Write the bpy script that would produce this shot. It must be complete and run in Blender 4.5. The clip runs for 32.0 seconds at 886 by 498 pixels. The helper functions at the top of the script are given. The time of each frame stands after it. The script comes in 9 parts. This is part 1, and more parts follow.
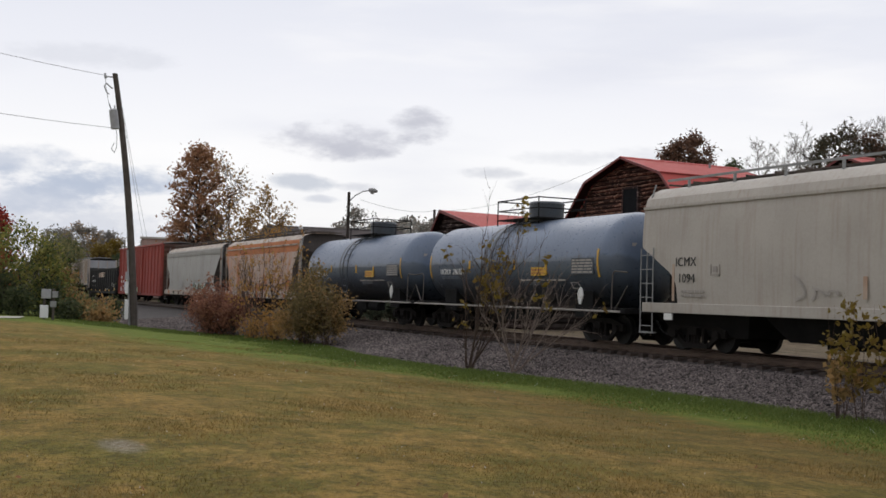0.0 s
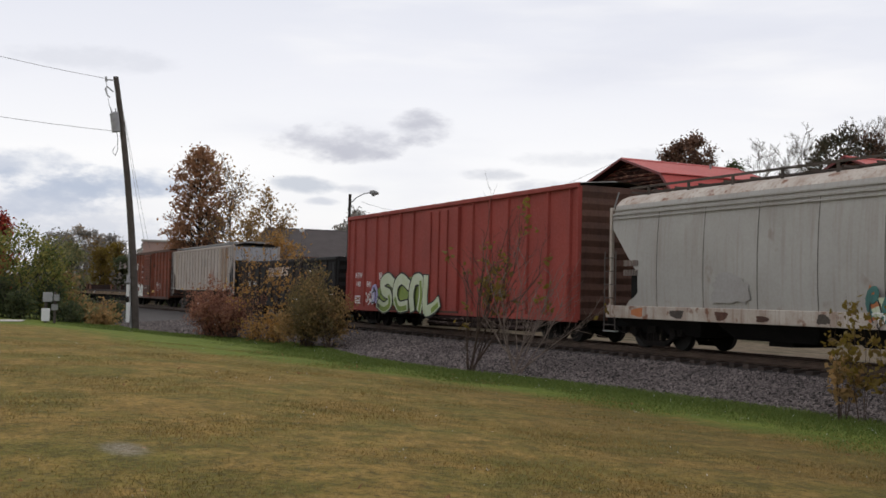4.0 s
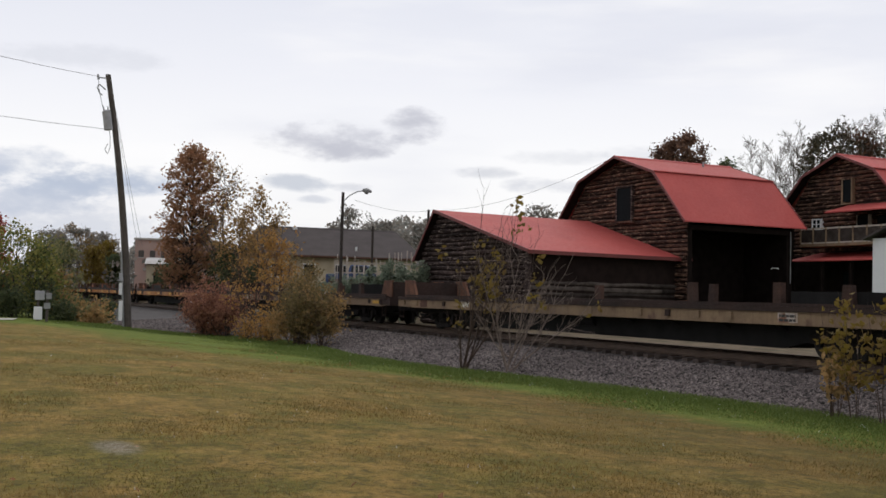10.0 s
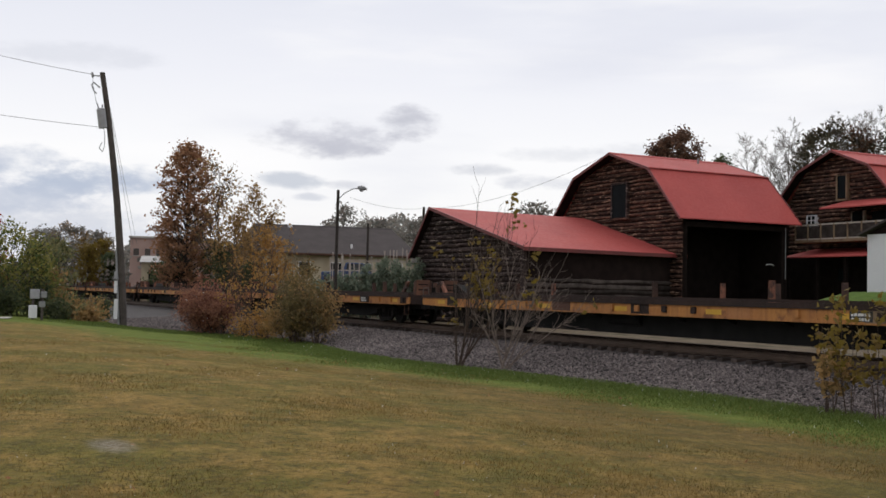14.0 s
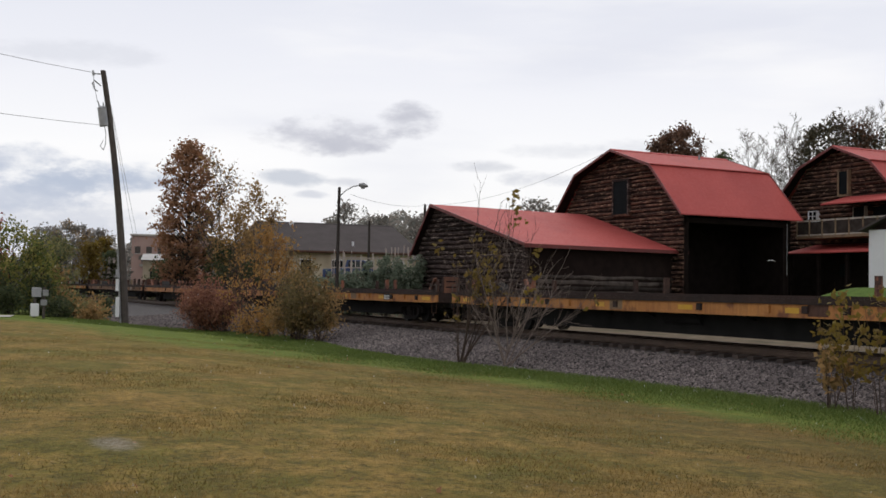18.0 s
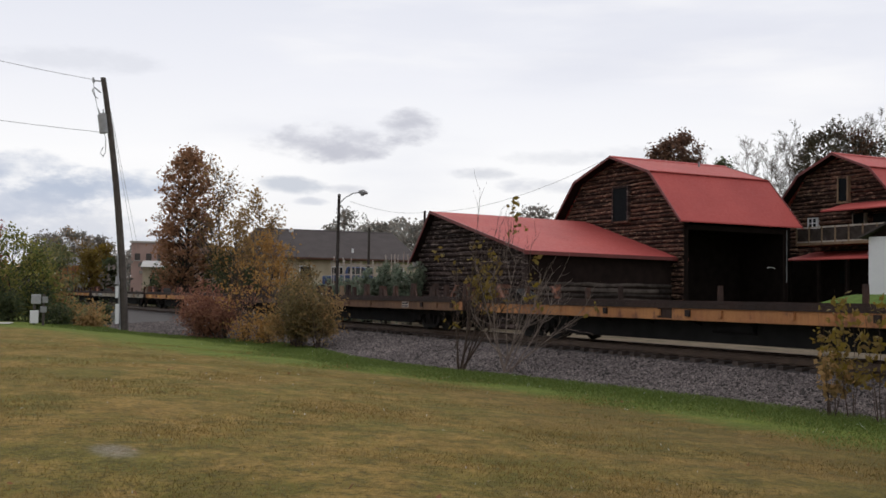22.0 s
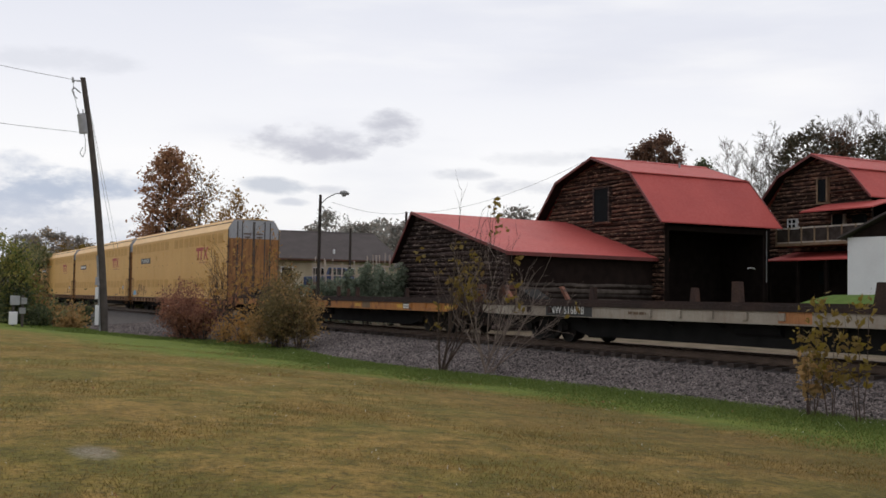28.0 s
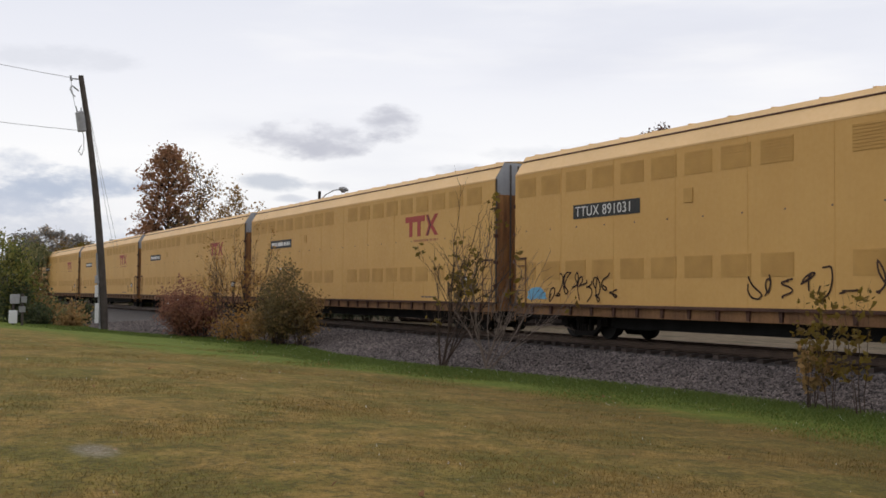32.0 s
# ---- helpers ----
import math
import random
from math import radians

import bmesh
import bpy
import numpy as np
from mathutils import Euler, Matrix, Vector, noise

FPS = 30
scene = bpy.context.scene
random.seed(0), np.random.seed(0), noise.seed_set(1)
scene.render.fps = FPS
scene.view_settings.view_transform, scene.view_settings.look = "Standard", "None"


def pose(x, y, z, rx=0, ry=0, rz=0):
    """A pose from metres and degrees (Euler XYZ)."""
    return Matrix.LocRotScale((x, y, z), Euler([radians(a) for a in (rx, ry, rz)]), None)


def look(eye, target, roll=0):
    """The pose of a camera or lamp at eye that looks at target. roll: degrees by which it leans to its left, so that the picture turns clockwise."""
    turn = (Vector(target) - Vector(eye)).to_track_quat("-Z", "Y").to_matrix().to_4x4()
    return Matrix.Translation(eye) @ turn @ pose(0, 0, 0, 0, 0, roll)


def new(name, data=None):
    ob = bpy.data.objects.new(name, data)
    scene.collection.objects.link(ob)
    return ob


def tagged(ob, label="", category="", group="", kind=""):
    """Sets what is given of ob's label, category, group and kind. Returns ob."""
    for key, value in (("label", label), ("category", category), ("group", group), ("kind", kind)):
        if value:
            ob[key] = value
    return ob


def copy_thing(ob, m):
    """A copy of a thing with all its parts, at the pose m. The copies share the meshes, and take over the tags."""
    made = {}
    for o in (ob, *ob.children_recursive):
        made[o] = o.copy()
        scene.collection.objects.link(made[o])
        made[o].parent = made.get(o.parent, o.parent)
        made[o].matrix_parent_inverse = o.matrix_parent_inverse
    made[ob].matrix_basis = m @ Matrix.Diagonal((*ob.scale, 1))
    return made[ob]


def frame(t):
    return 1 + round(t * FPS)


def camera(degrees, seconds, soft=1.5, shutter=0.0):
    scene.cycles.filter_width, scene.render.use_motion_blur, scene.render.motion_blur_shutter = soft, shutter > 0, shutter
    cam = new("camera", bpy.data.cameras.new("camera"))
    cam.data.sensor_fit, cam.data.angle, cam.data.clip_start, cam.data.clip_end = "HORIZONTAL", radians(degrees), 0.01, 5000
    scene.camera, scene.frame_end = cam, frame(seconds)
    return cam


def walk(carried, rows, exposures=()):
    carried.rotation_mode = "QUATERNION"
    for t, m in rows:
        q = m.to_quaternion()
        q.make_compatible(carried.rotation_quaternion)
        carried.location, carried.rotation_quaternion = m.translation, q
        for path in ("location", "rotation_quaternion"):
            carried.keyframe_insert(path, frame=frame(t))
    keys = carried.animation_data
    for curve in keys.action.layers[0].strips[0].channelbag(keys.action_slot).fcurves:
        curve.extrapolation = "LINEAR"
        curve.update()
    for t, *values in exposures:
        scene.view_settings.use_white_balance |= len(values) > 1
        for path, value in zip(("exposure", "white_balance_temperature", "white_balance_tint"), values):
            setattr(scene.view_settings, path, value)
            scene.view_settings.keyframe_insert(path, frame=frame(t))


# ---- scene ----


EYE = 1.332          # height of the lens above the rail heads
TRACK_Y = 20.35      # distance of the track's centre line

# ---- camera ----
cam = camera(43.81, 32.0, soft=1.6)
walk(cam, [
    (0, pose(0, 0, EYE, 92.421, -1.573, 64.065)),
    (0.5, pose(0, 0, EYE, 92.425, -1.533, 64.058)),
    (1, pose(0, 0, EYE, 92.474, -1.530, 64.084)),
    (1.5, pose(0, 0, EYE, 92.526, -1.482, 64.136)),
    (2, pose(0, 0, EYE, 92.508, -1.447, 64.161)),
    (2.5, pose(0, 0, EYE, 92.488, -1.404, 64.163)),
    (3, pose(0, 0, EYE, 92.504, -1.432, 64.135)),
    (3.5, pose(0, 0, EYE, 92.497, -1.402, 64.130)),
    (5.5, pose(0, 0, EYE, 92.613, -1.331, 64.136)),
    (6, pose(0, 0, EYE, 92.646, -1.351, 64.110)),
    (6.5, pose(0, 0, EYE, 92.651, -1.347, 64.163)),
    (7, pose(0, 0, EYE, 92.604, -1.326, 64.161)),
    (7.5, pose(0, 0, EYE, 92.590, -1.303, 64.179)),
    (8, pose(0, 0, EYE, 92.569, -1.274, 64.081)),
    (8.5, pose(0, 0, EYE, 92.595, -1.266, 64.033)),
    (9, pose(0, 0, EYE, 92.577, -1.267, 63.863)),
    (9.5, pose(0, 0, EYE, 92.528, -1.263, 63.864)),
    (10, pose(0, 0, EYE, 92.423, -1.324, 63.777)),
    (10.5, pose(0, 0, EYE, 92.381, -1.329, 63.737)),
    (11, pose(0, 0, EYE, 92.441, -1.276, 63.761)),
    (11.5, pose(0, 0, EYE, 92.438, -1.287, 63.695)),
    (12, pose(0, 0, EYE, 92.466, -1.312, 63.699)),
    (12.5, pose(0, 0, EYE, 92.438, -1.261, 63.674)),
    (13, pose(0, 0, EYE, 92.440, -1.258, 63.731)),
    (13.5, pose(0, 0, EYE, 92.418, -1.180, 63.627)),
    (14, pose(0, 0, EYE, 92.286, -1.146, 63.543)),
    (14.5, pose(0, 0, EYE, 92.256, -1.122, 63.570)),
    (16.5, pose(0, 0, EYE, 92.150, -1.087, 63.645)),
    (17, pose(0, 0, EYE, 92.163, -1.108, 63.655)),
    (17.5, pose(0, 0, EYE, 92.179, -1.112, 63.630)),
    (18, pose(0, 0, EYE, 92.128, -0.967, 63.620)),
    (18.5, pose(0, 0, EYE, 92.181, -0.845, 63.628)),
    (19, pose(0, 0, EYE, 92.158, -0.870, 63.636)),
    (19.5, pose(0, 0, EYE, 92.254, -0.885, 63.566)),
    (20, pose(0, 0, EYE, 92.406, -0.921, 63.494)),
    (20.5, pose(0, 0, EYE, 92.492, -0.959, 63.491)),
    (21, pose(0, 0, EYE, 92.537, -0.972, 63.535)),
    (21.5, pose(0, 0, EYE, 92.523, -0.948, 63.601)),
    (22, pose(0, 0, EYE, 92.488, -0.961, 63.609)),
    (22.5, pose(0, 0, EYE, 92.502, -0.946, 63.662)),
    (23, pose(0, 0, EYE, 92.528, -0.940, 63.629)),
    (23.5, pose(0, 0, EYE, 92.542, -0.890, 63.627)),
    (24, pose(0, 0, EYE, 92.543, -0.877, 63.583)),
    (24.5, pose(0, 0, EYE, 92.549, -0.869, 63.556)),
    (25, pose(0, 0, EYE, 92.595, -0.834, 63.558)),
    (25.5, pose(0, 0, EYE, 92.596, -0.876, 63.559)),
    (27.5, pose(0, 0, EYE, 92.542, -0.940, 62.762)),
    (28, pose(0, 0, EYE, 92.542, -0.907, 62.650)),
    (28.5, pose(0, 0, EYE, 92.503, -0.921, 62.515)),
    (29, pose(0, 0, EYE, 92.417, -0.757, 62.385)),
    (29.5, pose(0, 0, EYE, 92.348, -0.448, 62.479)),
    (30, pose(0, 0, EYE, 92.288, -0.389, 62.555)),
    (30.5, pose(0, 0, EYE, 92.254, -0.321, 62.665)),
    (31, pose(0, 0, EYE, 92.252, -0.387, 62.697)),
    (31.5, pose(0, 0, EYE, 92.240, -0.360, 62.669)),
    (32, pose(0, 0, EYE, 92.314, -0.503, 62.637)),
])

# ---- world, sun, exposure ----
scene.view_settings.exposure = 0.0
SUN_ELEV, SUN_AZ = 48.0, 298.0


def make_world():
    world = bpy.data.worlds.new("overcast_sky")
    scene.world = world
    world.use_nodes = True
    nt = world.node_tree
    nt.nodes.clear()
    N, L = nt.nodes.new, nt.links.new
    out, bg = N("ShaderNodeOutputWorld"), N("ShaderNodeBackground")
    bg.inputs[1].default_value = 1.0
    L(bg.outputs[0], out.inputs[0])
    co = N("ShaderNodeTexCoord").outputs["Generated"]
    sky = N("ShaderNodeTexSky")
    sky.sky_type, sky.sun_disc = "NISHITA", False
    sky.sun_elevation, sky.sun_rotation = radians(SUN_ELEV), radians(SUN_AZ)
    sky_dim = N("ShaderNodeVectorMath")
    sky_dim.operation = "SCALE"
    L(sky.outputs[0], sky_dim.inputs[0])
    sky_dim.inputs["Scale"].default_value = 0.1
    sep = N("ShaderNodeSeparateXYZ")
    L(co, sep.inputs[0])
    # cloud deck: brighter towards the zenith
    deck = N("ShaderNodeValToRGB")
    e = deck.color_ramp.elements
    e[0].position, e[0].color = 0.0, (0.84, 0.84, 0.88, 1)
    e[1].position, e[1].color = 1.0, (DECK_TOP, DECK_TOP, DECK_TOP * 1.03, 1)
    for p, c in ((0.06, (0.97, 0.96, 0.97)), (0.12, (1.00, 0.99, 1.00)), (0.19, (0.90, 0.90, 0.95)), (0.26, (0.82, 0.83, 0.90)), (0.40, (0.98, 0.99, 1.05))):
        k = e.new(p)
        k.color = (*c, 1)
    L(sep.outputs[2], deck.inputs[0])

    def mixed(a, b, fac, blend="MIX"):
        m = N("ShaderNodeMix")
        m.data_type, m.blend_type = "RGBA", blend
        L(a, m.inputs[6])
        if isinstance(b, tuple):
            m.inputs[7].default_value = (*b, 1)
        else:
            L(b, m.inputs[7])
        if isinstance(fac, float):
            m.inputs[0].default_value = fac
        else:
            L(fac, m.inputs[0])
        return m.outputs[2]

    def wisps(scale, stretch, lo, hi, detail=7.0, off=0.0):
        mp = N("ShaderNodeMapping")
        mp.inputs["Scale"].default_value = (1, 1, stretch)
        mp.inputs["Location"].default_value = (off, off, 0)
        L(co, mp.inputs[0])
        nz = N("ShaderNodeTexNoise")
        nz.inputs["Scale"].default_value, nz.inputs["Detail"].default_value = scale, detail
        L(mp.outputs[0], nz.inputs["Vector"])
        mr = N("ShaderNodeMapRange")
        mr.interpolation_type = "SMOOTHSTEP"
        mr.inputs[1].default_value, mr.inputs[2].default_value = lo, hi
        L(nz.outputs["Fac"], mr.inputs[0])
        return mr.outputs[0]

    def times(a, k):
        m = N("ShaderNodeMath")
        m.operation = "MULTIPLY"
        L(a, m.inputs[0])
        if isinstance(k, float):
            m.inputs[1].default_value = k
        else:
            L(k, m.inputs[1])
        return m.outputs[0]

    col = mixed(deck.outputs[0], sky_dim.outputs[0], 0.08)
    col = mixed(col, (0.73, 0.75, 0.84), times(wisps(2.6, 5.0, 0.46, 0.74), 0.5))
    col = mixed(col, (1.02, 1.01, 1.01), times(wisps(3.4, 6.0, 0.50, 0.76, off=3.0), 0.55))
    # single clouds of the deck: direction, half width, half height, depth
    puff_map = N("ShaderNodeMapping")
    puff_map.inputs["Scale"].default_value = (1, 1, 2.4)
    L(co, puff_map.inputs[0])
    puff = N("ShaderNodeTexNoise")
    puff.inputs["Scale"].default_value, puff.inputs["Detail"].default_value, puff.inputs["Roughness"].default_value = 17.0, 8.0, 0.6
    L(puff_map.outputs[0], puff.inputs["Vector"])
    for d, w, h, deep, tint in CLOUDS:
        d = Vector(d).normalized()
        rt = d.cross(Vector((0, 0, 1))).normalized()
        up = rt.cross(d)
        rt = rt + up * 0.02
        acc = []
        for axis, size in ((rt, w), (up, h)):
            dot = N("ShaderNodeVectorMath")
            dot.operation = "DOT_PRODUCT"
            L(co, dot.inputs[0])
            dot.inputs[1].default_value = axis
            sub = N("ShaderNodeMath")
            sub.operation = "SUBTRACT"
            L(dot.outputs["Value"], sub.inputs[0])
            sub.inputs[1].default_value = axis.dot(d)
            sc = times(sub.outputs[0], 1.0 / size)
            acc.append(times(sc, sc))
        add = N("ShaderNodeMath")
        add.operation = "ADD"
        L(acc[0], add.inputs[0])
        L(acc[1], add.inputs[1])
        mad = N("ShaderNodeMath")
        mad.operation = "MULTIPLY_ADD"
        L(puff.outputs["Fac"], mad.inputs[0])
        mad.inputs[1].default_value = -4.2
        L(add.outputs[0], mad.inputs[2])
        mr = N("ShaderNodeMapRange")
        mr.interpolation_type = "SMOOTHSTEP"
        mr.inputs[1].default_value, mr.inputs[2].default_value = -0.95, -2.35
        L(mad.outputs[0], mr.inputs[0])
        col = mixed(col, tint, times(mr.outputs[0], deep))
    # the veiled sun stands ahead of the lens: the deck is brighter on that side than behind
    ahead = N("ShaderNodeVectorMath")
    ahead.operation = "DOT_PRODUCT"
    L(co, ahead.inputs[0])
    ahead.inputs[1].default_value = (-0.88, 0.47, 0.0)
    side = N("ShaderNodeMapRange")
    side.interpolation_type = "SMOOTHSTEP"
    side.inputs[1].default_value, side.inputs[2].default_value, side.inputs[3].default_value, side.inputs[4].default_value = -0.6, 0.9, BACK_SKY, 1.0
    L(ahead.outputs["Value"], side.inputs[0])
    glow = N("ShaderNodeVectorMath")
    glow.operation = "SCALE"
    L(col, glow.inputs[0])
    L(side.outputs[0], glow.inputs["Scale"])
    L(glow.outputs[0], bg.inputs[0])


DECK_TOP, BACK_SKY = 1.13, 0.86
CLOUDS = (
    ((-0.9383, 0.3459, 0.1395), 0.056, 0.021, 0.90, (0.57, 0.58, 0.65)),
    ((-0.9290, 0.3600, 0.1290), 0.036, 0.012, 0.80, (0.56, 0.57, 0.64)),
    ((-0.9090, 0.4167, 0.1549), 0.032, 0.016, 0.90, (0.56, 0.57, 0.64)),
    ((-0.8836, 0.4683, 0.1132), 0.036, 0.006, 0.72, (0.62, 0.64, 0.70)),
    ((-0.9488, 0.3158, 0.0983), 0.034, 0.008, 0.81, (0.55, 0.59, 0.67)),
    ((-0.9873, 0.1592, 0.0913), 0.105, 0.016, 0.95, (0.50, 0.56, 0.68)),
    ((-0.9306, 0.3660, 0.0964), 0.022, 0.005, 0.65, (0.60, 0.62, 0.69)),
    ((-0.9430, 0.3329, 0.0840), 0.018, 0.004, 0.65, (0.58, 0.61, 0.69)),
    ((-0.8543, 0.5198, 0.1022), 0.036, 0.008, 0.72, (0.62, 0.64, 0.71)),
    ((-0.8438, 0.5367, 0.1271), 0.050, 0.008, 0.45, (0.66, 0.68, 0.74)),
    ((-0.7900, 0.6000, 0.1300), 0.060, 0.010, 0.45, (0.66, 0.68, 0.74)),
    ((-0.9711, 0.1343, 0.1971), 0.070, 0.012, 0.45, (0.66, 0.68, 0.75)),
    ((-0.9880, 0.1300, 0.0520), 0.150, 0.024, 0.80, (0.64, 0.67, 0.75)),
    ((-0.9919, 0.0770, 0.1009), 0.065, 0.020, 0.80, (0.54, 0.59, 0.70)),
    ((-0.9888, 0.1199, 0.0889), 0.080, 0.014, 0.90, (0.50, 0.56, 0.68)),
    ((-0.9933, 0.0891, 0.0731), 0.070, 0.014, 0.75, (0.54, 0.59, 0.70)),
)
make_world()

sun = new("sun", bpy.data.lights.new("sun", "SUN"))
sun.data.energy, sun.data.angle, sun.data.color = 0.5, radians(50), (1.0, 0.97, 0.92)
sun.matrix_world = look((-0.88 * math.cos(radians(SUN_ELEV)), 0.47 * math.cos(radians(SUN_ELEV)), math.sin(radians(SUN_ELEV))), (0, 0, 0))

# ---- materials ----


def mat(name, base, dark=None, rough=0.7, metal=0.0, scale=1.5, fine=30.0, bump=0.15, streaks=0.0, rust=None, rust_at=0.62, island=False, per_object=False, spec=0.4, spread=(0.55, 1.4)):
    """Two-scale noise between base and dark, optional run-down streaks, rust or stain patches and random tone per piece."""
    m = bpy.data.materials.new(name)
    m.use_nodes = True
    nt = m.node_tree
    N, L = nt.nodes.new, nt.links.new
    bsdf = nt.nodes["Principled BSDF"]
    bsdf.inputs["Metallic"].default_value = metal
    bsdf.inputs["Specular IOR Level"].default_value = spec
    dark = dark or tuple(c * 0.7 for c in base)
    co = N("ShaderNodeTexCoord").outputs["Object"]

    def noise_of(s, detail, vec=co):
        n = N("ShaderNodeTexNoise")
        n.inputs["Scale"].default_value, n.inputs["Detail"].default_value = s, detail
        L(vec, n.inputs["Vector"])
        return n.outputs["Fac"]

    def ranged(v, a, b, lo=0.0, hi=1.0):
        r = N("ShaderNodeMapRange")
        r.inputs[1].default_value, r.inputs[2].default_value, r.inputs[3].default_value, r.inputs[4].default_value = a, b, lo, hi
        L(v, r.inputs[0])
        return r.outputs[0]

    def mixed(a, b, fac):
        x = N("ShaderNodeMix")
        x.data_type = "RGBA"
        for sock, v in ((x.inputs[6], a), (x.inputs[7], b)):
            if isinstance(v, tuple):
                sock.default_value = (*v, 1)
            else:
                L(v, sock)
        L(fac, x.inputs[0])
        return x.outputs[2]

    large, small = noise_of(scale, 5), noise_of(fine, 4)
    both = N("ShaderNodeMath")
    both.operation = "MULTIPLY_ADD"
    L(small, both.inputs[0])
    both.inputs[1].default_value = 0.45
    L(ranged(large, 0.3, 0.7, 0.0, 0.62), both.inputs[2])
    col = mixed(base, dark, ranged(both.outputs[0], 0.15, 0.85))
    if streaks:
        mp = N("ShaderNodeMapping")
        mp.inputs["Scale"].default_value = (5.0, 5.0, 0.28)
        L(co, mp.inputs[0])
        run = noise_of(1.6, 6, mp.outputs[0])
        tint = rust or tuple(c * 0.5 for c in dark)
        col = mixed(col, tint, ranged(run, 0.50, 0.74, 0.0, streaks))
    if rust:
        patch = noise_of(scale * 1.7 + 0.3, 9)
        col = mixed(col, rust, ranged(patch, rust_at, rust_at + 0.09))
    if island or per_object:
        if island:
            rnd = N("ShaderNodeNewGeometry").outputs["Random Per Island"]
        else:
            rnd = N("ShaderNodeObjectInfo").outputs["Random"]
        hsv = N("ShaderNodeHueSaturation")
        L(ranged(rnd, 0, 1, *spread), hsv.inputs["Value"])
        L(col, hsv.inputs["Color"])
        col = hsv.outputs[0]
    L(col, bsdf.inputs["Base Color"])
    L(ranged(small, 0.25, 0.75, max(0.05, rough - 0.12), min(1.0, rough + 0.12)), bsdf.inputs["Roughness"])
    if bump:
        b = N("ShaderNodeBump")
        b.inputs["Strength"].default_value, b.inputs["Distance"].default_value = bump, 0.02
        L(both.outputs[0], b.inputs["Height"])
        L(b.outputs[0], bsdf.inputs["Normal"])
    return m


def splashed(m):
    """Road grime on a tank, with its belly's shade and dark reflection painted in: thick on its belly, thinning out up
    its flank with a ragged, streaky upper edge.
    """
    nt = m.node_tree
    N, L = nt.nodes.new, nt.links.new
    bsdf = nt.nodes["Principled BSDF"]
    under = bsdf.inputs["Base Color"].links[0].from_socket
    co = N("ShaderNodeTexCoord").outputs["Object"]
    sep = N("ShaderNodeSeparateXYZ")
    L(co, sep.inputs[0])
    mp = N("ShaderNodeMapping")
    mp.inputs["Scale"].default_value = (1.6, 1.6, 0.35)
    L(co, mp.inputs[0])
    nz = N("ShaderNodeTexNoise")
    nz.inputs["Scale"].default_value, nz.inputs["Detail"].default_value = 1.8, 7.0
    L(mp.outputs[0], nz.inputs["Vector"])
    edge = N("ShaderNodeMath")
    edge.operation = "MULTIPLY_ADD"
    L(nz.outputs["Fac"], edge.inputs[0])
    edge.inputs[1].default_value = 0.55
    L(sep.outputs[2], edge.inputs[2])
    # two dark layers by height: grime plus shade and mirrored ground as colour
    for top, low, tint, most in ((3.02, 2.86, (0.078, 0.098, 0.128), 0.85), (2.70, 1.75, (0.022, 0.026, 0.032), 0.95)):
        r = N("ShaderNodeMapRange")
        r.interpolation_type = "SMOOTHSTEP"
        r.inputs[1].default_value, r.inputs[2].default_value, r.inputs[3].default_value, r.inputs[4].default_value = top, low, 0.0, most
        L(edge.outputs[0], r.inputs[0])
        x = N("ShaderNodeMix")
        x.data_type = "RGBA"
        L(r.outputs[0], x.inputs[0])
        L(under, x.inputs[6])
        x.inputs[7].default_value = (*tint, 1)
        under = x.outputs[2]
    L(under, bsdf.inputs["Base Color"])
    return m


def leaf_mat(name, colors, through_light=0.4):
    """Leaves: a random tone for each leaf out of a ramp, some light passing through."""
    m = bpy.data.materials.new(name)
    m.use_nodes = True
    nt = m.node_tree
    N, L = nt.nodes.new, nt.links.new
    bsdf = nt.nodes["Principled BSDF"]
    ramp = N("ShaderNodeValToRGB")
    e = ramp.color_ramp.elements
    for i, c in enumerate(colors):
        p = i / (len(colors) - 1)
        k = e[0] if i == 0 else e[1] if i == len(colors) - 1 else e.new(p)
        k.position, k.color = p, (*c, 1)
    L(N("ShaderNodeNewGeometry").outputs["Random Per Island"], ramp.inputs[0])
    L(ramp.outputs[0], bsdf.inputs["Base Color"])
    bsdf.inputs["Roughness"].default_value = 0.65
    bsdf.inputs["Specular IOR Level"].default_value = 0.25
    tr = N("ShaderNodeBsdfTranslucent")
    L(ramp.outputs[0], tr.inputs[0])
    mx = N("ShaderNodeMixShader")
    mx.inputs[0].default_value = through_light
    L(bsdf.outputs[0], mx.inputs[1])
    L(tr.outputs[0], mx.inputs[2])
    L(mx.outputs[0], nt.nodes["Material Output"].inputs[0])
    return m


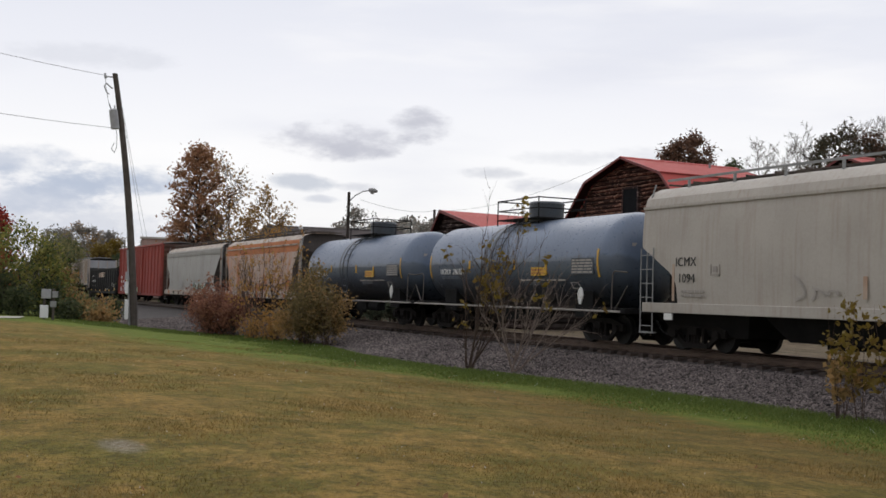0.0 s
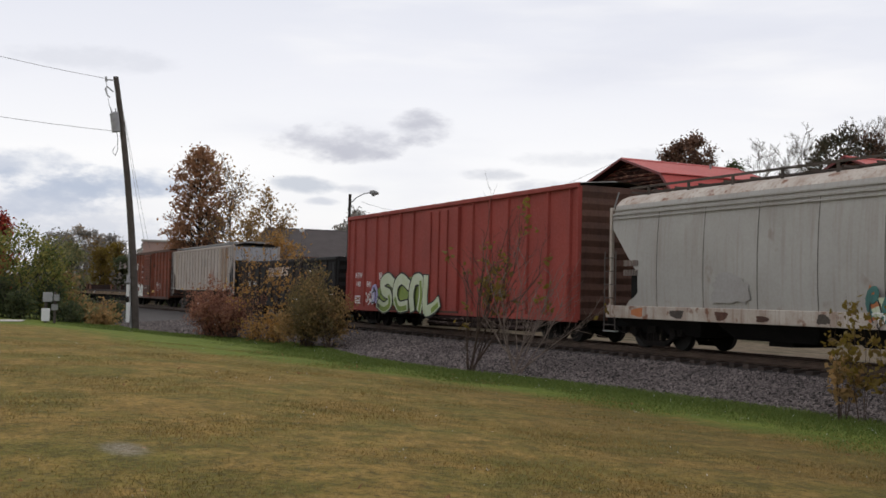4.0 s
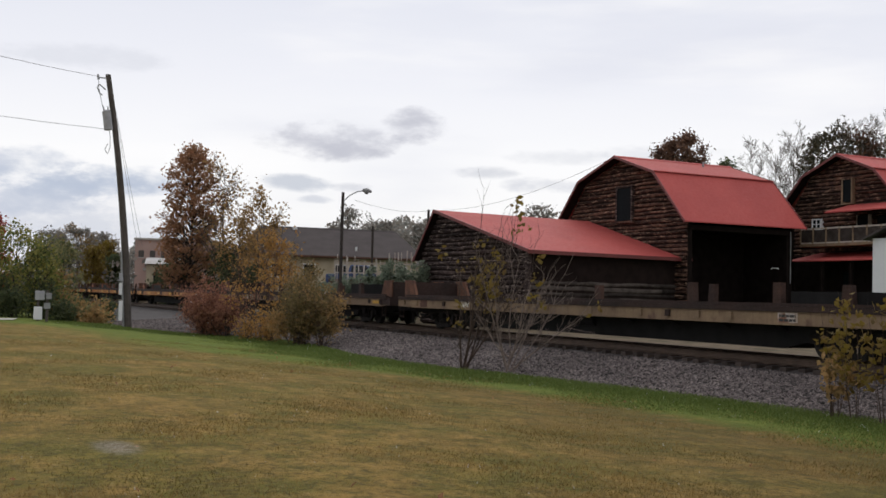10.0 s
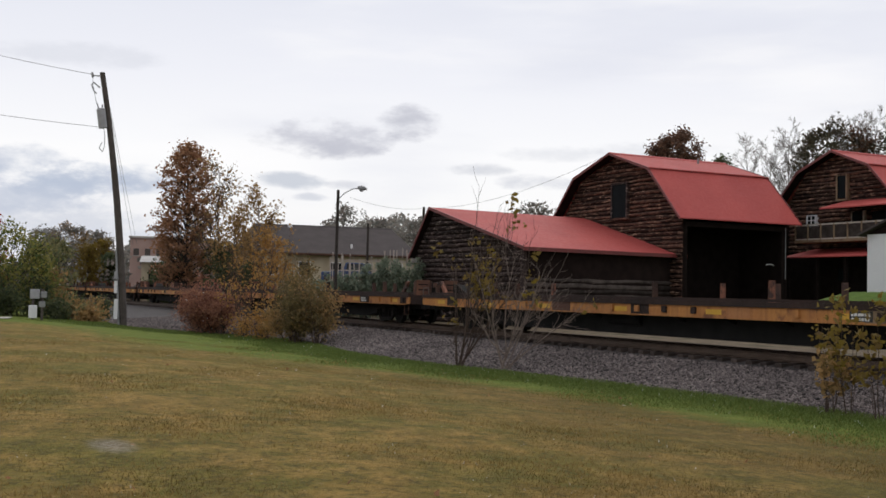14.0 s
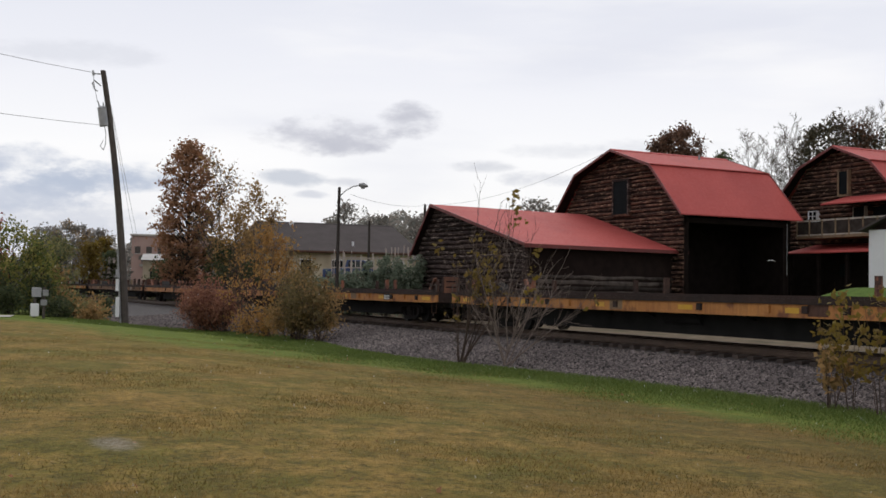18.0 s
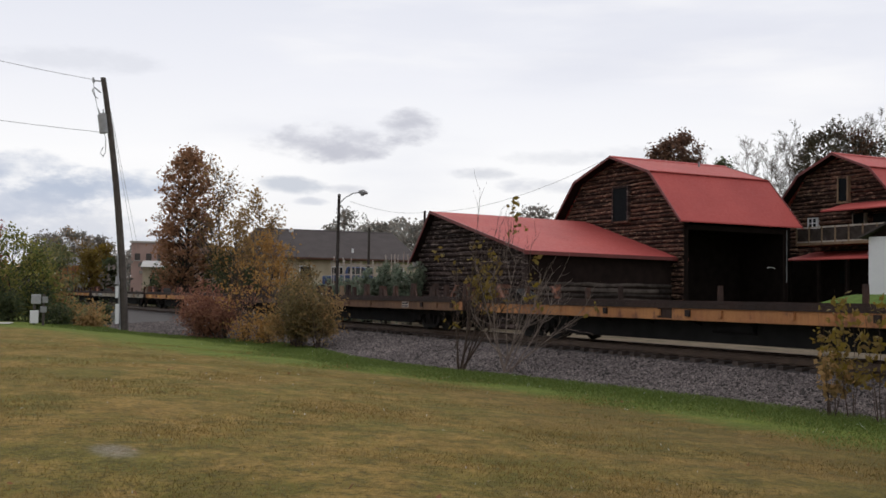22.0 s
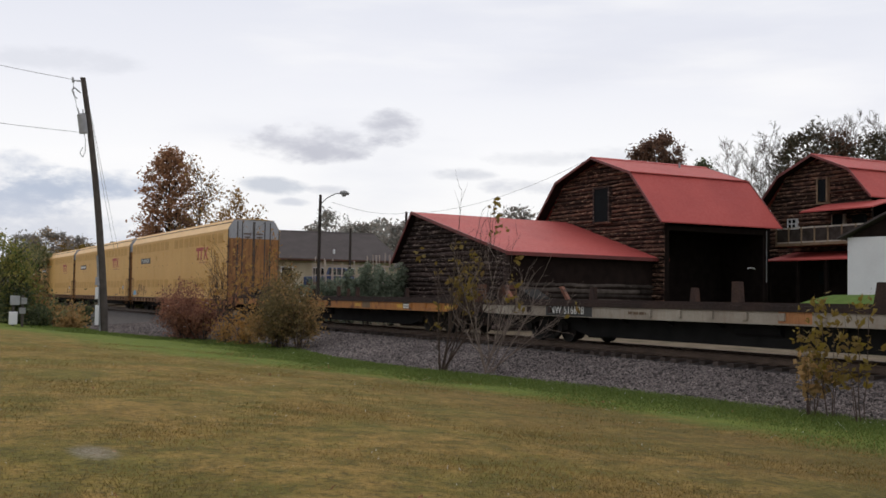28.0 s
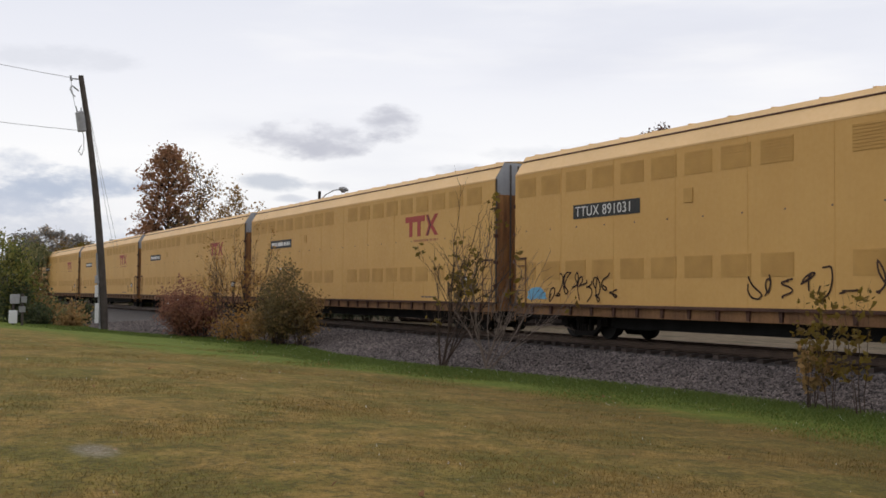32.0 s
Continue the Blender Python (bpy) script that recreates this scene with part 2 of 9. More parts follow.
def log_mat(name, base, dark, pale):
    """Weathered logs: long dark and pale streaks along the grain, a tone of its own for each log."""
    m = mat(name, base, dark, 0.9, 0, 2.2, 20, 0.3, per_object=True, spec=0.15, spread=(0.4, 1.55))
    nt = m.node_tree
    N, L = nt.nodes.new, nt.links.new
    bsdf = nt.nodes["Principled BSDF"]
    under = bsdf.inputs["Base Color"].links[0].from_socket
    mp = N("ShaderNodeMapping")
    mp.inputs["Scale"].default_value = (1.5, 1.5, 7.0)
    L(N("ShaderNodeTexCoord").outputs["Object"], mp.inputs[0])
    nz = N("ShaderNodeTexNoise")
    nz.inputs["Scale"].default_value, nz.inputs["Detail"].default_value, nz.inputs["Roughness"].default_value = 1.6, 8.0, 0.7
    L(mp.outputs[0], nz.inputs["Vector"])
    for lo, hi, tint, most in ((0.48, 0.36, dark, 0.9), (0.55, 0.66, pale, 0.85)):
        r = N("ShaderNodeMapRange")
        r.inputs[1].default_value, r.inputs[2].default_value, r.inputs[3].default_value, r.inputs[4].default_value = lo, hi, 0.0, most
        L(nz.outputs["Fac"], r.inputs[0])
        x = N("ShaderNodeMix")
        x.data_type = "RGBA"
        L(r.outputs[0], x.inputs[0])
        L(under, x.inputs[6])
        x.inputs[7].default_value = (*tint, 1)
        under = x.outputs[2]
    L(under, bsdf.inputs["Base Color"])
    return m


def ground_mat():
    """Mown lawn, straw-dry with green patches; a greener strip beside the ballast; tan dirt past the track; grass beyond."""
    m = bpy.data.materials.new("ground")
    m.use_nodes = True
    nt = m.node_tree
    N, L = nt.nodes.new, nt.links.new
    bsdf = nt.nodes["Principled BSDF"]
    bsdf.inputs["Roughness"].default_value = 0.95
    bsdf.inputs["Specular IOR Level"].default_value = 0.1
    co = N("ShaderNodeTexCoord").outputs["Object"]
    sep = N("ShaderNodeSeparateXYZ")
    L(co, sep.inputs[0])

    def noise_of(s, detail, stretch=(1, 1, 1), off=0.0, rough=0.55):
        mp = N("ShaderNodeMapping")
        mp.inputs["Scale"].default_value = stretch
        mp.inputs["Location"].default_value = (off, off, 0)
        L(co, mp.inputs[0])
        n = N("ShaderNodeTexNoise")
        n.inputs["Scale"].default_value, n.inputs["Detail"].default_value, n.inputs["Roughness"].default_value = s, detail, rough
        L(mp.outputs[0], n.inputs["Vector"])
        return n.outputs["Fac"]

    def ranged(v, a, b, lo=0.0, hi=1.0):
        r = N("ShaderNodeMapRange")
        r.interpolation_type = "SMOOTHSTEP"
        r.inputs[1].default_value, r.inputs[2].default_value, r.inputs[3].default_value, r.inputs[4].default_value = a, b, lo, hi
        L(v, r.inputs[0])
        return r.outputs[0]

    def op(kind, a, b):
        x = N("ShaderNodeMath")
        x.operation = kind
        for sock, v in ((x.inputs[0], a), (x.inputs[1], b)):
            if isinstance(v, (int, float)):
                sock.default_value = v
            else:
                L(v, sock)
        return x.outputs[0]

    def mixed(a, b, fac):
        x = N("ShaderNodeMix")
        x.data_type = "RGBA"
        for sock, v in ((x.inputs[6], a), (x.inputs[7], b)):
            if isinstance(v, tuple):
                sock.default_value = (*v, 1)
            else:
                L(v, sock)
        L(fac, x.inputs[0])
        return x.outputs[2]

    fine = noise_of(13, 8, (1, 1, 1), 0, 0.72)
    mid = noise_of(2.0, 7, (1, 1, 1), 3.0, 0.62)
    large = noise_of(0.42, 7, (1, 1, 1), 7.0, 0.66)
    straw = mixed((0.308, 0.200, 0.060), (0.209, 0.132, 0.037), ranged(mid, 0.34, 0.66))
    green = mixed((0.193, 0.157, 0.037), (0.132, 0.114, 0.027), ranged(mid, 0.34, 0.66))
    lawn = mixed(straw, green, ranged(op("ADD", op("MULTIPLY", large, 0.8), op("MULTIPLY", mid, 0.42)), 0.50, 0.70))
    # browner towards the bank: the view's dimmer lower right put into the colour
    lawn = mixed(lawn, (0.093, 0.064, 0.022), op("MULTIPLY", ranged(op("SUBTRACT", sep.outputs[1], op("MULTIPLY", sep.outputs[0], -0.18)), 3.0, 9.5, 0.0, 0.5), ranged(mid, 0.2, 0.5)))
    # thatch, dark roots between the tufts, bleached clippings, worn brown
    lawn = mixed(lawn, (0.045, 0.036, 0.014), ranged(fine, 0.47, 0.64, 0.0, 0.72))
    lawn = mixed(lawn, (0.344, 0.258, 0.120), ranged(noise_of(9, 8, (1, 1, 1), 17.0, 0.74), 0.54, 0.68, 0.0, 0.5))
    lawn = mixed(lawn, (0.079, 0.071, 0.023), ranged(noise_of(3.4, 9, (1, 1, 1), 23.0, 0.74), 0.51, 0.63, 0.0, 0.72))
    lawn = mixed(lawn, (0.142, 0.084, 0.029), ranged(noise_of(1.1, 8, (1, 1, 1), 31.0, 0.7), 0.52, 0.70, 0.0, 0.35))
    # green strip that follows the foot of the ballast
    wob = op("MULTIPLY", op("SUBTRACT", noise_of(0.35, 4, (1, 1, 1), 11.0), 0.5), 1.2)
    edge = op("ADD", sep.outputs[1], wob)
    curve = N("ShaderNodeFloatCurve")
    cm = curve.mapping.curves[0]
    pts = ((0.0, 0.60), (0.286, 0.556), (0.347, 0.567), (0.401, 0.717), (0.439, 0.828), (0.531, 0.845), (0.626, 0.794), (0.68, 0.797), (0.716, 0.811), (0.757, 0.847), (0.796, 0.872), (0.83, 0.892), (0.861, 0.903), (0.89, 0.911), (1.0, 0.92))
    cm.points[0].location, cm.points[1].location = pts[0], pts[-1]
    for p in pts[1:-1]:
        cm.points.new(*p)
    curve.mapping.update()
    L(ranged_linear(nt, sep.outputs[0], -80.0, -10.0), curve.inputs[1])
    toe = op("MULTIPLY", curve.outputs[0], 18.0)
    gap = op("SUBTRACT", edge, toe)
    gap = op("DIVIDE", gap, ranged(sep.outputs[0], -22.0, -44.0, 1.0, 2.5))
    strip = mixed((0.138, 0.176, 0.031), (0.086, 0.122, 0.022), ranged(mid, 0.3, 0.7))
    strip = mixed(strip, (0.026, 0.039, 0.010), ranged(fine, 0.55, 0.8, 0.0, 0.5))
    lawn = mixed(lawn, strip, ranged(op("ADD", gap, op("MULTIPLY", mid, 2.2)), -3.1, -1.5, 0.0, 0.92))
    # bare patch
    px, py = op("ADD", sep.outputs[0], 11.28), op("SUBTRACT", sep.outputs[1], 1.99)
    rr = op("ADD", op("MULTIPLY", px, op("MULTIPLY", px, 1.2)), op("MULTIPLY", py, op("MULTIPLY", py, 6.0)))
    bare = ranged(op("ADD", rr, op("MULTIPLY", fine, 0.8)), 0.9, 0.35, 0.0, 0.7)
    grit = mixed((0.344, 0.310, 0.258), (0.129, 0.103, 0.073), ranged(noise_of(30, 6, (1, 1, 1), 2.0, 0.8), 0.42, 0.6))
    lawn = mixed(lawn, grit, bare)
    dirt = mixed((0.159, 0.125, 0.086), (0.090, 0.067, 0.045), ranged(mid, 0.35, 0.7))
    dirt = mixed(dirt, (0.060, 0.056, 0.030), ranged(noise_of(0.8, 6, (0.4, 2.0, 1), 5.0), 0.55, 0.65))
    col = mixed(lawn, dirt, ranged(sep.outputs[1], 21.5, 22.5))
    far_grass = mixed((0.095, 0.150, 0.030), (0.065, 0.103, 0.022), ranged(mid, 0.3, 0.7))
    east = ranged(sep.outputs[0], -51.0, -48.0, 0.0, 6.0)
    col = mixed(col, far_grass, ranged(op("ADD", op("ADD", sep.outputs[1], wob), east), 41.0, 44.0))
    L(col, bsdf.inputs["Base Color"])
    b = N("ShaderNodeBump")
    b.inputs["Strength"].default_value, b.inputs["Distance"].default_value = 0.8, 0.05
    L(fine, b.inputs["Height"])
    L(b.outputs[0], bsdf.inputs["Normal"])
    return m


def ranged_linear(nt, v, a, b):
    r = nt.nodes.new("ShaderNodeMapRange")
    r.inputs[1].default_value, r.inputs[2].default_value = a, b
    nt.links.new(v, r.inputs[0])
    return r.outputs[0]


M = {
    "steel_black": mat("steel_black", (0.017, 0.016, 0.016), (0.009, 0.009, 0.009), 0.9, 0.0, 2.0, 40, spec=0.15),
    "wheel": mat("wheel_steel", (0.015, 0.013, 0.012), (0.007, 0.006, 0.006), 0.7, 0.2, 4.0, 40),
    "truck": mat("truck_steel", (0.017, 0.014, 0.013), (0.008, 0.007, 0.006), 0.9, 0.0, 3.0, 30, spec=0.15),
    "truck_pale": mat("truck_pale_dust", (0.085, 0.078, 0.072), (0.035, 0.030, 0.026), 0.85, 0.0, 3.0, 30),
    "grey_hopper": mat("grey_hopper_paint", (0.43, 0.395, 0.35), (0.35, 0.318, 0.28), 0.6, 0, 0.6, 14, 0.05, 0.25, (0.20, 0.12, 0.07), 0.70),
    "pale_hopper": mat("pale_hopper_paint", (0.40, 0.39, 0.365), (0.31, 0.295, 0.272), 0.7, 0, 0.5, 14, 0.05, 0.40, (0.24, 0.19, 0.155), 0.66),
    "orange_hopper": mat("faded_orange_paint", (0.47, 0.40, 0.35), (0.44, 0.295, 0.23), 0.8, 0, 0.45, 12, 0.08, 0.9, (0.47, 0.215, 0.115), 0.545, spec=0.2),
    "orange_band": mat("orange_band_paint", (0.48, 0.175, 0.070), (0.39, 0.145, 0.062), 0.8, 0, 0.8, 12, 0.08, 0.25, (0.42, 0.33, 0.27), 0.68, spec=0.2),
    "dirty_white": mat("dirty_white_paint", (0.52, 0.48, 0.43), (0.34, 0.27, 0.22), 0.8, 0, 1.6, 18, 0.08, 0.6, (0.19, 0.09, 0.055), 0.58),
    "rib_hopper": mat("ribbed_hopper_paint", (0.50, 0.44, 0.395), (0.40, 0.345, 0.305), 0.8, 0, 0.5, 12, 0.05, 0.5, (0.20, 0.12, 0.075), 0.66, spec=0.2),
    "hopper_dirt": mat("hopper_grime", (0.11, 0.088, 0.072), (0.055, 0.044, 0.037), 0.85, 0, 0.8, 14, 0.1, 0.4),
    "hopper_bay": mat("hopper_bay_grime", (0.075, 0.060, 0.050), (0.020, 0.017, 0.015), 0.9, 0, 0.5, 14, 0.1, 0.5, spec=0.1),
    "hopper_end": mat("hopper_end_grime", (0.12, 0.105, 0.095), (0.06, 0.05, 0.045), 0.85, 0, 0.8, 14, 0.1, 0.4),
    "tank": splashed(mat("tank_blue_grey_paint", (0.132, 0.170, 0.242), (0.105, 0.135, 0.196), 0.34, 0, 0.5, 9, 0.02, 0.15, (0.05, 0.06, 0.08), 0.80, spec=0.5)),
    "rust_panel": mat("rust_run_panel", (0.34, 0.255, 0.185), (0.20, 0.120, 0.075), 0.85, 0, 0.9, 12, 0.05, 0.9, (0.13, 0.062, 0.035), 0.60, spec=0.2),
    "rust_faint": mat("faint_rust_panel", (0.45, 0.39, 0.335), (0.36, 0.29, 0.235), 0.85, 0, 0.9, 12, 0.05, 0.6, (0.22, 0.13, 0.08), 0.68, spec=0.2),
    "rust_wash": mat("rust_wash", (0.36, 0.22, 0.145), (0.42, 0.33, 0.26), 0.8, 0, 2.0, 20, 0.0),
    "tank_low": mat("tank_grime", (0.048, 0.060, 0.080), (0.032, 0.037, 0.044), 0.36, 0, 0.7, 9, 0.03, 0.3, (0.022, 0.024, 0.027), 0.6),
    "yellow": mat("reflector_yellow", (0.62, 0.36, 0.03), (0.50, 0.28, 0.03), 0.45, 0, 4, 40, 0.02),
    "red_box": mat("red_boxcar_paint", (0.305, 0.050, 0.036), (0.225, 0.038, 0.029), 0.75, 0, 0.6, 14, 0.05, 0.25, (0.16, 0.045, 0.03), 0.70),
    "brown_box": mat("rust_brown_boxcar_paint", (0.245, 0.074, 0.044), (0.165, 0.049, 0.030), 0.8, 0, 0.8, 14, 0.08, 0.6, (0.085, 0.036, 0.024), 0.60, spec=0.2),
    "brown_dark": mat("grimy_brown_paint", (0.110, 0.048, 0.030), (0.062, 0.030, 0.021), 0.8, 0, 0.9, 14, 0.1, 0.4),
    "roof_pale": mat("galvanised_roof", (0.36, 0.35, 0.345), (0.27, 0.25, 0.23), 0.55, 0.2, 0.8, 14, 0.05),
    "gon": mat("black_gondola_paint", (0.017, 0.0165, 0.0175), (0.010, 0.010, 0.010), 0.7, 0, 0.8, 14, 0.06, 0.3, (0.055, 0.040, 0.033), 0.70, spec=0.2),
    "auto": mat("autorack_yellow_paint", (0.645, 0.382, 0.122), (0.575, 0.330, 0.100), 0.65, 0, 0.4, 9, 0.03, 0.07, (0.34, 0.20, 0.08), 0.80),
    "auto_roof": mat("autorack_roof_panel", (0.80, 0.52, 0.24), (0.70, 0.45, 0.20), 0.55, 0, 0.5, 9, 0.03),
    "auto_vent": mat("perforated_panel", (0.576, 0.340, 0.104), (0.480, 0.278, 0.083), 0.75, 0, 2, 60, 0.3),
    "auto_door": mat("autorack_end_door_rust", (0.40, 0.195, 0.062), (0.25, 0.108, 0.040), 0.7, 0, 0.7, 14, 0.05, 0.8, (0.10, 0.045, 0.024), 0.62),
    "auto_door_top": mat("autorack_end_door_grey", (0.40, 0.41, 0.43), (0.30, 0.30, 0.32), 0.6, 0, 0.8, 14, 0.05, 0.25),
    "auto_sill": mat("autorack_sill_brown", (0.30, 0.155, 0.065), (0.16, 0.080, 0.040), 0.8, 0, 1.2, 18, 0.08, 0.4),
    "flat_yellow": mat("flatcar_yellow_paint", (0.50, 0.225, 0.055), (0.36, 0.145, 0.042), 0.7, 0, 0.9, 14, 0.06, 0.5, (0.16, 0.062, 0.030), 0.58),
    "flat_orange": mat("flatcar_faded_orange_paint", (0.46, 0.215, 0.075), (0.32, 0.130, 0.050), 0.75, 0, 0.9, 14, 0.06, 0.4, (0.17, 0.075, 0.04), 0.58),
    "flat_tan": mat("flatcar_weathered_tan", (0.275, 0.190, 0.110), (0.165, 0.112, 0.070), 0.85, 0, 0.9, 14, 0.06, 0.4, (0.11, 0.065, 0.045), 0.60),
    "flat_brown": mat("flatcar_rust_brown", (0.185, 0.095, 0.050), (0.105, 0.058, 0.036), 0.85, 0, 0.9, 14, 0.06, 0.4, (0.27, 0.15, 0.07), 0.66),
    "flat_grey": mat("flatcar_bleached_grey", (0.38, 0.34, 0.28), (0.25, 0.21, 0.17), 0.85, 0, 0.9, 14, 0.06, 0.35, (0.20, 0.12, 0.07), 0.66),
    "deck": mat("flatcar_deck_rust", (0.042, 0.021, 0.015), (0.018, 0.011, 0.009), 0.9, 0, 0.8, 10, 0.2),
    "stake": mat("rusty_stanchion", (0.072, 0.034, 0.022), (0.026, 0.015, 0.012), 0.9, 0, 2.5, 20, 0.2, per_object=True),
    "plate_rust": mat("bridge_plate_rust", (0.21, 0.092, 0.050), (0.070, 0.030, 0.020), 0.85, 0, 1.8, 20, 0.2, 0.4, per_object=True, spread=(0.7, 1.2)),
    "brace_orange": mat("sun_faded_orange_paint", (0.30, 0.115, 0.065), (0.08, 0.034, 0.023), 0.8, 0, 2.5, 20, 0.1, 0.6, (0.05, 0.024, 0.017), 0.5),
    "stake_pale": mat("weathered_wood_block", (0.22, 0.15, 0.092), (0.12, 0.08, 0.052), 0.9, 0, 2.5, 20, 0.2, per_object=True),
    "white": mat("white_lettering", (0.74, 0.74, 0.72), (0.58, 0.57, 0.54), 0.6, 0, 3, 30, 0.0),
    "black": mat("black_lettering", (0.020, 0.020, 0.021), (0.030, 0.028, 0.026), 0.6, 0, 3, 30, 0.0),
    "dim_black": mat("faded_dark_lettering", (0.11, 0.09, 0.08), (0.17, 0.13, 0.11), 0.7, 0, 3, 30, 0.0),
    "stencil": mat("faded_stencil", (0.26, 0.24, 0.22), (0.36, 0.33, 0.30), 0.8, 0, 3, 30, 0.0),
    "logo_red": mat("logo_red", (0.42, 0.055, 0.038), (0.34, 0.055, 0.038), 0.6, 0, 3, 30, 0.0),
    "logo_faded": mat("faded_red_lettering", (0.46, 0.20, 0.075), (0.40, 0.17, 0.065), 0.6, 0, 3, 30, 0.0),
    "logo_worn": mat("worn_white_mark", (0.62, 0.58, 0.52), (0.42, 0.27, 0.18), 0.8, 0, 2.2, 30, 0.0, 0.6, (0.20, 0.105, 0.065), 0.56),
    "teal": mat("sprayed_teal", (0.060, 0.185, 0.165), (0.035, 0.11, 0.10), 0.6, 0, 3, 30, 0.0),
    "spray_green": mat("sprayed_green", (0.24, 0.31, 0.055), (0.14, 0.22, 0.05), 0.6, 0, 3, 30, 0.0),
    "spray_pale": mat("sprayed_pale_green", (0.52, 0.56, 0.45), (0.44, 0.50, 0.30), 0.6, 0, 3, 30, 0.0),
    "spray_violet": mat("sprayed_violet", (0.30, 0.27, 0.52), (0.40, 0.36, 0.58), 0.6, 0, 3, 30, 0.0),
    "spray_blue": mat("sprayed_blue", (0.12, 0.33, 0.52), (0.16, 0.40, 0.58), 0.6, 0, 3, 30, 0.0),
    "spray_rust": mat("sprayed_red", (0.34, 0.11, 0.06), (0.25, 0.08, 0.05), 0.6, 0, 3, 30, 0.0),
    "galv": mat("galvanised_steel", (0.30, 0.30, 0.30), (0.20, 0.20, 0.20), 0.6, 0.1, 3, 40, 0.03),
    "rail": mat("rail_steel", (0.105, 0.070, 0.050), (0.060, 0.038, 0.028), 0.6, 0.4, 3, 30, 0.1),
    "sleeper": mat("creosoted_sleeper", (0.075, 0.055, 0.045), (0.036, 0.026, 0.022), 0.95, 0, 3, 24, 0.4, per_object=True),
    "ballast": mat("ballast_bed", (0.080, 0.068, 0.065), (0.022, 0.018, 0.017), 0.95, 0, 6.0, 26, 1.0),
    "stone": mat("ballast_stone", (0.140, 0.115, 0.109), (0.084, 0.069, 0.066), 0.9, 0, 0.5, 12, 0.2, island=True, spread=(0.15, 1.95)),
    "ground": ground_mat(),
    "bark": mat("bark", (0.150, 0.118, 0.095), (0.075, 0.058, 0.046), 0.95, 0, 6, 40, 0.4),
    "bark_twig": mat("pale_brown_twig", (0.23, 0.18, 0.15), (0.11, 0.082, 0.068), 0.95, 0, 6, 40, 0.3),
    "bark_brown": mat("reddish_brown_bark", (0.090, 0.060, 0.046), (0.045, 0.030, 0.024), 0.95, 0, 6, 40, 0.3),
    "bark_dark": mat("dark_bark", (0.050, 0.040, 0.033), (0.026, 0.021, 0.018), 0.95, 0, 6, 40, 0.4),
    "bark_pale": mat("pale_bark", (0.23, 0.20, 0.175), (0.125, 0.108, 0.094), 0.95, 0, 6, 40, 0.3),
    "pole_wood": mat("weathered_pole_wood", (0.098, 0.082, 0.072), (0.058, 0.048, 0.041), 0.9, 0, 3, 30, 0.3, 0.3),
    "log": log_mat("log_siding", (0.135, 0.068, 0.046), (0.022, 0.013, 0.011), (0.48, 0.31, 0.215)),
    "log_dark": log_mat("dark_log_siding", (0.066, 0.046, 0.041), (0.018, 0.013, 0.012), (0.36, 0.28, 0.245)),
    # near-black planks: the shade of bay and porch put into the colour
    "plank_shaded": mat("shade_dark_plank", (0.019, 0.014, 0.013), (0.011, 0.008, 0.007), 0.95, 0, 2, 20, 0.1, spec=0.02),
    "plank_grey": mat("grey_weathered_plank", (0.085, 0.070, 0.062), (0.030, 0.024, 0.021), 0.95, 0, 2, 20, 0.2, per_object=True, spec=0.05, spread=(0.1, 1.5)),
    "pane": mat("dull_dark_pane", (0.011, 0.014, 0.016), (0.008, 0.010, 0.011), 0.8, 0, 1, 8, 0.0, spec=0.05),
    # dark backing between logs; on the shed's side it paints the eave's shade
    "chink": mat("dark_backing_eave_shade", (0.024, 0.016, 0.014), (0.014, 0.010, 0.009), 0.95, 0, 2, 20, 0.1, spec=0.03),
    "roof_red": mat("red_metal_roof", (0.425, 0.079, 0.068), (0.350, 0.061, 0.055), 0.68, 0.0, 0.4, 6, 0.02, 0.12, spec=0.22),
    "trim_red": mat("red_metal_trim", (0.175, 0.034, 0.030), (0.12, 0.026, 0.024), 0.5, 0, 1, 10, 0.02),
    "roof_cap": mat("ridge_shingle", (0.056, 0.046, 0.044), (0.040, 0.032, 0.031), 0.9, 0, 1.6, 14, 0.2),
    "shingle": mat("brown_shingle_roof", (0.066, 0.053, 0.051), (0.046, 0.036, 0.035), 0.9, 0, 0.8, 14, 0.2),
    "cream": mat("cream_siding", (0.50, 0.43, 0.31), (0.36, 0.30, 0.21), 0.8, 0, 1, 10, 0.05),
    "white_paint": mat("white_paint", (0.72, 0.72, 0.73), (0.62, 0.62, 0.63), 0.6, 0, 0.6, 8, 0.03),
    # red brick paled by distance haze, put into the colour
    "brick": mat("red_brick_hazed", (0.40, 0.28, 0.24), (0.34, 0.23, 0.20), 0.9, 0, 0.6, 8, 0.1),
    "glass": mat("dark_window_glass", (0.020, 0.024, 0.028), (0.012, 0.014, 0.017), 0.12, 0, 1, 8, 0.0, spec=0.7),
    "blue_paint": mat("blue_paint", (0.035, 0.06, 0.15), (0.025, 0.045, 0.11), 0.5, 0, 1, 10, 0.03),
    "porcelain": mat("grey_porcelain", (0.36, 0.36, 0.37), (0.26, 0.26, 0.27), 0.4, 0, 3, 20, 0.02),
    "wire": mat("overhead_wire", (0.20, 0.20, 0.21), (0.12, 0.12, 0.12), 0.6, 0, 3, 20, 0.0),
    "concrete": mat("pale_concrete", (0.46, 0.43, 0.39), (0.36, 0.33, 0.30), 0.9, 0, 0.8, 12, 0.1),
    "leaf_brown": leaf_mat("russet_leaves", ((0.24, 0.135, 0.075), (0.45, 0.26, 0.125), (0.55, 0.34, 0.16), (0.39, 0.20, 0.11)), 0.5),
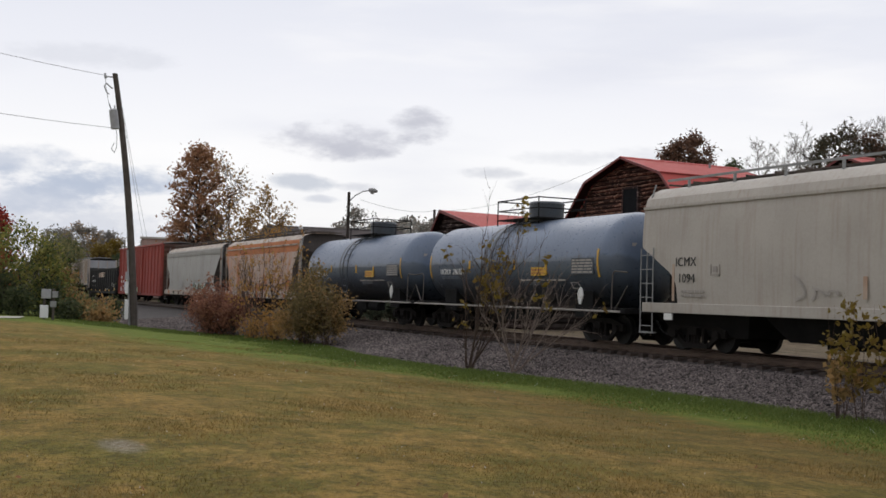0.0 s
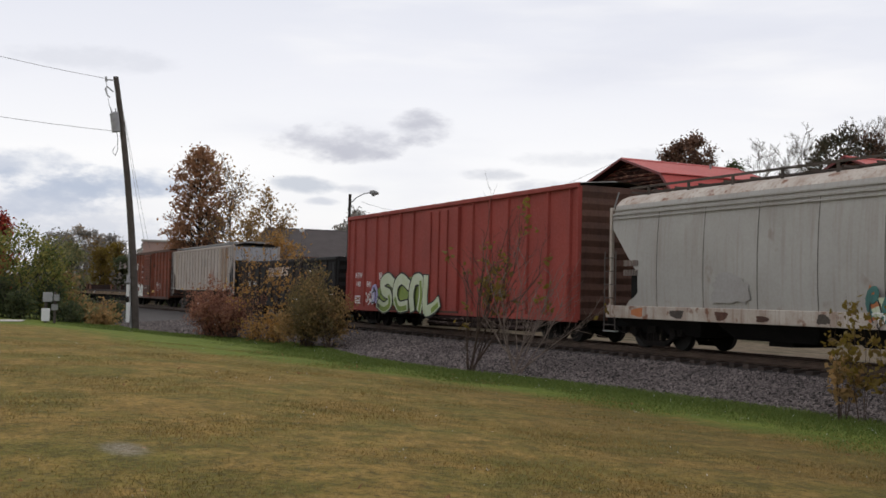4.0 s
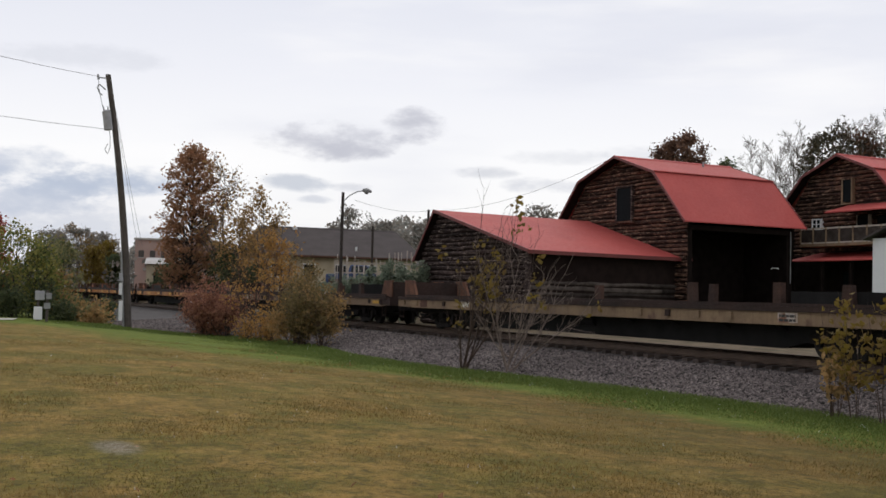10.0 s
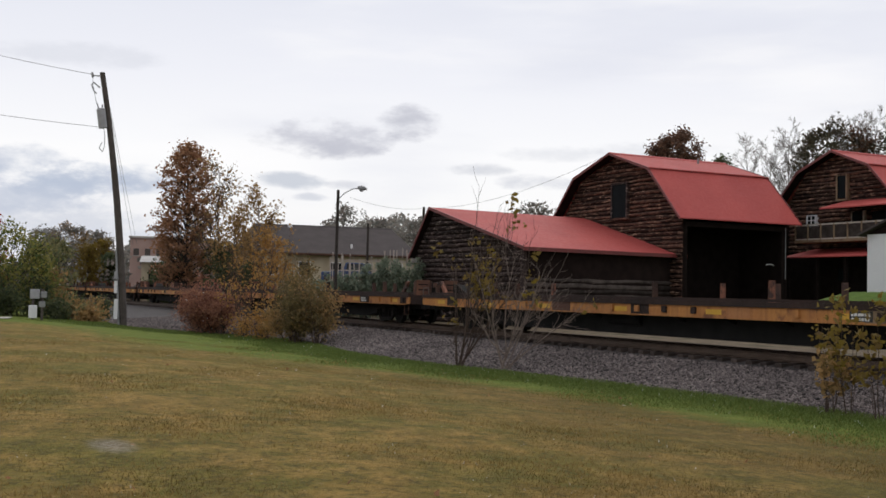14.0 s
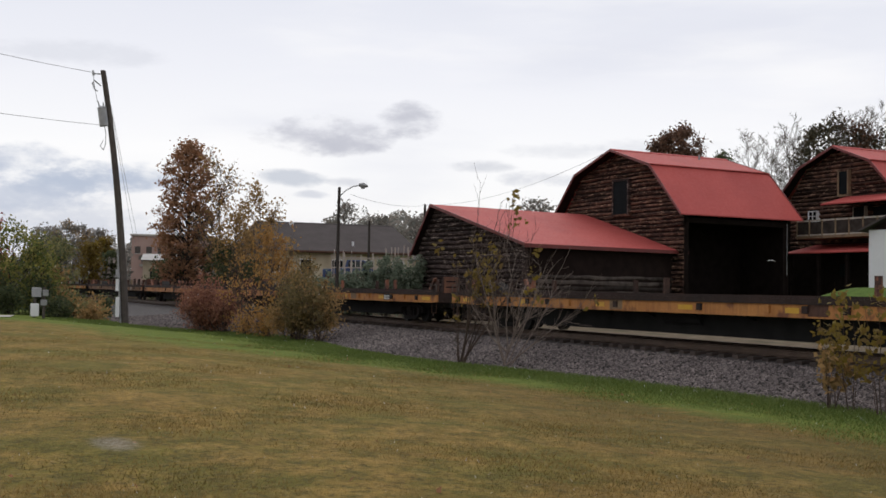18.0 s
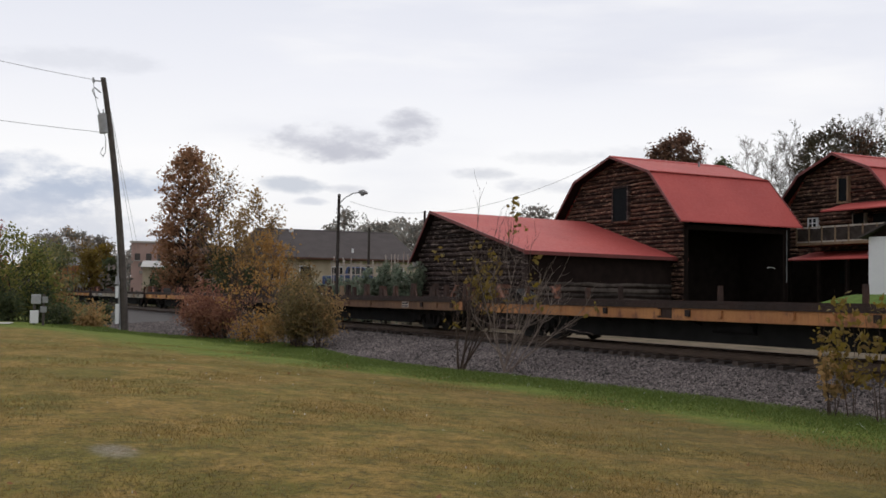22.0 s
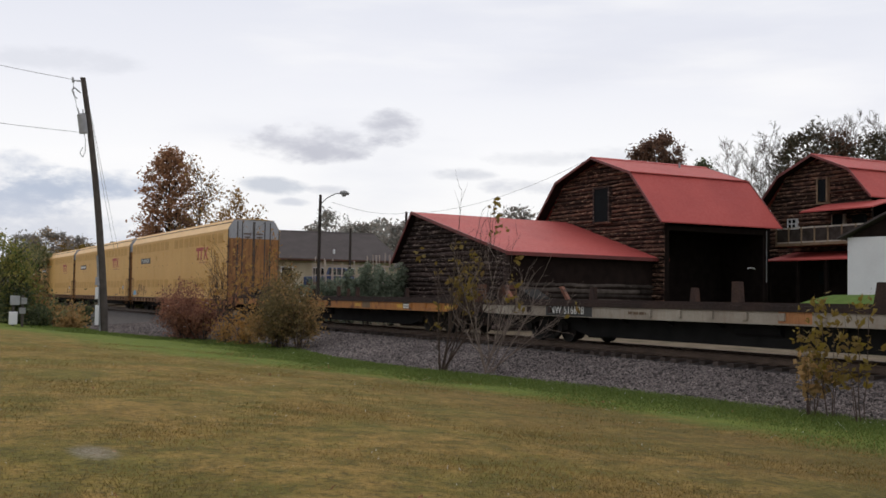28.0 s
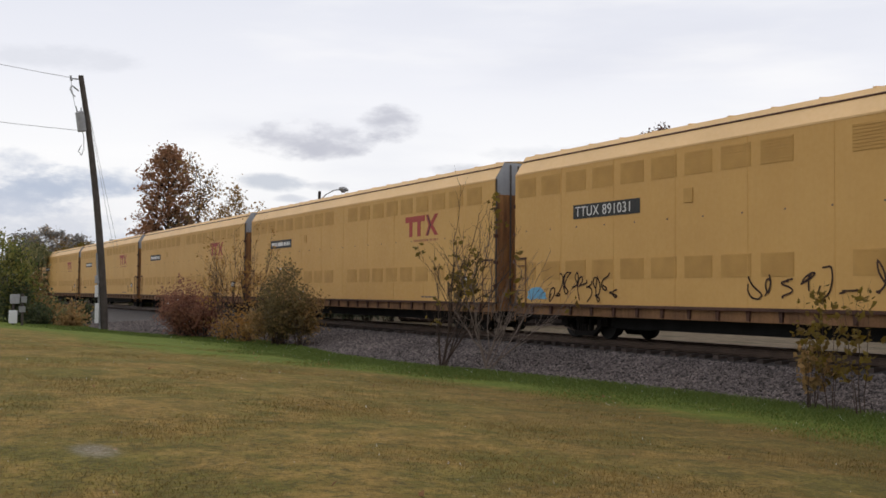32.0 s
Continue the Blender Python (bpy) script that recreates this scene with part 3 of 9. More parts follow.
    "leaf_red": leaf_mat("crimson_leaves", ((0.160, 0.019, 0.026), (0.320, 0.045, 0.042), (0.432, 0.080, 0.048))),
    "leaf_green": leaf_mat("green_leaves", ((0.075, 0.115, 0.036), (0.148, 0.200, 0.053), (0.24, 0.255, 0.068), (0.33, 0.29, 0.076)), 0.5),
    "leaf_dull": leaf_mat("dull_green_leaves", ((0.105, 0.125, 0.066), (0.185, 0.200, 0.096), (0.28, 0.25, 0.105)), 0.5),
    "leaf_dark": leaf_mat("dark_green_leaves", ((0.042, 0.060, 0.030), (0.078, 0.104, 0.048), (0.118, 0.130, 0.058)), 0.5),
    "leaf_yellow": leaf_mat("yellow_leaves", ((0.199, 0.145, 0.024), (0.306, 0.230, 0.037), (0.184, 0.176, 0.037), (0.153, 0.099, 0.032)), 0.5),
    "leaf_olive": leaf_mat("olive_brown_leaves", ((0.223, 0.150, 0.063), (0.338, 0.227, 0.092), (0.257, 0.208, 0.083), (0.405, 0.247, 0.101)), 0.5),
    "leaf_moss": leaf_mat("mossy_brown_leaves", ((0.125, 0.102, 0.044), (0.175, 0.142, 0.058), (0.21, 0.150, 0.068)), 0.5),
    "leaf_orange": leaf_mat("orange_leaves", ((0.330, 0.165, 0.048), (0.495, 0.260, 0.068), (0.418, 0.250, 0.080)), 0.5),
    "leaf_plum": leaf_mat("plum_red_leaves", ((0.158, 0.068, 0.052), (0.277, 0.115, 0.078), (0.375, 0.182, 0.111)), 0.5),
    "leaf_oak": leaf_mat("oak_rust_leaves", ((0.075, 0.045, 0.034), (0.155, 0.085, 0.056), (0.21, 0.110, 0.068))),
    "leaf_umber": leaf_mat("umber_oak_leaves", ((0.045, 0.046, 0.030), (0.085, 0.080, 0.048), (0.125, 0.095, 0.058)), 0.4),
    # pale greyed leaf tones: the haze of distance put into the colour
    "far_wood": leaf_mat("hazed_wood_leaves", ((0.165, 0.172, 0.158), (0.235, 0.226, 0.192), (0.285, 0.240, 0.202)), 0.3),
    "needle": leaf_mat("shrub_needles", ((0.11, 0.15, 0.105), (0.17, 0.215, 0.145), (0.24, 0.265, 0.19)), 0.5),
    "fence_pale": mat("bleached_fence_wood", (0.50, 0.45, 0.40), (0.33, 0.28, 0.24), 0.9, 0, 2, 20, 0.1),
    "blade_dull": leaf_mat("olive_blades", ((0.160, 0.134, 0.034), (0.202, 0.164, 0.042), (0.130, 0.113, 0.029), (0.168, 0.109, 0.038)), 0.2),
    "blade": leaf_mat("lawn_blades", ((0.290, 0.199, 0.062), (0.237, 0.159, 0.047), (0.200, 0.159, 0.038), (0.349, 0.245, 0.084), (0.210, 0.133, 0.044)), 0.2),
    "blade_green": leaf_mat("green_blades", ((0.064, 0.109, 0.020), (0.096, 0.150, 0.028), (0.150, 0.183, 0.040)), 0.2),
}


# ---- mesh tools ----


class Geo:
    """Collects faces of boxes, tubes and prisms for one mesh."""

    def __init__(self):
        self.v, self.f = [], []

    def add(self, verts, faces):
        n = len(self.v)
        self.v += [tuple(p) for p in verts]
        self.f += [tuple(i + n for i in f) for f in faces]
        return self

    def box(self, x0, x1, y0, y1, z0, z1):
        v = [(x, y, z) for z in (z0, z1) for y in (y0, y1) for x in (x0, x1)]
        return self.add(v, [(0, 2, 3, 1), (4, 5, 7, 6), (0, 1, 5, 4), (2, 6, 7, 3), (0, 4, 6, 2), (1, 3, 7, 5)])

    def prism(self, poly, axis, a, b):
        """A polygon pushed along an axis: for 'y' poly holds (x, z), for 'x' (y, z), for 'z' (x, y)."""
        put = {"y": lambda p, s: (p[0], s, p[1]), "x": lambda p, s: (s, p[0], p[1]), "z": lambda p, s: (p[0], p[1], s)}[axis]
        n = len(poly)
        v = [put(p, a) for p in poly] + [put(p, b) for p in poly]
        f = [tuple(range(n)), tuple(range(2 * n - 1, n - 1, -1))]
        f += [(i, i + n, (i + 1) % n + n, (i + 1) % n) for i in range(n)]
        return self.add(v, f)

    def tube(self, p0, p1, r0, r1=None, n=8, caps=True):
        r1 = r0 if r1 is None else r1
        p0, p1 = Vector(p0), Vector(p1)
        d = p1 - p0
        if d.length < 1e-6:
            return self
        d.normalize()
        a = d.cross(Vector((0, 0, 1)) if abs(d.z) < 0.9 else Vector((1, 0, 0))).normalized()
        b = d.cross(a)
        v = []
        for p, r in ((p0, r0), (p1, r1)):
            for i in range(n):
                t = 2 * math.pi * i / n
                v.append(p + (a * math.cos(t) + b * math.sin(t)) * r)
        f = [(i, (i + 1) % n, (i + 1) % n + n, i + n) for i in range(n)]
        if caps:
            f += [tuple(range(n - 1, -1, -1)), tuple(range(n, 2 * n))]
        return self.add(v, f)

    def path(self, pts, r, n=6):
        for p, q in zip(pts, pts[1:]):
            self.tube(p, q, r, r, n)
        return self

    def grid(self, rows):
        """A sheet from rows of points."""
        w = len(rows[0])
        v = [p for row in rows for p in row]
        f = [(i * w + j, i * w + j + 1, (i + 1) * w + j + 1, (i + 1) * w + j) for i in range(len(rows) - 1) for j in range(w - 1)]
        return self.add(v, f)

    def mesh(self, name, material, smooth=False):
        me = bpy.data.meshes.new(name)
        me.from_pydata(self.v, [], self.f)
        me.materials.append(material)
        bm = bmesh.new()
        bm.from_mesh(me)
        bmesh.ops.recalc_face_normals(bm, faces=bm.faces)
        bm.to_mesh(me)
        bm.free()
        if smooth:
            me.polygons.foreach_set("use_smooth", [True] * len(me.polygons))
            me.set_sharp_from_angle(angle=radians(35))
        return me


def part(name, geo, material, parent, label="", at=None, smooth=False, bevel=0.0):
    """Links a mesh as one object under a thing or part. geo: a Geo, or a mesh that alike parts share."""
    me = geo if isinstance(geo, bpy.types.Mesh) else geo.mesh(name, M[material], smooth)
    ob = new(name, me)
    ob.parent = parent
    if at is not None:
        ob.matrix_basis = at
    if bevel:
        mod = ob.modifiers.new("bevel", "BEVEL")
        mod.width, mod.segments, mod.limit_method, mod.angle_limit = bevel, 2, "ANGLE", radians(40)
    if label:
        tagged(ob, label)
    return ob


def thing(name, label, category, group="", at=None, kind=""):
    ob = new(name)
    ob.empty_display_size = 0.3
    if at is not None:
        ob.matrix_basis = at
    return tagged(ob, label, category, group, kind)


def solid(name, geo, material, label, category, group="", kind="", at=None, smooth=False):
    """A top-level thing that is a single mesh."""
    me = geo if isinstance(geo, bpy.types.Mesh) else geo.mesh(name, M[material], smooth)
    ob = new(name, me)
    if at is not None:
        ob.matrix_basis = at
    return tagged(ob, label, category, group, kind)


def soup(name, verts, sizes, material):
    """A large mesh straight from arrays: verts (n, 3), faces of k corners each, in order."""
    me = bpy.data.meshes.new(name)
    n = len(verts)
    faces = n // sizes
    me.vertices.add(n)
    me.vertices.foreach_set("co", np.ascontiguousarray(verts, dtype=np.float32).ravel())
    me.loops.add(n)
    me.loops.foreach_set("vertex_index", np.arange(n, dtype=np.int32))
    me.polygons.add(faces)
    me.polygons.foreach_set("loop_start", np.arange(0, n, sizes, dtype=np.int32))
    me.materials.append(M[material])
    me.update(calc_edges=True)
    return me


def indexed(name, verts, faces, material):
    """A large mesh from arrays: verts (n, 3), faces (m, k)."""
    me = bpy.data.meshes.new(name)
    m, k = faces.shape
    me.vertices.add(len(verts))
    me.vertices.foreach_set("co", np.ascontiguousarray(verts, dtype=np.float32).ravel())
    me.loops.add(m * k)
    me.loops.foreach_set("vertex_index", np.ascontiguousarray(faces, dtype=np.int32).ravel())
    me.polygons.add(m)
    me.polygons.foreach_set("loop_start", np.arange(0, m * k, k, dtype=np.int32))
    me.materials.append(M[material])
    me.update(calc_edges=True)
    return me


def lettering(body, size, material, parent, x, z, y, label="", stretch=1.0):
    """Words in the built-in font on a side that faces the lawn; x, z: lower left corner."""
    cu = bpy.data.curves.new("lettering", "FONT")
    cu.body, cu.size, cu.extrude = body, size, 0.004
    cu.space_character = 1.08
    tmp = bpy.data.objects.new("lettering", cu)
    me = bpy.data.meshes.new_from_object(tmp)
    bpy.data.objects.remove(tmp)
    me.materials.append(M[material])
    ob = new("lettering", me)
    ob.parent = parent
    ob.matrix_basis = pose(x, y, z, 90, 0, 0) @ Matrix.Diagonal((stretch, 1, 1, 1))
    return tagged(ob, label) if label else ob


def bars(parent, material, x, z, y, w, h, rows=2, name="lettering", seed=1):
    """Plain bars in place of writing that cannot be read."""
    rng = random.Random(seed)
    g = Geo()
    for i in range(rows):
        zz = z + h * (i + 0.15) / rows
        xx = x
        while xx < x + w - 0.02:
            ww = min(rng.uniform(0.10, 0.30) * max(w, 0.4), x + w - xx)
            g.box(xx, xx + ww, y - 0.004, y, zz, zz + h / rows * 0.62)
            xx += ww + 0.04 * max(w, 0.5)
    return part(name, g, material, parent)


def ribbon(g, pts, w, y):
    """A flat stroke in the plane of a side, through (x, z) points."""
    for (x0, z0), (x1, z1) in zip(pts, pts[1:]):
        dx, dz = x1 - x0, z1 - z0
        l = math.hypot(dx, dz) or 1.0
        ox, oz = -dz / l * w / 2, dx / l * w / 2
        ex, ez = dx / l * w * 0.4, dz / l * w * 0.4
        q = [(x0 + ox - ex, z0 + oz - ez), (x0 - ox - ex, z0 - oz - ez), (x1 - ox + ex, z1 - oz + ez), (x1 + ox + ex, z1 + oz + ez)]
        g.add([(a, y, b) for a, b in q], [(0, 1, 2, 3)])
        y -= 0.0004


def curved(pts, n=5):
    """A smooth run through points in the plane of a side."""
    p = [pts[0]] + list(pts) + [pts[-1]]
    out = []
    for a, b, c, d in zip(p, p[1:], p[2:], p[3:]):
        for k in range(n):
            t = k / n
            out.append(tuple(0.5 * (2 * b[i] + (c[i] - a[i]) * t + (2 * a[i] - 5 * b[i] + 4 * c[i] - d[i]) * t * t + (3 * b[i] - a[i] - 3 * c[i] + d[i]) * t ** 3) for i in (0, 1)))
    return out + [pts[-1]]


def scrawl(parent, material, x, z, w, h, y, n, stroke, seed, label=""):
    """Sprayed strokes that spell nothing."""
    rng = random.Random(seed)
    g = Geo()
    for i in range(n):
        cx = x + w * (i + 0.5) / n
        a = w / n * 0.75
        pts, p = [], (cx - a / 2, z + rng.uniform(0, 0.5) * h)
        for k in range(rng.randint(4, 6)):
            pts.append(p)
            p = (cx + rng.uniform(-a, a) * 0.6, z + rng.uniform(0, 1) * h)
        smooth = []
        for k in range(len(pts) - 1):
            (x0, z0), (x1, z1) = pts[k], pts[k + 1]
            for s in range(5):
                t = s / 5
                b = math.sin(t * math.pi) * 0.12 * h * (1 if (k + i) % 2 else -1)
                smooth.append((x0 + (x1 - x0) * t + b, z0 + (z1 - z0) * t))
        ribbon(g, curved(smooth[::2], 3), stroke, y - 0.0005 * i)
    return part("graffiti", g, material, parent, label)


def blob(parent, material, x, z, w, h, y, seed, label="", name="graffiti"):
    """A sprayed patch with an uneven outline."""
    rng = random.Random(seed)
    pts = []
    n = 36
    for i in range(n):
        t = 2 * math.pi * i / n
        r = 0.82 + 0.18 * math.sin(3 * t + seed) * rng.uniform(0.3, 1) + rng.uniform(-0.08, 0.08)
        c, s = math.cos(t), math.sin(t)
        c, s = math.copysign(abs(c) ** 0.6, c), math.copysign(abs(s) ** 0.6, s)
        pts.append((x + w / 2 + c * r * w / 2, y, z + h / 2 + s * r * h / 2))
    return part(name, Geo().add(pts, [tuple(range(n))]), material, parent, label)

# ---- ground and track ----


def smooth01(t):
    t = np.clip(t, 0, 1)
    return t * t * (3 - 2 * t)


def toe_of(x):
    """The y of the ballast's foot along the track."""
    return np.interp(x, [-300, -75, -60, -55.7, -51.9, -49.3, -46, -42.8, -36.2, -32.4, -29.9, -27.0, -24.3, -21.9, -19.7, -17.7, -14.9, 0, 60], [15.0, 11.6, 10.0, 10.2, 12.9, 14.9, 15.3, 15.2, 14.3, 14.35, 14.6, 15.25, 15.7, 16.05, 16.25, 16.4, 16.5, 16.6, 16.6])


def land(x, y):
    """Height of the ground."""
    x, y = np.asarray(x, float), np.asarray(y, float)
    z = -0.25 - 0.6 * smooth01((y - 2) / 13)
    z = np.where(y > 17, -0.85 + 0.45 * smooth01((y - 22) / 4), z)
    slope = smooth01((y - 42) / 40)
    z = z + slope * 3.0 + smooth01((y - 44) / 18) * smooth01((x + 62) / 20) * 2.6
    z = z + smooth01((y - 75) / 60) * 5.0 * smooth01((x + 130) / 60)
    z = z + 2.2 * smooth01((x + 42.4) / 3.0) * smooth01((y - 34) / 8) * smooth01((62 - y) / 12)
    z = z + 1.9 * smooth01((-x - 63.5) / 4) * smooth01((x + 90) / 10) * smooth01((y - 24.5) / 2.5) * smooth01((60 - y) / 20)
    z = z + smooth01((-x - 70) / 60) * smooth01((y - 26) / 20) * 1.0
    return z


def build_ground():
    def axis(lo, hi, step, a, b):
        near = np.arange(a, b + 1e-6, step)
        out_lo = a - np.cumsum(np.geomspace(step * 2, (a - lo) / 3.2, 14))
        out_hi = b + np.cumsum(np.geomspace(step * 2, (hi - b) / 3.2, 14))
        return np.concatenate([out_lo[::-1], near, out_hi])

    xs, ys = axis(-2500, 1500, 1.0, -120, 20), axis(-1500, 2500, 0.8, -8, 92)
    gx, gy = np.meshgrid(xs, ys)
    gz = land(gx, gy) + np.where((gy < 14) & (gx > -70), 0.02 * np.sin(gx * 0.9) * np.sin(gy * 1.3), 0)
    verts = np.stack([gx, gy, gz], -1).reshape(-1, 3)
    w = len(xs)
    i = (np.arange(len(ys) - 1)[:, None] * w + np.arange(w - 1)).ravel()
    me = indexed("ground", verts, np.stack([i, i + 1, i + w + 1, i + w], 1), "ground")
    me.polygons.foreach_set("use_smooth", [True] * len(me.polygons))
    tagged(new("ground", me), "mown autumn lawn, straw-brown with green patches", "lawn", kind="structure")


def bed_z(x, y):
    """Height of the ballast."""
    toe = toe_of(x)
    foot = land(x, toe) - 0.03
    up = smooth01((y - toe) / np.maximum(18.75 - toe, 0.5))
    lin = np.clip((y - toe) / np.maximum(18.75 - toe, 0.5), 0, 1)
    z = foot + (-0.33 - foot) * (0.35 * up + 0.65 * lin)
    z = z + 0.09 * smooth01((y - 18.8) / 0.5)
    far = np.clip((y - 22.0) / 2.2, 0, 1)
    return np.where(y > 22.0, -0.24 - far * 0.62, z)


def build_track():
    xs = np.concatenate([np.linspace(-420, -90, 34), np.arange(-88, 12, 1.0), np.linspace(14, 120, 12)])
    fr = np.concatenate([np.linspace(0, 1, 14), ])
    rows = []
    for x in xs:
        toe = float(toe_of(x))
        ys = list(toe + (18.75 - toe) * fr) + [19.4, 20.35, 21.3, 22.0, 23.0, 24.2]
        rows.append([(x, y, float(bed_z(x, y)) - (0.04 if k == 0 else 0.0)) for k, y in enumerate(ys)])
    g = Geo().grid(rows)
    solid("ballast_bed", g, "ballast", "grey crushed-stone ballast under the track", "ballast", kind="structure", smooth=True)
    # loose stones on the slope that faces the lawn
    rng = np.random.default_rng(5)
    n = 135000
    x = -8 - 62 * rng.random(n) ** 1.35
    toe = toe_of(x)
    y = toe - 0.15 + (19.0 - toe) * rng.random(n)
    keep = rng.random(n) < np.clip(1.25 + (x + 40) / 60, 0.55, 1)
    x, y = x[keep], y[keep]
    n = len(x)
    z = bed_z(x, np.maximum(y, toe_of(x)))
    octa = np.array([(1, 0, 0), (-1, 0, 0), (0, 1, 0), (0, -1, 0), (0, 0, 1), (0, 0, -1)], float)
    tris = np.array([(0, 2, 4), (2, 1, 4), (1, 3, 4), (3, 0, 4), (2, 0, 5), (1, 2, 5), (3, 1, 5), (0, 3, 5)])
    size = rng.uniform(0.020, 0.042, n) * rng.choice([1, 1, 1, 1.3], n)
    v = (octa[None] * rng.uniform(0.6, 1.25, (n, 6, 1)) + rng.normal(0, 0.28, (n, 6, 3))) * size[:, None, None] * np.array([1.2, 1.0, 0.8])
    a = rng.uniform(0, 2 * np.pi, n)
    c, s = np.cos(a)[:, None], np.sin(a)[:, None]
    v = np.stack([v[..., 0] * c - v[..., 1] * s, v[..., 0] * s + v[..., 1] * c, v[..., 2]], -1)
    tilt = rng.uniform(-0.7, 0.7, n)[:, None]
    v = np.stack([v[..., 0], v[..., 1] * np.cos(tilt) - v[..., 2] * np.sin(tilt), v[..., 1] * np.sin(tilt) + v[..., 2] * np.cos(tilt)], -1)
    v += np.stack([x, y, z + size * 0.35], -1)[:, None, :]
    f = (tris[None] + 6 * np.arange(n)[:, None, None]).reshape(-1, 3)
    stones = new("ballast_stones", indexed("ballast_stones", v.reshape(-1, 3), f, "stone"))
    tagged(stones, "loose grey crushed stones on the ballast slope", "gravel", kind="stuff")
    # rails and sleepers
    track = thing("railway_track", "single railway track, rusty rails on dark timber sleepers", "railway track", kind="structure")
    prof = [(-0.075, -0.172), (0.075, -0.172), (0.075, -0.158), (0.012, -0.14), (0.010, -0.045), (0.036, -0.035), (0.036, -0.004), (0.026, 0.0), (-0.026, 0.0), (-0.036, -0.004), (-0.036, -0.035), (-0.010, -0.045), (-0.012, -0.14), (-0.075, -0.158)]
    for s in (-1, 1):
        yc = TRACK_Y + s * 0.755
        part("rail", Geo().prism([(yc + a, b) for a, b in prof], "x", -420, 120), "rail", track)
    box = Geo().box(-0.11, 0.11, -1.30, 1.30, -0.37, -0.185)
    tie = box.mesh("sleeper", M["sleeper"])
    plate = Geo().box(-0.12, 0.12, -0.12, 0.12, -0.187, -0.17).mesh("tie_plate", M["rail"])
    r = random.Random(4)
    x = -86.0
    while x < 4:
        ob = part("sleeper", tie, "", track, at=pose(x + r.uniform(-0.03, 0.03), TRACK_Y + r.uniform(-0.06, 0.06), r.uniform(-0.012, 0.004), 0, 0, r.uniform(-1.2, 1.2)))
        if -40 < x < -8:
            part("tie_plate", plate, "", ob, at=pose(0, -0.755, 0))
        x += 0.54
    far = Geo()
    for k in range(440):
        xx = -88 - 0.54 * k
        far.box(xx - 0.11, xx + 0.11, TRACK_Y - 1.3, TRACK_Y + 1.3, -0.37, -0.185)
    far.box(4, 120, TRACK_Y - 1.3, TRACK_Y + 1.3, -0.40, -0.30)
    tagged(part("far_sleepers", far, "sleeper", track), kind="stuff")


def build_grass():
    rng = np.random.default_rng(8)

    def blades(name, x, y, h, w, material, label):
        n = len(x)
        z = land(x, y) - 0.01
        a = rng.uniform(0, 2 * np.pi, n)
        lean = rng.normal(0, 0.55, (n, 2)) * h[:, None]
        dx, dy = np.cos(a) * w / 2, np.sin(a) * w / 2
        v = np.empty((n, 3, 3))
        v[:, 0] = np.stack([x - dx, y - dy, z], 1)
        v[:, 1] = np.stack([x + dx, y + dy, z], 1)
        v[:, 2] = np.stack([x + lean[:, 0], y + lean[:, 1], z + h], 1)
        tagged(new(name, soup(name, v.reshape(-1, 3), 3, material)), label, "grass", kind="stuff")

    n = 210000
    d = 7.5 + 34 * rng.random(n) ** 1.7
    ang = np.radians(129 + 51 * rng.random(n))
    x, y = d * np.cos(ang), d * np.sin(ang)
    clump = np.zeros(n)
    for k in range(10):
        a, w, ph = rng.uniform(0, 2 * np.pi), rng.uniform(0.4, 3.0), rng.uniform(0, 6.3)
        clump += 0.45 * np.sin(w * (x * math.cos(a) + y * math.sin(a)) + ph)
    bare = ((x + 11.28) / 0.9) ** 2 + ((y - 1.99) / 0.4) ** 2 < rng.uniform(0.4, 1.2, n)
    keep = (y < toe_of(x) - 0.8) & (rng.random(n) < 0.62 + 0.25 * clump) & ~bare
    x, y, d = x[keep], y[keep], d[keep]
    tuft = np.zeros(len(x))
    for k in range(14):
        a, w, ph = rng.uniform(0, 2 * np.pi), rng.uniform(0.9, 7.0), rng.uniform(0, 6.3)
        tuft += 0.32 * np.sin(w * (x * math.cos(a) + y * math.sin(a)) + ph)
    green = tuft > rng.uniform(0.0, 0.9, len(x))
    for name, pick, material, label in (("lawn_grass", ~green, "blade", "short straw-coloured lawn blades"), ("lawn_tufts", green, "blade_dull", "olive-green tufts among the dry lawn")):
        blades(name, x[pick], y[pick], rng.uniform(0.018, 0.045, pick.sum()), 0.006 + d[pick] * 0.00035, material, label)
    n = 90
    d = 8 + 30 * rng.random(n)
    ang = np.radians(129 + 51 * rng.random(n))
    x, y = d * np.cos(ang), d * np.sin(ang)
    ok = y < toe_of(x) - 1.0
    x, y = x[ok], y[ok]
    tagged(new("fallen_leaves", leaf_mesh("fallen_leaves", rng, np.stack([x, y, land(x, y) + 0.03], 1), 0.045, "leaf_brown")), "dry brown leaves scattered on the lawn", "leaves", kind="stuff")
    n = 130000
    x = -8 - 56 * rng.random(n) ** 1.3
    off = np.abs(rng.normal(0, 1.7, n))
    y = toe_of(x) + 0.18 - off
    blades("verge_grass", x, y, rng.uniform(0.04, 0.13, n) * np.exp(-off * 0.3), 0.012 + 0.0005 * (-x), "blade_green", "green uncut grass along the ballast")


# ---- trees and shrubs ----


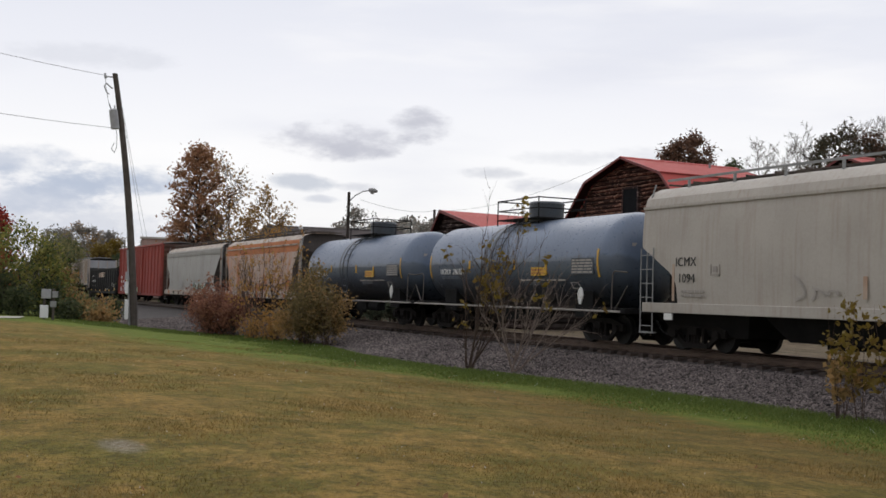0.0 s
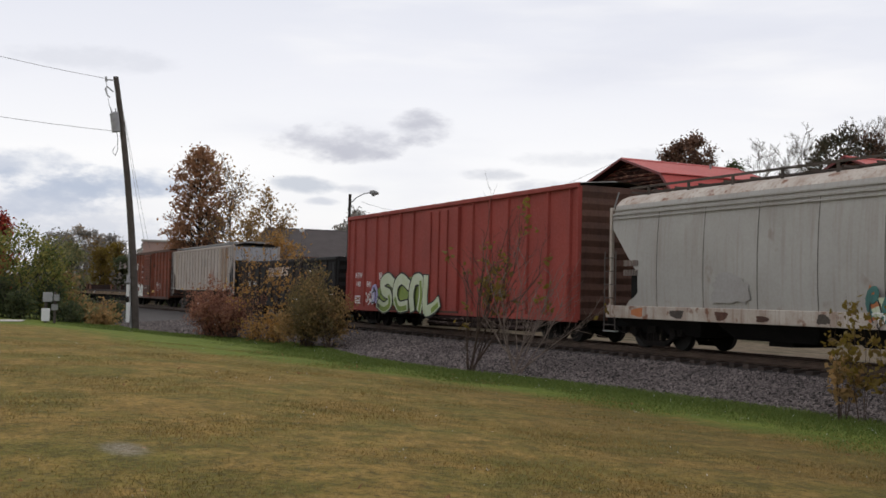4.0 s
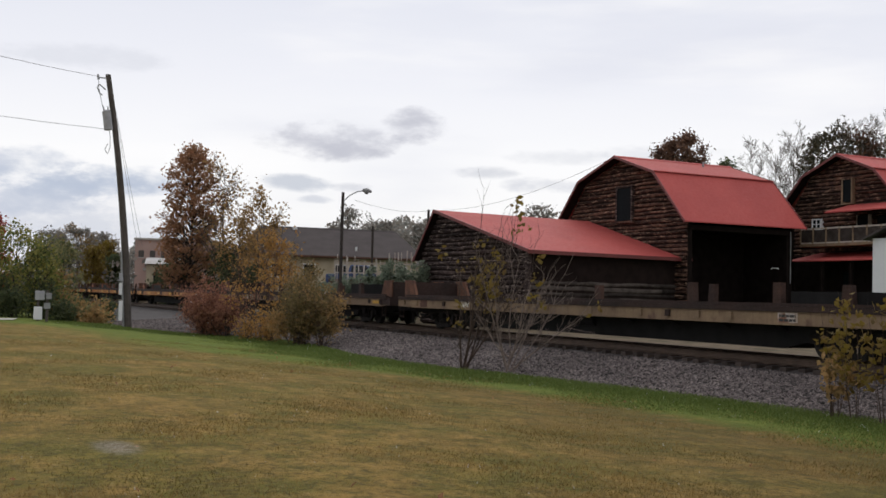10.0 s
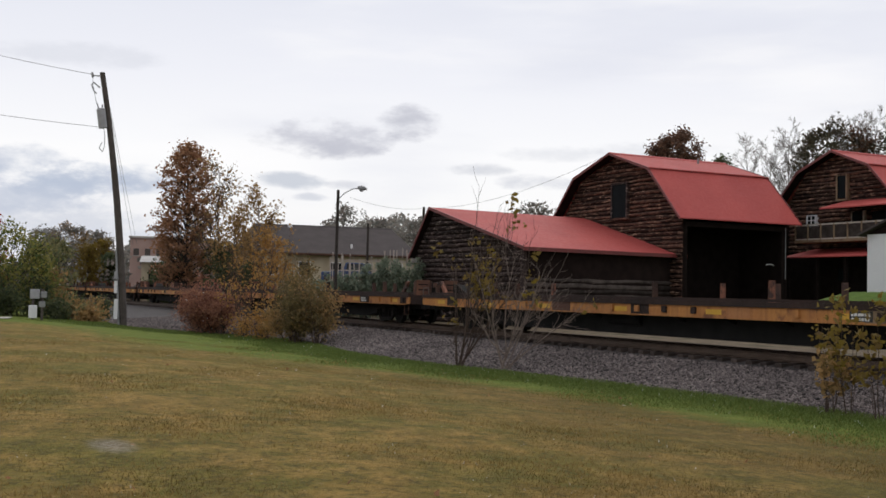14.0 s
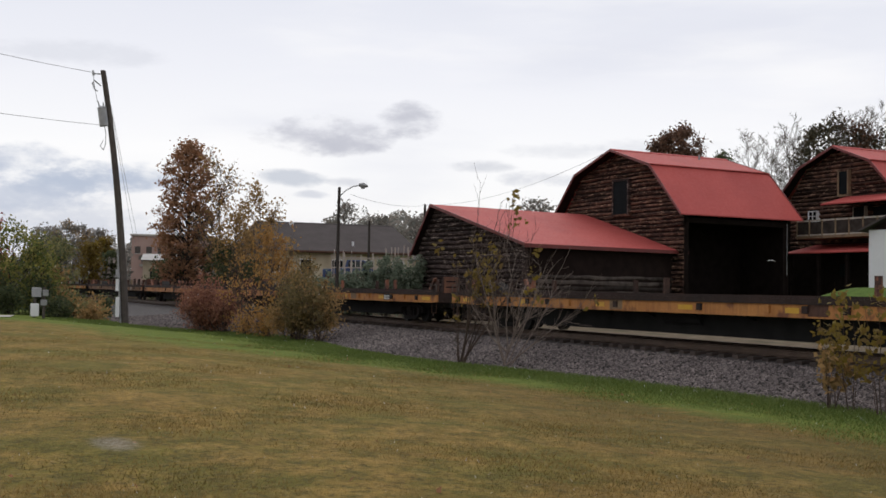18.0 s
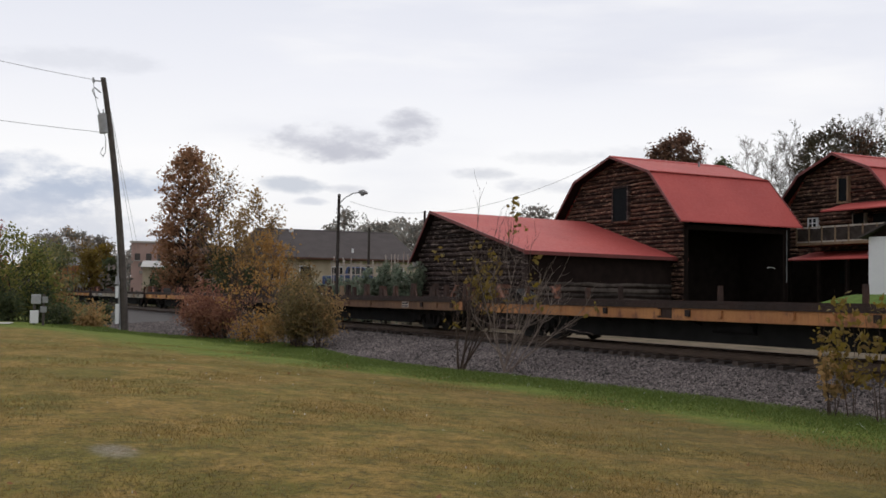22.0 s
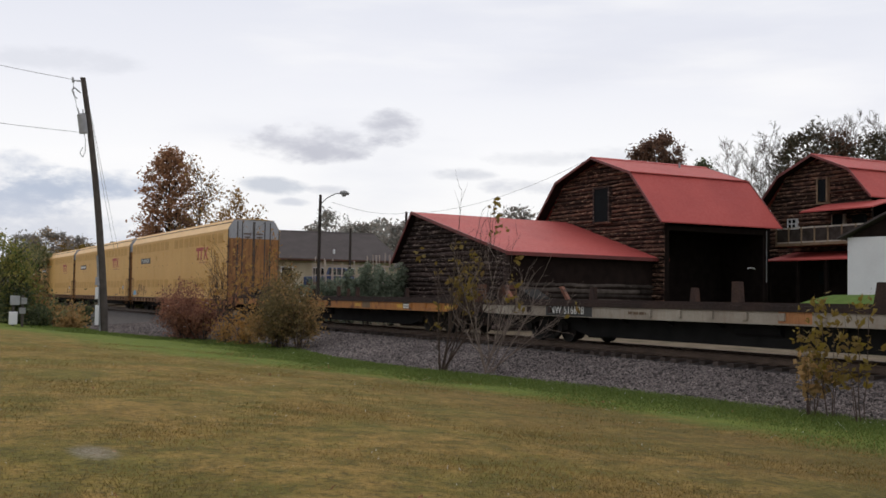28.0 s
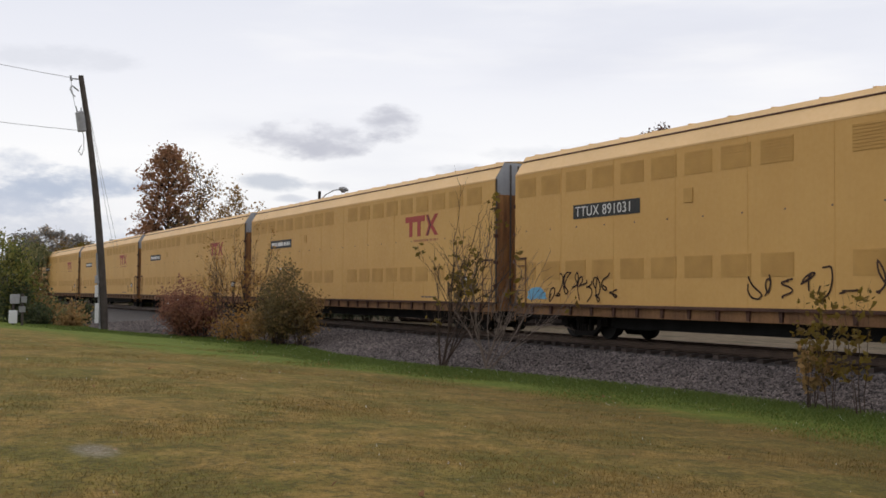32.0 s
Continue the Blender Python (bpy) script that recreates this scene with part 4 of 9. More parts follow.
def grow(rng, base, height, reach, lean=(0, 0), forks=7, start=0.3, r0=0.12, up=0.6, levels=2, twigs=5, top=1.0, thin=0.004, wild=0.65):
    """Segments of a trunk with limbs and twigs, and the points where leaves sit."""
    segs, tips = [], []
    p = np.array(base, float)
    steps = 7
    pts = [p]
    for k in range(steps):
        f = (k + 1) / steps
        pts.append(np.array(base) + np.array([lean[0] * f + rng.normal(0, 0.02) * height * 0.3, lean[1] * f + rng.normal(0, 0.02) * height * 0.3, height * top * f]))
    for k in range(steps):
        segs.append((pts[k], pts[k + 1], r0 * (1 - k / steps * 0.88), r0 * (1 - (k + 1) / steps * 0.88)))

    def limb(origin, direction, length, r, level):
        q = np.array(origin)
        d = direction / np.linalg.norm(direction)
        n = 4
        for k in range(n):
            d = d + rng.normal(0, 0.25 * wild, 3) + np.array([0, 0, 0.06])
            d /= np.linalg.norm(d)
            e = q + d * length / n
            segs.append((q, e, r * (1 - k / n * 0.75), r * (1 - (k + 1) / n * 0.75)))
            if level < levels:
                for _ in range(twigs if k else max(1, twigs // 2)):
                    dd = d + rng.normal(0, wild, 3)
                    limb(e, dd, length * rng.uniform(0.25, 0.5), max(r * 0.42, thin), level + 1)
            q = e
            if level >= 1:
                tips.append(e)
        tips.append(q)

    for k in range(forks):
        f = start + (0.97 - start) * (k + rng.random()) / forks
        i = min(int(f * steps), steps - 1)
        o = pts[i] + (pts[i + 1] - pts[i]) * (f * steps - i)
        a = rng.uniform(0, 2 * np.pi)
        size = reach(f)
        limb(o, np.array([math.cos(a), math.sin(a), up * rng.uniform(0.7, 1.4)]), size * rng.uniform(0.75, 1.15), r0 * (1 - f * 0.8) * 0.55, 1)
    return segs, tips


def branch_mesh(name, segs, material, sides=5):
    n = len(segs)
    p0, p1 = np.array([s[0] for s in segs]), np.array([s[1] for s in segs])
    r0, r1 = np.array([s[2] for s in segs]), np.array([s[3] for s in segs])
    d = p1 - p0
    d /= np.linalg.norm(d, axis=1)[:, None] + 1e-9
    ref = np.where(np.abs(d[:, 2:3]) > 0.9, np.array([[1.0, 0, 0]]), np.array([[0, 0, 1.0]]))
    a = np.cross(d, ref)
    a /= np.linalg.norm(a, axis=1)[:, None] + 1e-9
    b = np.cross(d, a)
    t = 2 * np.pi * np.arange(sides) / sides
    ring = a[:, None] * np.cos(t)[None, :, None] + b[:, None] * np.sin(t)[None, :, None]
    v = np.concatenate([p0[:, None] + ring * r0[:, None, None], p1[:, None] + ring * r1[:, None, None]], 1).reshape(-1, 3)
    i = np.arange(sides)
    q = np.stack([i, (i + 1) % sides, (i + 1) % sides + sides, i + sides], 1)
    f = (q[None] + (2 * sides * np.arange(n))[:, None, None]).reshape(-1, 4)
    return indexed(name, v, f, material)


def leaf_mesh(name, rng, centres, size, material):
    n = len(centres)
    a = rng.normal(0, 1, (n, 3))
    a /= np.linalg.norm(a, axis=1)[:, None]
    b = np.cross(a, rng.normal(0, 1, (n, 3)))
    b /= np.linalg.norm(b, axis=1)[:, None] + 1e-9
    s = size * rng.uniform(0.55, 1.3, n)[:, None]
    v = np.stack([centres - a * s * 0.75, centres - b * s * 0.42 + a * s * 0.05, centres + a * s * 0.75, centres + b * s * 0.42 + a * s * 0.05], 1)
    v[:, 1] += np.cross(a, b) * s * 0.2
    return soup(name, v.reshape(-1, 4, 3).reshape(-1, 3), 4, material)


def tree(name, label, base, height, reach, leaf, per_tip=6, leaf_size=0.12, bark="bark", seed=1, spread=0.22, category="tree", group="", keep=1.0, sides=5, **kw):
    rng = np.random.default_rng(seed)
    segs, tips = grow(rng, base, height, reach, **kw)
    ob = thing(name, label, category, group)
    t = new("trunk", branch_mesh("trunk", segs, bark, sides))
    t.parent = ob
    if leaf:
        tips = np.array(tips)
        if keep < 1:
            tips = tips[rng.random(len(tips)) < keep]
        c = np.repeat(tips, per_tip, 0) + rng.normal(0, spread, (len(tips) * per_tip, 3))
        c[:, 2] = np.maximum(c[:, 2], base[2] + 0.05)
        cr = new("crown", leaf_mesh("crown", rng, c, leaf_size, leaf))
        cr.parent = ob
    return ob


def clumped(name, label, base, low, high, profile, clumps, per, leaf, size, spread, seed, bark="bark_dark", category="tree", group="", r0=0.2, flat=0.7):
    """A tree whose limbs end in clumps of leaves: crown from low to high, profile(f) its half width there."""
    rng = np.random.default_rng(seed)
    x, y, z = base
    top = np.array([x, y, high - 0.12 * (high - low)])
    foot = np.array([x, y, z])
    bend = rng.normal(0, 0.15, 3) * np.array([1, 1, 0])
    mid = (foot + top) / 2 + bend
    stem = [foot + (mid - foot) * k / 4 for k in range(4)] + [mid + (top - mid) * k / 4 for k in range(5)]
    segs = [(a, b, r0 * (1 - 0.11 * k), r0 * (1 - 0.11 * (k + 1))) for k, (a, b) in enumerate(zip(stem, stem[1:]))]
    pts = []
    for k in range(clumps):
        f = (k + rng.random()) / clumps
        r = profile(f) * math.sqrt(rng.uniform(0.12, 1.0)) * rng.uniform(0.85, 1.1)
        a = rng.uniform(0, 2 * np.pi)
        c = np.array([x + r * math.cos(a), y + r * math.sin(a), low + (high - low) * f])
        hz = max(z + 0.1 * (high - z), min(top[2] - 0.05, c[2] - 0.75 * r - 0.1))
        o = foot + (top - foot) * (hz - z) / (top[2] - z)
        m = (o + c) / 2 + rng.normal(0, 0.12, 3) * (0.3 + r * 0.3)
        rr = max(0.02, r0 * 0.35 * (1 - 0.6 * f))
        segs += [(o, m, rr, rr * 0.65), (m, c, rr * 0.65, 0.012)]
        for _ in range(2):
            segs.append((m, c + rng.normal(0, spread, 3), rr * 0.4, 0.008))
        n = max(4, int(per * rng.uniform(0.5, 1.3)))
        w = spread * rng.uniform(0.7, 1.25)
        q = c + rng.normal(0, 1, (n, 3)) * w * np.array([1.0, 1.0, flat])
        q[:, 2] = np.maximum(q[:, 2], z + 0.05)
        pts.append(q)
    ob = thing(name, label, category, group)
    t = new("trunk", branch_mesh("trunk", segs, bark))
    t.parent = ob
    cr = new("crown", leaf_mesh("crown", rng, np.concatenate(pts), size, leaf))
    cr.parent = ob
    return ob


def thicket(name, label, base, size, stems, leaf, per_tip, leaf_size, bark, seed, category="shrub", spread=0.10, lean=0.5, forks=5, levels=2, twigs=3, r0=0.022, start=0.25, width=0.45, keep=1.0, group=""):
    """A shrub of many stems from one root."""
    rng = np.random.default_rng(seed)
    segs, tips = [], []
    for k in range(stems):
        a = rng.uniform(0, 2 * np.pi)
        d = rng.random() ** 0.6 * size[0]
        off = np.array([math.cos(a), math.sin(a)]) * d
        s, t = grow(rng, (base[0] + off[0] * 0.35, base[1] + off[1] * 0.35, base[2]), size[1] * rng.uniform(0.6, 1.0), lambda f: width * size[1] * (1.05 - 0.8 * f) * 0.6, lean=tuple(off * lean), forks=forks, start=start, r0=r0 * rng.uniform(0.7, 1.2), levels=levels, twigs=twigs)
        segs += s
        tips += t
    ob = thing(name, label, category, group)
    t = new("stem", branch_mesh("stem", segs, bark, 4))
    t.parent = ob
    tips = np.array(tips)
    if keep < 1:
        tips = tips[rng.random(len(tips)) < keep]
    if per_tip:
        c = np.repeat(tips, per_tip, 0) + rng.normal(0, spread, (len(tips) * per_tip, 3))
        c[:, 2] = np.maximum(c[:, 2], base[2] + 0.04)
        cr = new("leaves", leaf_mesh("leaves", rng, c, leaf_size, leaf))
        cr.parent = ob
    return ob


def stemmed(name, label, base, stems, leaf, per_tip, leaf_size, bark, seed, keep, r0, group=""):
    """A sapling from one root: stems given by how far they lean aside and how high they reach."""
    rng = np.random.default_rng(seed)
    aside, away = np.array([0.47, 0.88, 0.0]), np.array([-0.88, 0.47, 0.0])
    segs, tips = [], []

    def shoot(p, d, length, r, level):
        n = 5
        q = np.array(p, float)
        for k in range(n):
            d = d + rng.normal(0, 0.10, 3) + np.array([0, 0, 0.06])
            d = d / np.linalg.norm(d)
            e = q + d * length / n
            segs.append((q, e, r * (1 - 0.8 * k / n), r * (1 - 0.8 * (k + 1) / n)))
            q = e
            if level < 3 and k >= 1:
                for _ in range(3 if level == 1 and k < 4 else 1):
                    dd = d + rng.normal(0, 0.45, 3) + np.array([0, 0, 0.15])
                    shoot(q, dd / np.linalg.norm(dd), length * rng.uniform(0.22, 0.42), max(r * 0.34, 0.0065), level + 1)
        tips.append(q)

    for n, (dx, h) in enumerate(stems):
        dx, h = dx * 0.85, h * 0.76
        dy = rng.uniform(-0.5, 0.5)
        foot = np.array(base) + rng.normal(0, 0.04, 3) * np.array([1, 1, 0])
        if n > 1 and rng.random() < 0.65:
            # forks from an older stem a little above the root
            a, b, ra, rb = segs[0 if rng.random() < 0.6 else 1]
            foot = a + (b - a) * rng.uniform(0.35, 1.0)
            h -= foot[2] - base[2]
        d = aside * dx + away * dy + np.array([0, 0, h])
        lead = d / np.linalg.norm(d)
        first = lead + aside * dx * rng.uniform(0.0, 0.25) + rng.normal(0, 0.08, 3)
        shoot(foot, first / np.linalg.norm(first), np.linalg.norm(d), r0 * rng.uniform(0.6, 1.0), 1)
    ob = thing(name, label, "sapling", group)
    t = new("stem", branch_mesh("stem", segs, bark))
    t.parent = ob
    tips = np.array(tips)
    tips = tips[rng.random(len(tips)) < keep]
    if len(tips):
        c = np.repeat(tips, per_tip, 0) + rng.normal(0, 0.10, (len(tips) * per_tip, 3))
        cr = new("crown", leaf_mesh("crown", rng, c, leaf_size, leaf))
        cr.parent = ob
    return ob


def rise(x, y, top):
    return top - float(land(x, y))


def L(x, y, sink=0.0):
    return (x, y, float(land(x, y)) - sink)


def build_plants():
    cone = lambda a, b, c: (lambda f: a + (b - a) * min(f / c, 1.0) if f < c else b * (1.02 - (f - c) / (1.02 - c)))
    # two bare saplings on the ballast edge
    g = "saplings beside the ballast"
    stemmed("bare_sapling", "leafless many-stemmed sapling with a few yellow leaves", L(-29.04, 15.05), ((0.8, 5.3), (1.1, 5.1), (1.5, 4.8), (0.6, 4.7), (1.25, 4.5), (0.3, 4.4), (-0.5, 3.6), (0.6, 3.4), (-0.4, 2.0), (0.9, 3.0)), "leaf_yellow", 9, 0.13, "bark_brown", 3, 0.06, 0.036, group=g)
    stemmed("bare_sapling", "leafless spreading sapling with thin pale branches", L(-27.44, 15.65), ((0.0, 3.4), (-0.5, 3.9), (0.5, 4.2), (1.1, 3.8), (2.0, 3.0), (2.5, 2.2), (-1.2, 2.2), (0.8, 2.4), (1.6, 2.2), (-0.8, 3.0)), "leaf_yellow", 4, 0.13, "bark_twig", 14, 0.012, 0.036, group=g)
    # yellowing bushes by the foot of the ballast
    for x, y, w, h, n, leaf, s in ((-16.05, 16.55, 0.35, 2.5, 4, "leaf_yellow", 21), (-15.45, 16.45, 0.35, 2.9, 4, "leaf_yellow", 22), (-15.8, 16.2, 0.3, 1.5, 4, "leaf_olive", 24), (-14.6, 16.3, 0.4, 2.7, 4, "leaf_yellow", 23)):
        thicket("yellow_bush", "young bush with yellow-green leaves on thin stems", L(x, y), (w, h), n, leaf, 6, 0.105, "bark_brown", s, "bush", 0.085, 1.0, 5, 1, 2, 0.014, 0.3, 0.16, 0.25)
    # olive bush, plum shrubs and orange saplings between the lawn and the track
    for x, y, w, h, n, leaf, s in ((-43.4, 15.1, 0.7, 3.9, 7, "leaf_moss", 231), (-42.3, 15.4, 0.6, 3.0, 6, "leaf_olive", 233), (-44.3, 15.0, 0.5, 3.0, 5, "leaf_moss", 235), (-43.0, 14.8, 0.8, 2.3, 8, "leaf_moss", 236), (-43.7, 14.7, 0.7, 1.9, 6, "leaf_olive", 237), (-41.7, 15.2, 0.5, 2.4, 6, "leaf_moss", 238)):
        thicket("olive_bush", "twiggy olive and rust coloured bush", L(x, y), (w, h), n, leaf, 4, 0.085, "bark_brown", s, "bush", 0.16, 1.5, 6, 2, 2, 0.022, 0.15, 0.48, 0.30)
    for x, y, w, h, s in ((-50.6, 13.7, 0.9, 2.6, 41), (-52.2, 13.0, 0.7, 2.5, 43), (-51.4, 13.2, 0.9, 1.7, 44)):
        thicket("plum_shrub", "low shrub with plum-red leaves", L(x, y), (w, h), 9, "leaf_plum", 3, 0.085, "bark_dark", s, "shrub", 0.18, 1.3, 6, 2, 2, 0.020, 0.08, 0.55, 0.45)
    for x, y, h, s in ((-47.2, 14.4, 1.5, 37), (-48.4, 14.1, 1.1, 38), (-45.8, 14.7, 1.7, 39), (-46.5, 14.5, 1.2, 40)):
        thicket("dry_weeds", "clump of dry orange weeds", L(x, y), (0.8, h), 9, "leaf_orange", 3, 0.08, "bark_brown", s, "weeds", 0.14, 1.0, 5, 1, 2, 0.012, 0.1, 0.5, 0.7)
    for x, y, stems, n, s, keep in ((-48.6, 14.2, ((-0.5, 4.7), (0.4, 5.4), (-1.3, 3.8), (1.2, 4.3), (0.0, 4.0), (0.8, 5.0), (-0.9, 4.4)), 3, 51, 0.34), (-46.9, 14.6, ((-0.6, 4.2), (0.3, 5.0), (0.9, 4.0), (-0.2, 3.6), (-1.0, 3.0), (0.6, 2.6)), 4, 53, 0.42), (-51.0, 13.9, ((-0.5, 3.7), (0.5, 4.3), (1.0, 3.2)), 2, 55, 0.25)):
        stemmed("orange_sapling", "slender sapling with thinning orange leaves", L(x, y), stems, "leaf_orange", n, 0.095, "bark_brown", s, keep, 0.034)
    # hedge of trees at the lawn's end
    hedge = ((-66, 4, 3.5, "leaf_green", 61), (-65, 5.8, 3.7, "leaf_green", 62), (-68, 7.4, 3.5, "leaf_dull", 63), (-66, 2.4, 3.4, "leaf_dull", 66), (-64.5, 7.2, 1.4, "leaf_dark", 67), (-64, 4.6, 1.5, "leaf_dark", 68), (-66, 9.2, 0.7, "leaf_olive", 69), (-63, 2.6, 1.6, "leaf_dark", 70), (-68, 10.6, 0.7, "leaf_olive", 71), (-64, 9.6, 0.5, "leaf_dull", 74), (-90, 6, 4.8, "leaf_dull", 174), (-62.5, 5.4, 1.0, "leaf_dark", 177), (-62.8, 8, 0.6, "leaf_dark", 178), (-63.5, 3.6, 1.2, "leaf_dark", 179), (-70.5, 11.6, 0.8, "leaf_dark", 77), (-72, 9.6, 1.0, "leaf_dull", 64), (-69, 9.8, 0.7, "leaf_dark", 65), (-65.5, 6.9, 3.0, "leaf_green", 180), (-67, 8.3, 2.0, "leaf_olive", 181), (-61.5, 9.4, 0.45, "leaf_olive", 182))
    for x, y, h, leaf, s in hedge:
        z = float(land(x, y))
        clumped("hedge_tree", "leafy tree of a green and yellow hedgerow", L(x, y), z + 0.15 * h, z + h * 1.32, lambda f, h=h: h * 0.42 * math.sqrt(max(0.05, 1 - (1.7 * f - 0.7) ** 2)), int(10 + 8 * h), 55, leaf, 0.14, 0.32, s, group="hedgerow trees", r0=0.07, flat=0.8)
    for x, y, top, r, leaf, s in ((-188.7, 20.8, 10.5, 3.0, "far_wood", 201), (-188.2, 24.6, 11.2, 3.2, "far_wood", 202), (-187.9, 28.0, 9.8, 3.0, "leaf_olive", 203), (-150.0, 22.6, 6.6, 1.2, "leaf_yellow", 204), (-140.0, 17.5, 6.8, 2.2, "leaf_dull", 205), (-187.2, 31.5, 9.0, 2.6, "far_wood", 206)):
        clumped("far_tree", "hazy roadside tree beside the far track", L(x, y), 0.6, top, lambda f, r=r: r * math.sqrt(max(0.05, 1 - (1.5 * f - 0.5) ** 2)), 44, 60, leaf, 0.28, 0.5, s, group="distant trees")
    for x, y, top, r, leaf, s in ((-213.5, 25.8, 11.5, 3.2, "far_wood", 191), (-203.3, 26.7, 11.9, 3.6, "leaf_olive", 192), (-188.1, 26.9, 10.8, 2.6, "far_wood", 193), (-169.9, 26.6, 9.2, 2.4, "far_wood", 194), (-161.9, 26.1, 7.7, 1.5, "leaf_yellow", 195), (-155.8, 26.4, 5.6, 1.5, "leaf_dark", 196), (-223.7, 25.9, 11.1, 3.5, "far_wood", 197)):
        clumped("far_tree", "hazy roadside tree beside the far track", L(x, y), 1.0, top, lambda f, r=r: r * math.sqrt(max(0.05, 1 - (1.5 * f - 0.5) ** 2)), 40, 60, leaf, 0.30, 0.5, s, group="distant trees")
    clumped("red_maple", "crimson autumn maple behind the hedge", L(-82, 5.1), 1.0, 6.3, lambda f: 1.7 * math.sqrt(max(0.05, 1 - (1.7 * f - 0.7) ** 2)), 50, 80, "leaf_red", 0.18, 0.36, 75, r0=0.14)
    # tall russet tree and its thinning neighbours past the track
    clumped("russet_tree", "tall pyramidal tree in russet autumn leaf", L(-112.9, 26.6), 1.6, 15.9, lambda f: 3.2 * min(1.0, 0.75 + f) * min(1.0, (1.02 - f) / 0.34) ** 0.6, 190, 60, "leaf_brown", 0.24, 0.42, 81, r0=0.24)
    tree("thinning_tree", "half-bare tree with brown twigs", L(-109, 28.9), 13.4, lambda f: 4.3 * (1.05 - 0.55 * f), "leaf_olive", 1, 0.24, "bark", 83, 0.36, forks=30, start=0.2, r0=0.17, up=1.2, levels=2, twigs=4, keep=0.3, thin=0.02, wild=0.5)
    tree("thinning_tree", "yellowing tree with sparse leaves", L(-101.5, 30.8), 10.4, lambda f: 3.6 * (1.05 - 0.6 * f), "leaf_olive", 3, 0.22, "bark", 84, 0.34, forks=26, start=0.12, r0=0.13, up=1.0, levels=2, twigs=3, keep=0.36, thin=0.016)
    tree("thinning_tree", "yellowing tree with sparse leaves", L(-104, 29.2), 8.4, lambda f: 3.4 * (1.05 - 0.6 * f), "leaf_olive", 4, 0.22, "bark", 85, 0.36, forks=22, start=0.06, r0=0.11, up=0.9, levels=2, twigs=3, keep=0.42, thin=0.016)
    tree("thinning_tree", "yellowing tree with sparse leaves", L(-97, 30.6), 6.2, lambda f: 2.6 * (1.05 - 0.6 * f), "leaf_orange", 3, 0.2, "bark", 86, 0.3, forks=18, start=0.06, r0=0.09, up=0.8, levels=2, twigs=3, keep=0.5)
    for x, y, h, s in ((-108, 30, 5.0, 91), (-104, 28.4, 4.4, 92), (-111, 29.5, 5.4, 93), (-117, 27.4, 4.6, 94), (-124, 27, 4.0, 95), (-100, 29.6, 3.4, 96), (-115.3, 25.6, 3.6, 97), (-114.6, 27.0, 3.2, 98), (-116.5, 24.9, 2.9, 99)):
        z = float(land(x, y))
        clumped("dark_shrub", "dark green understorey shrub", L(x, y), z + 0.1, z + 1.2 * h, lambda f, h=h: h * 0.45 * math.sqrt(max(0.05, 1 - (1.5 * f - 0.5) ** 2)), 26, 70, "leaf_dark", 0.20, 0.36, s, category="shrub", r0=0.08)
    # juniper-like shrubs before the house
    for x, y, h, s in ((-62.4, 27.1, 4.0, 101), (-61.3, 28.0, 3.8, 102), (-63.2, 26.2, 3.4, 103), (-64.6, 25.2, 3.0, 104), (-65.9, 24.5, 2.6, 105)):
        thicket("evergreen_shrub", "feathery grey-green evergreen shrub", L(x, y), (0.9, h), 26, "needle", 7, 0.13, "bark_dark", s, "shrub", 0.12, 0.9, 6, 1, 2, 0.02, 0.08, 0.24)
    # trees on the rise behind the barns
    g = "trees on the rise"
    clumped("oak", "oak holding rust-brown leaves", L(-87.8, 69.5), 11.6, 17.7, lambda f: 3.4 * math.sqrt(max(0.06, 1 - (1.55 * f - 0.55) ** 2)), 60, 110, "leaf_oak", 0.24, 0.42, 111, group=g, r0=0.28)
    clumped("oak", "small dark oak on the rise", L(-85, 72.9), 12.0, 15.2, lambda f: 1.3 * math.sqrt(max(0.06, 1 - (1.6 * f - 0.6) ** 2)), 16, 90, "leaf_dark", 0.22, 0.34, 112, group=g, r0=0.16)
    for k, (x, y, h) in enumerate(((-83.5, 74.7, 15.2), (-82, 76.3, 14.6), (-80.8, 77.6, 16.0), (-80.2, 78.3, 15.0), (-76.2, 82.1, 17.2), (-75.1, 83.1, 16.8), (-73.5, 84.5, 17.2), (-72, 86, 17.0), (-77.2, 81.0, 16.0))):
        h = rise(x, y, h + 1.3)
        tree("bare_tree", "tall leafless grey tree", L(x, y), h, lambda f, h=h: 4.0 * (1.12 - 0.72 * f), None, 0, 0.2, "bark_pale", 121 + k, group=g, forks=20, start=0.35, r0=0.14, up=1.7, levels=3, twigs=3, thin=0.015, wild=0.55, sides=3)
    for k, (x, y, h, r) in enumerate(((-79.0, 79.4, 17.8, 2.3), (-77.6, 80.5, 18.6, 2.5), (-76.2, 81.8, 17.6, 2.2), (-74.0, 84.0, 17.6, 2.3), (-72.2, 85.8, 18.0, 2.3))):
        clumped("oak", "tall oak with dull green and brown leaves", L(x, y), 10.5, h, lambda f, r=r: r * math.sqrt(max(0.06, 1 - (1.6 * f - 0.6) ** 2)), 38, 70, "leaf_umber" if k % 3 != 2 else "leaf_oak", 0.22, 0.42, 131 + k, group=g, r0=0.2)
    # treetops between the shed's roof and the big barn
    clumped("far_tree", "distant tree in dull autumn colours", L(-125.5, 67.5), 5.5, 10.6, lambda f: 2.4 * math.sqrt(max(0.06, 1 - (1.6 * f - 0.6) ** 2)), 34, 70, "leaf_oak", 0.24, 0.4, 137, group="distant trees")
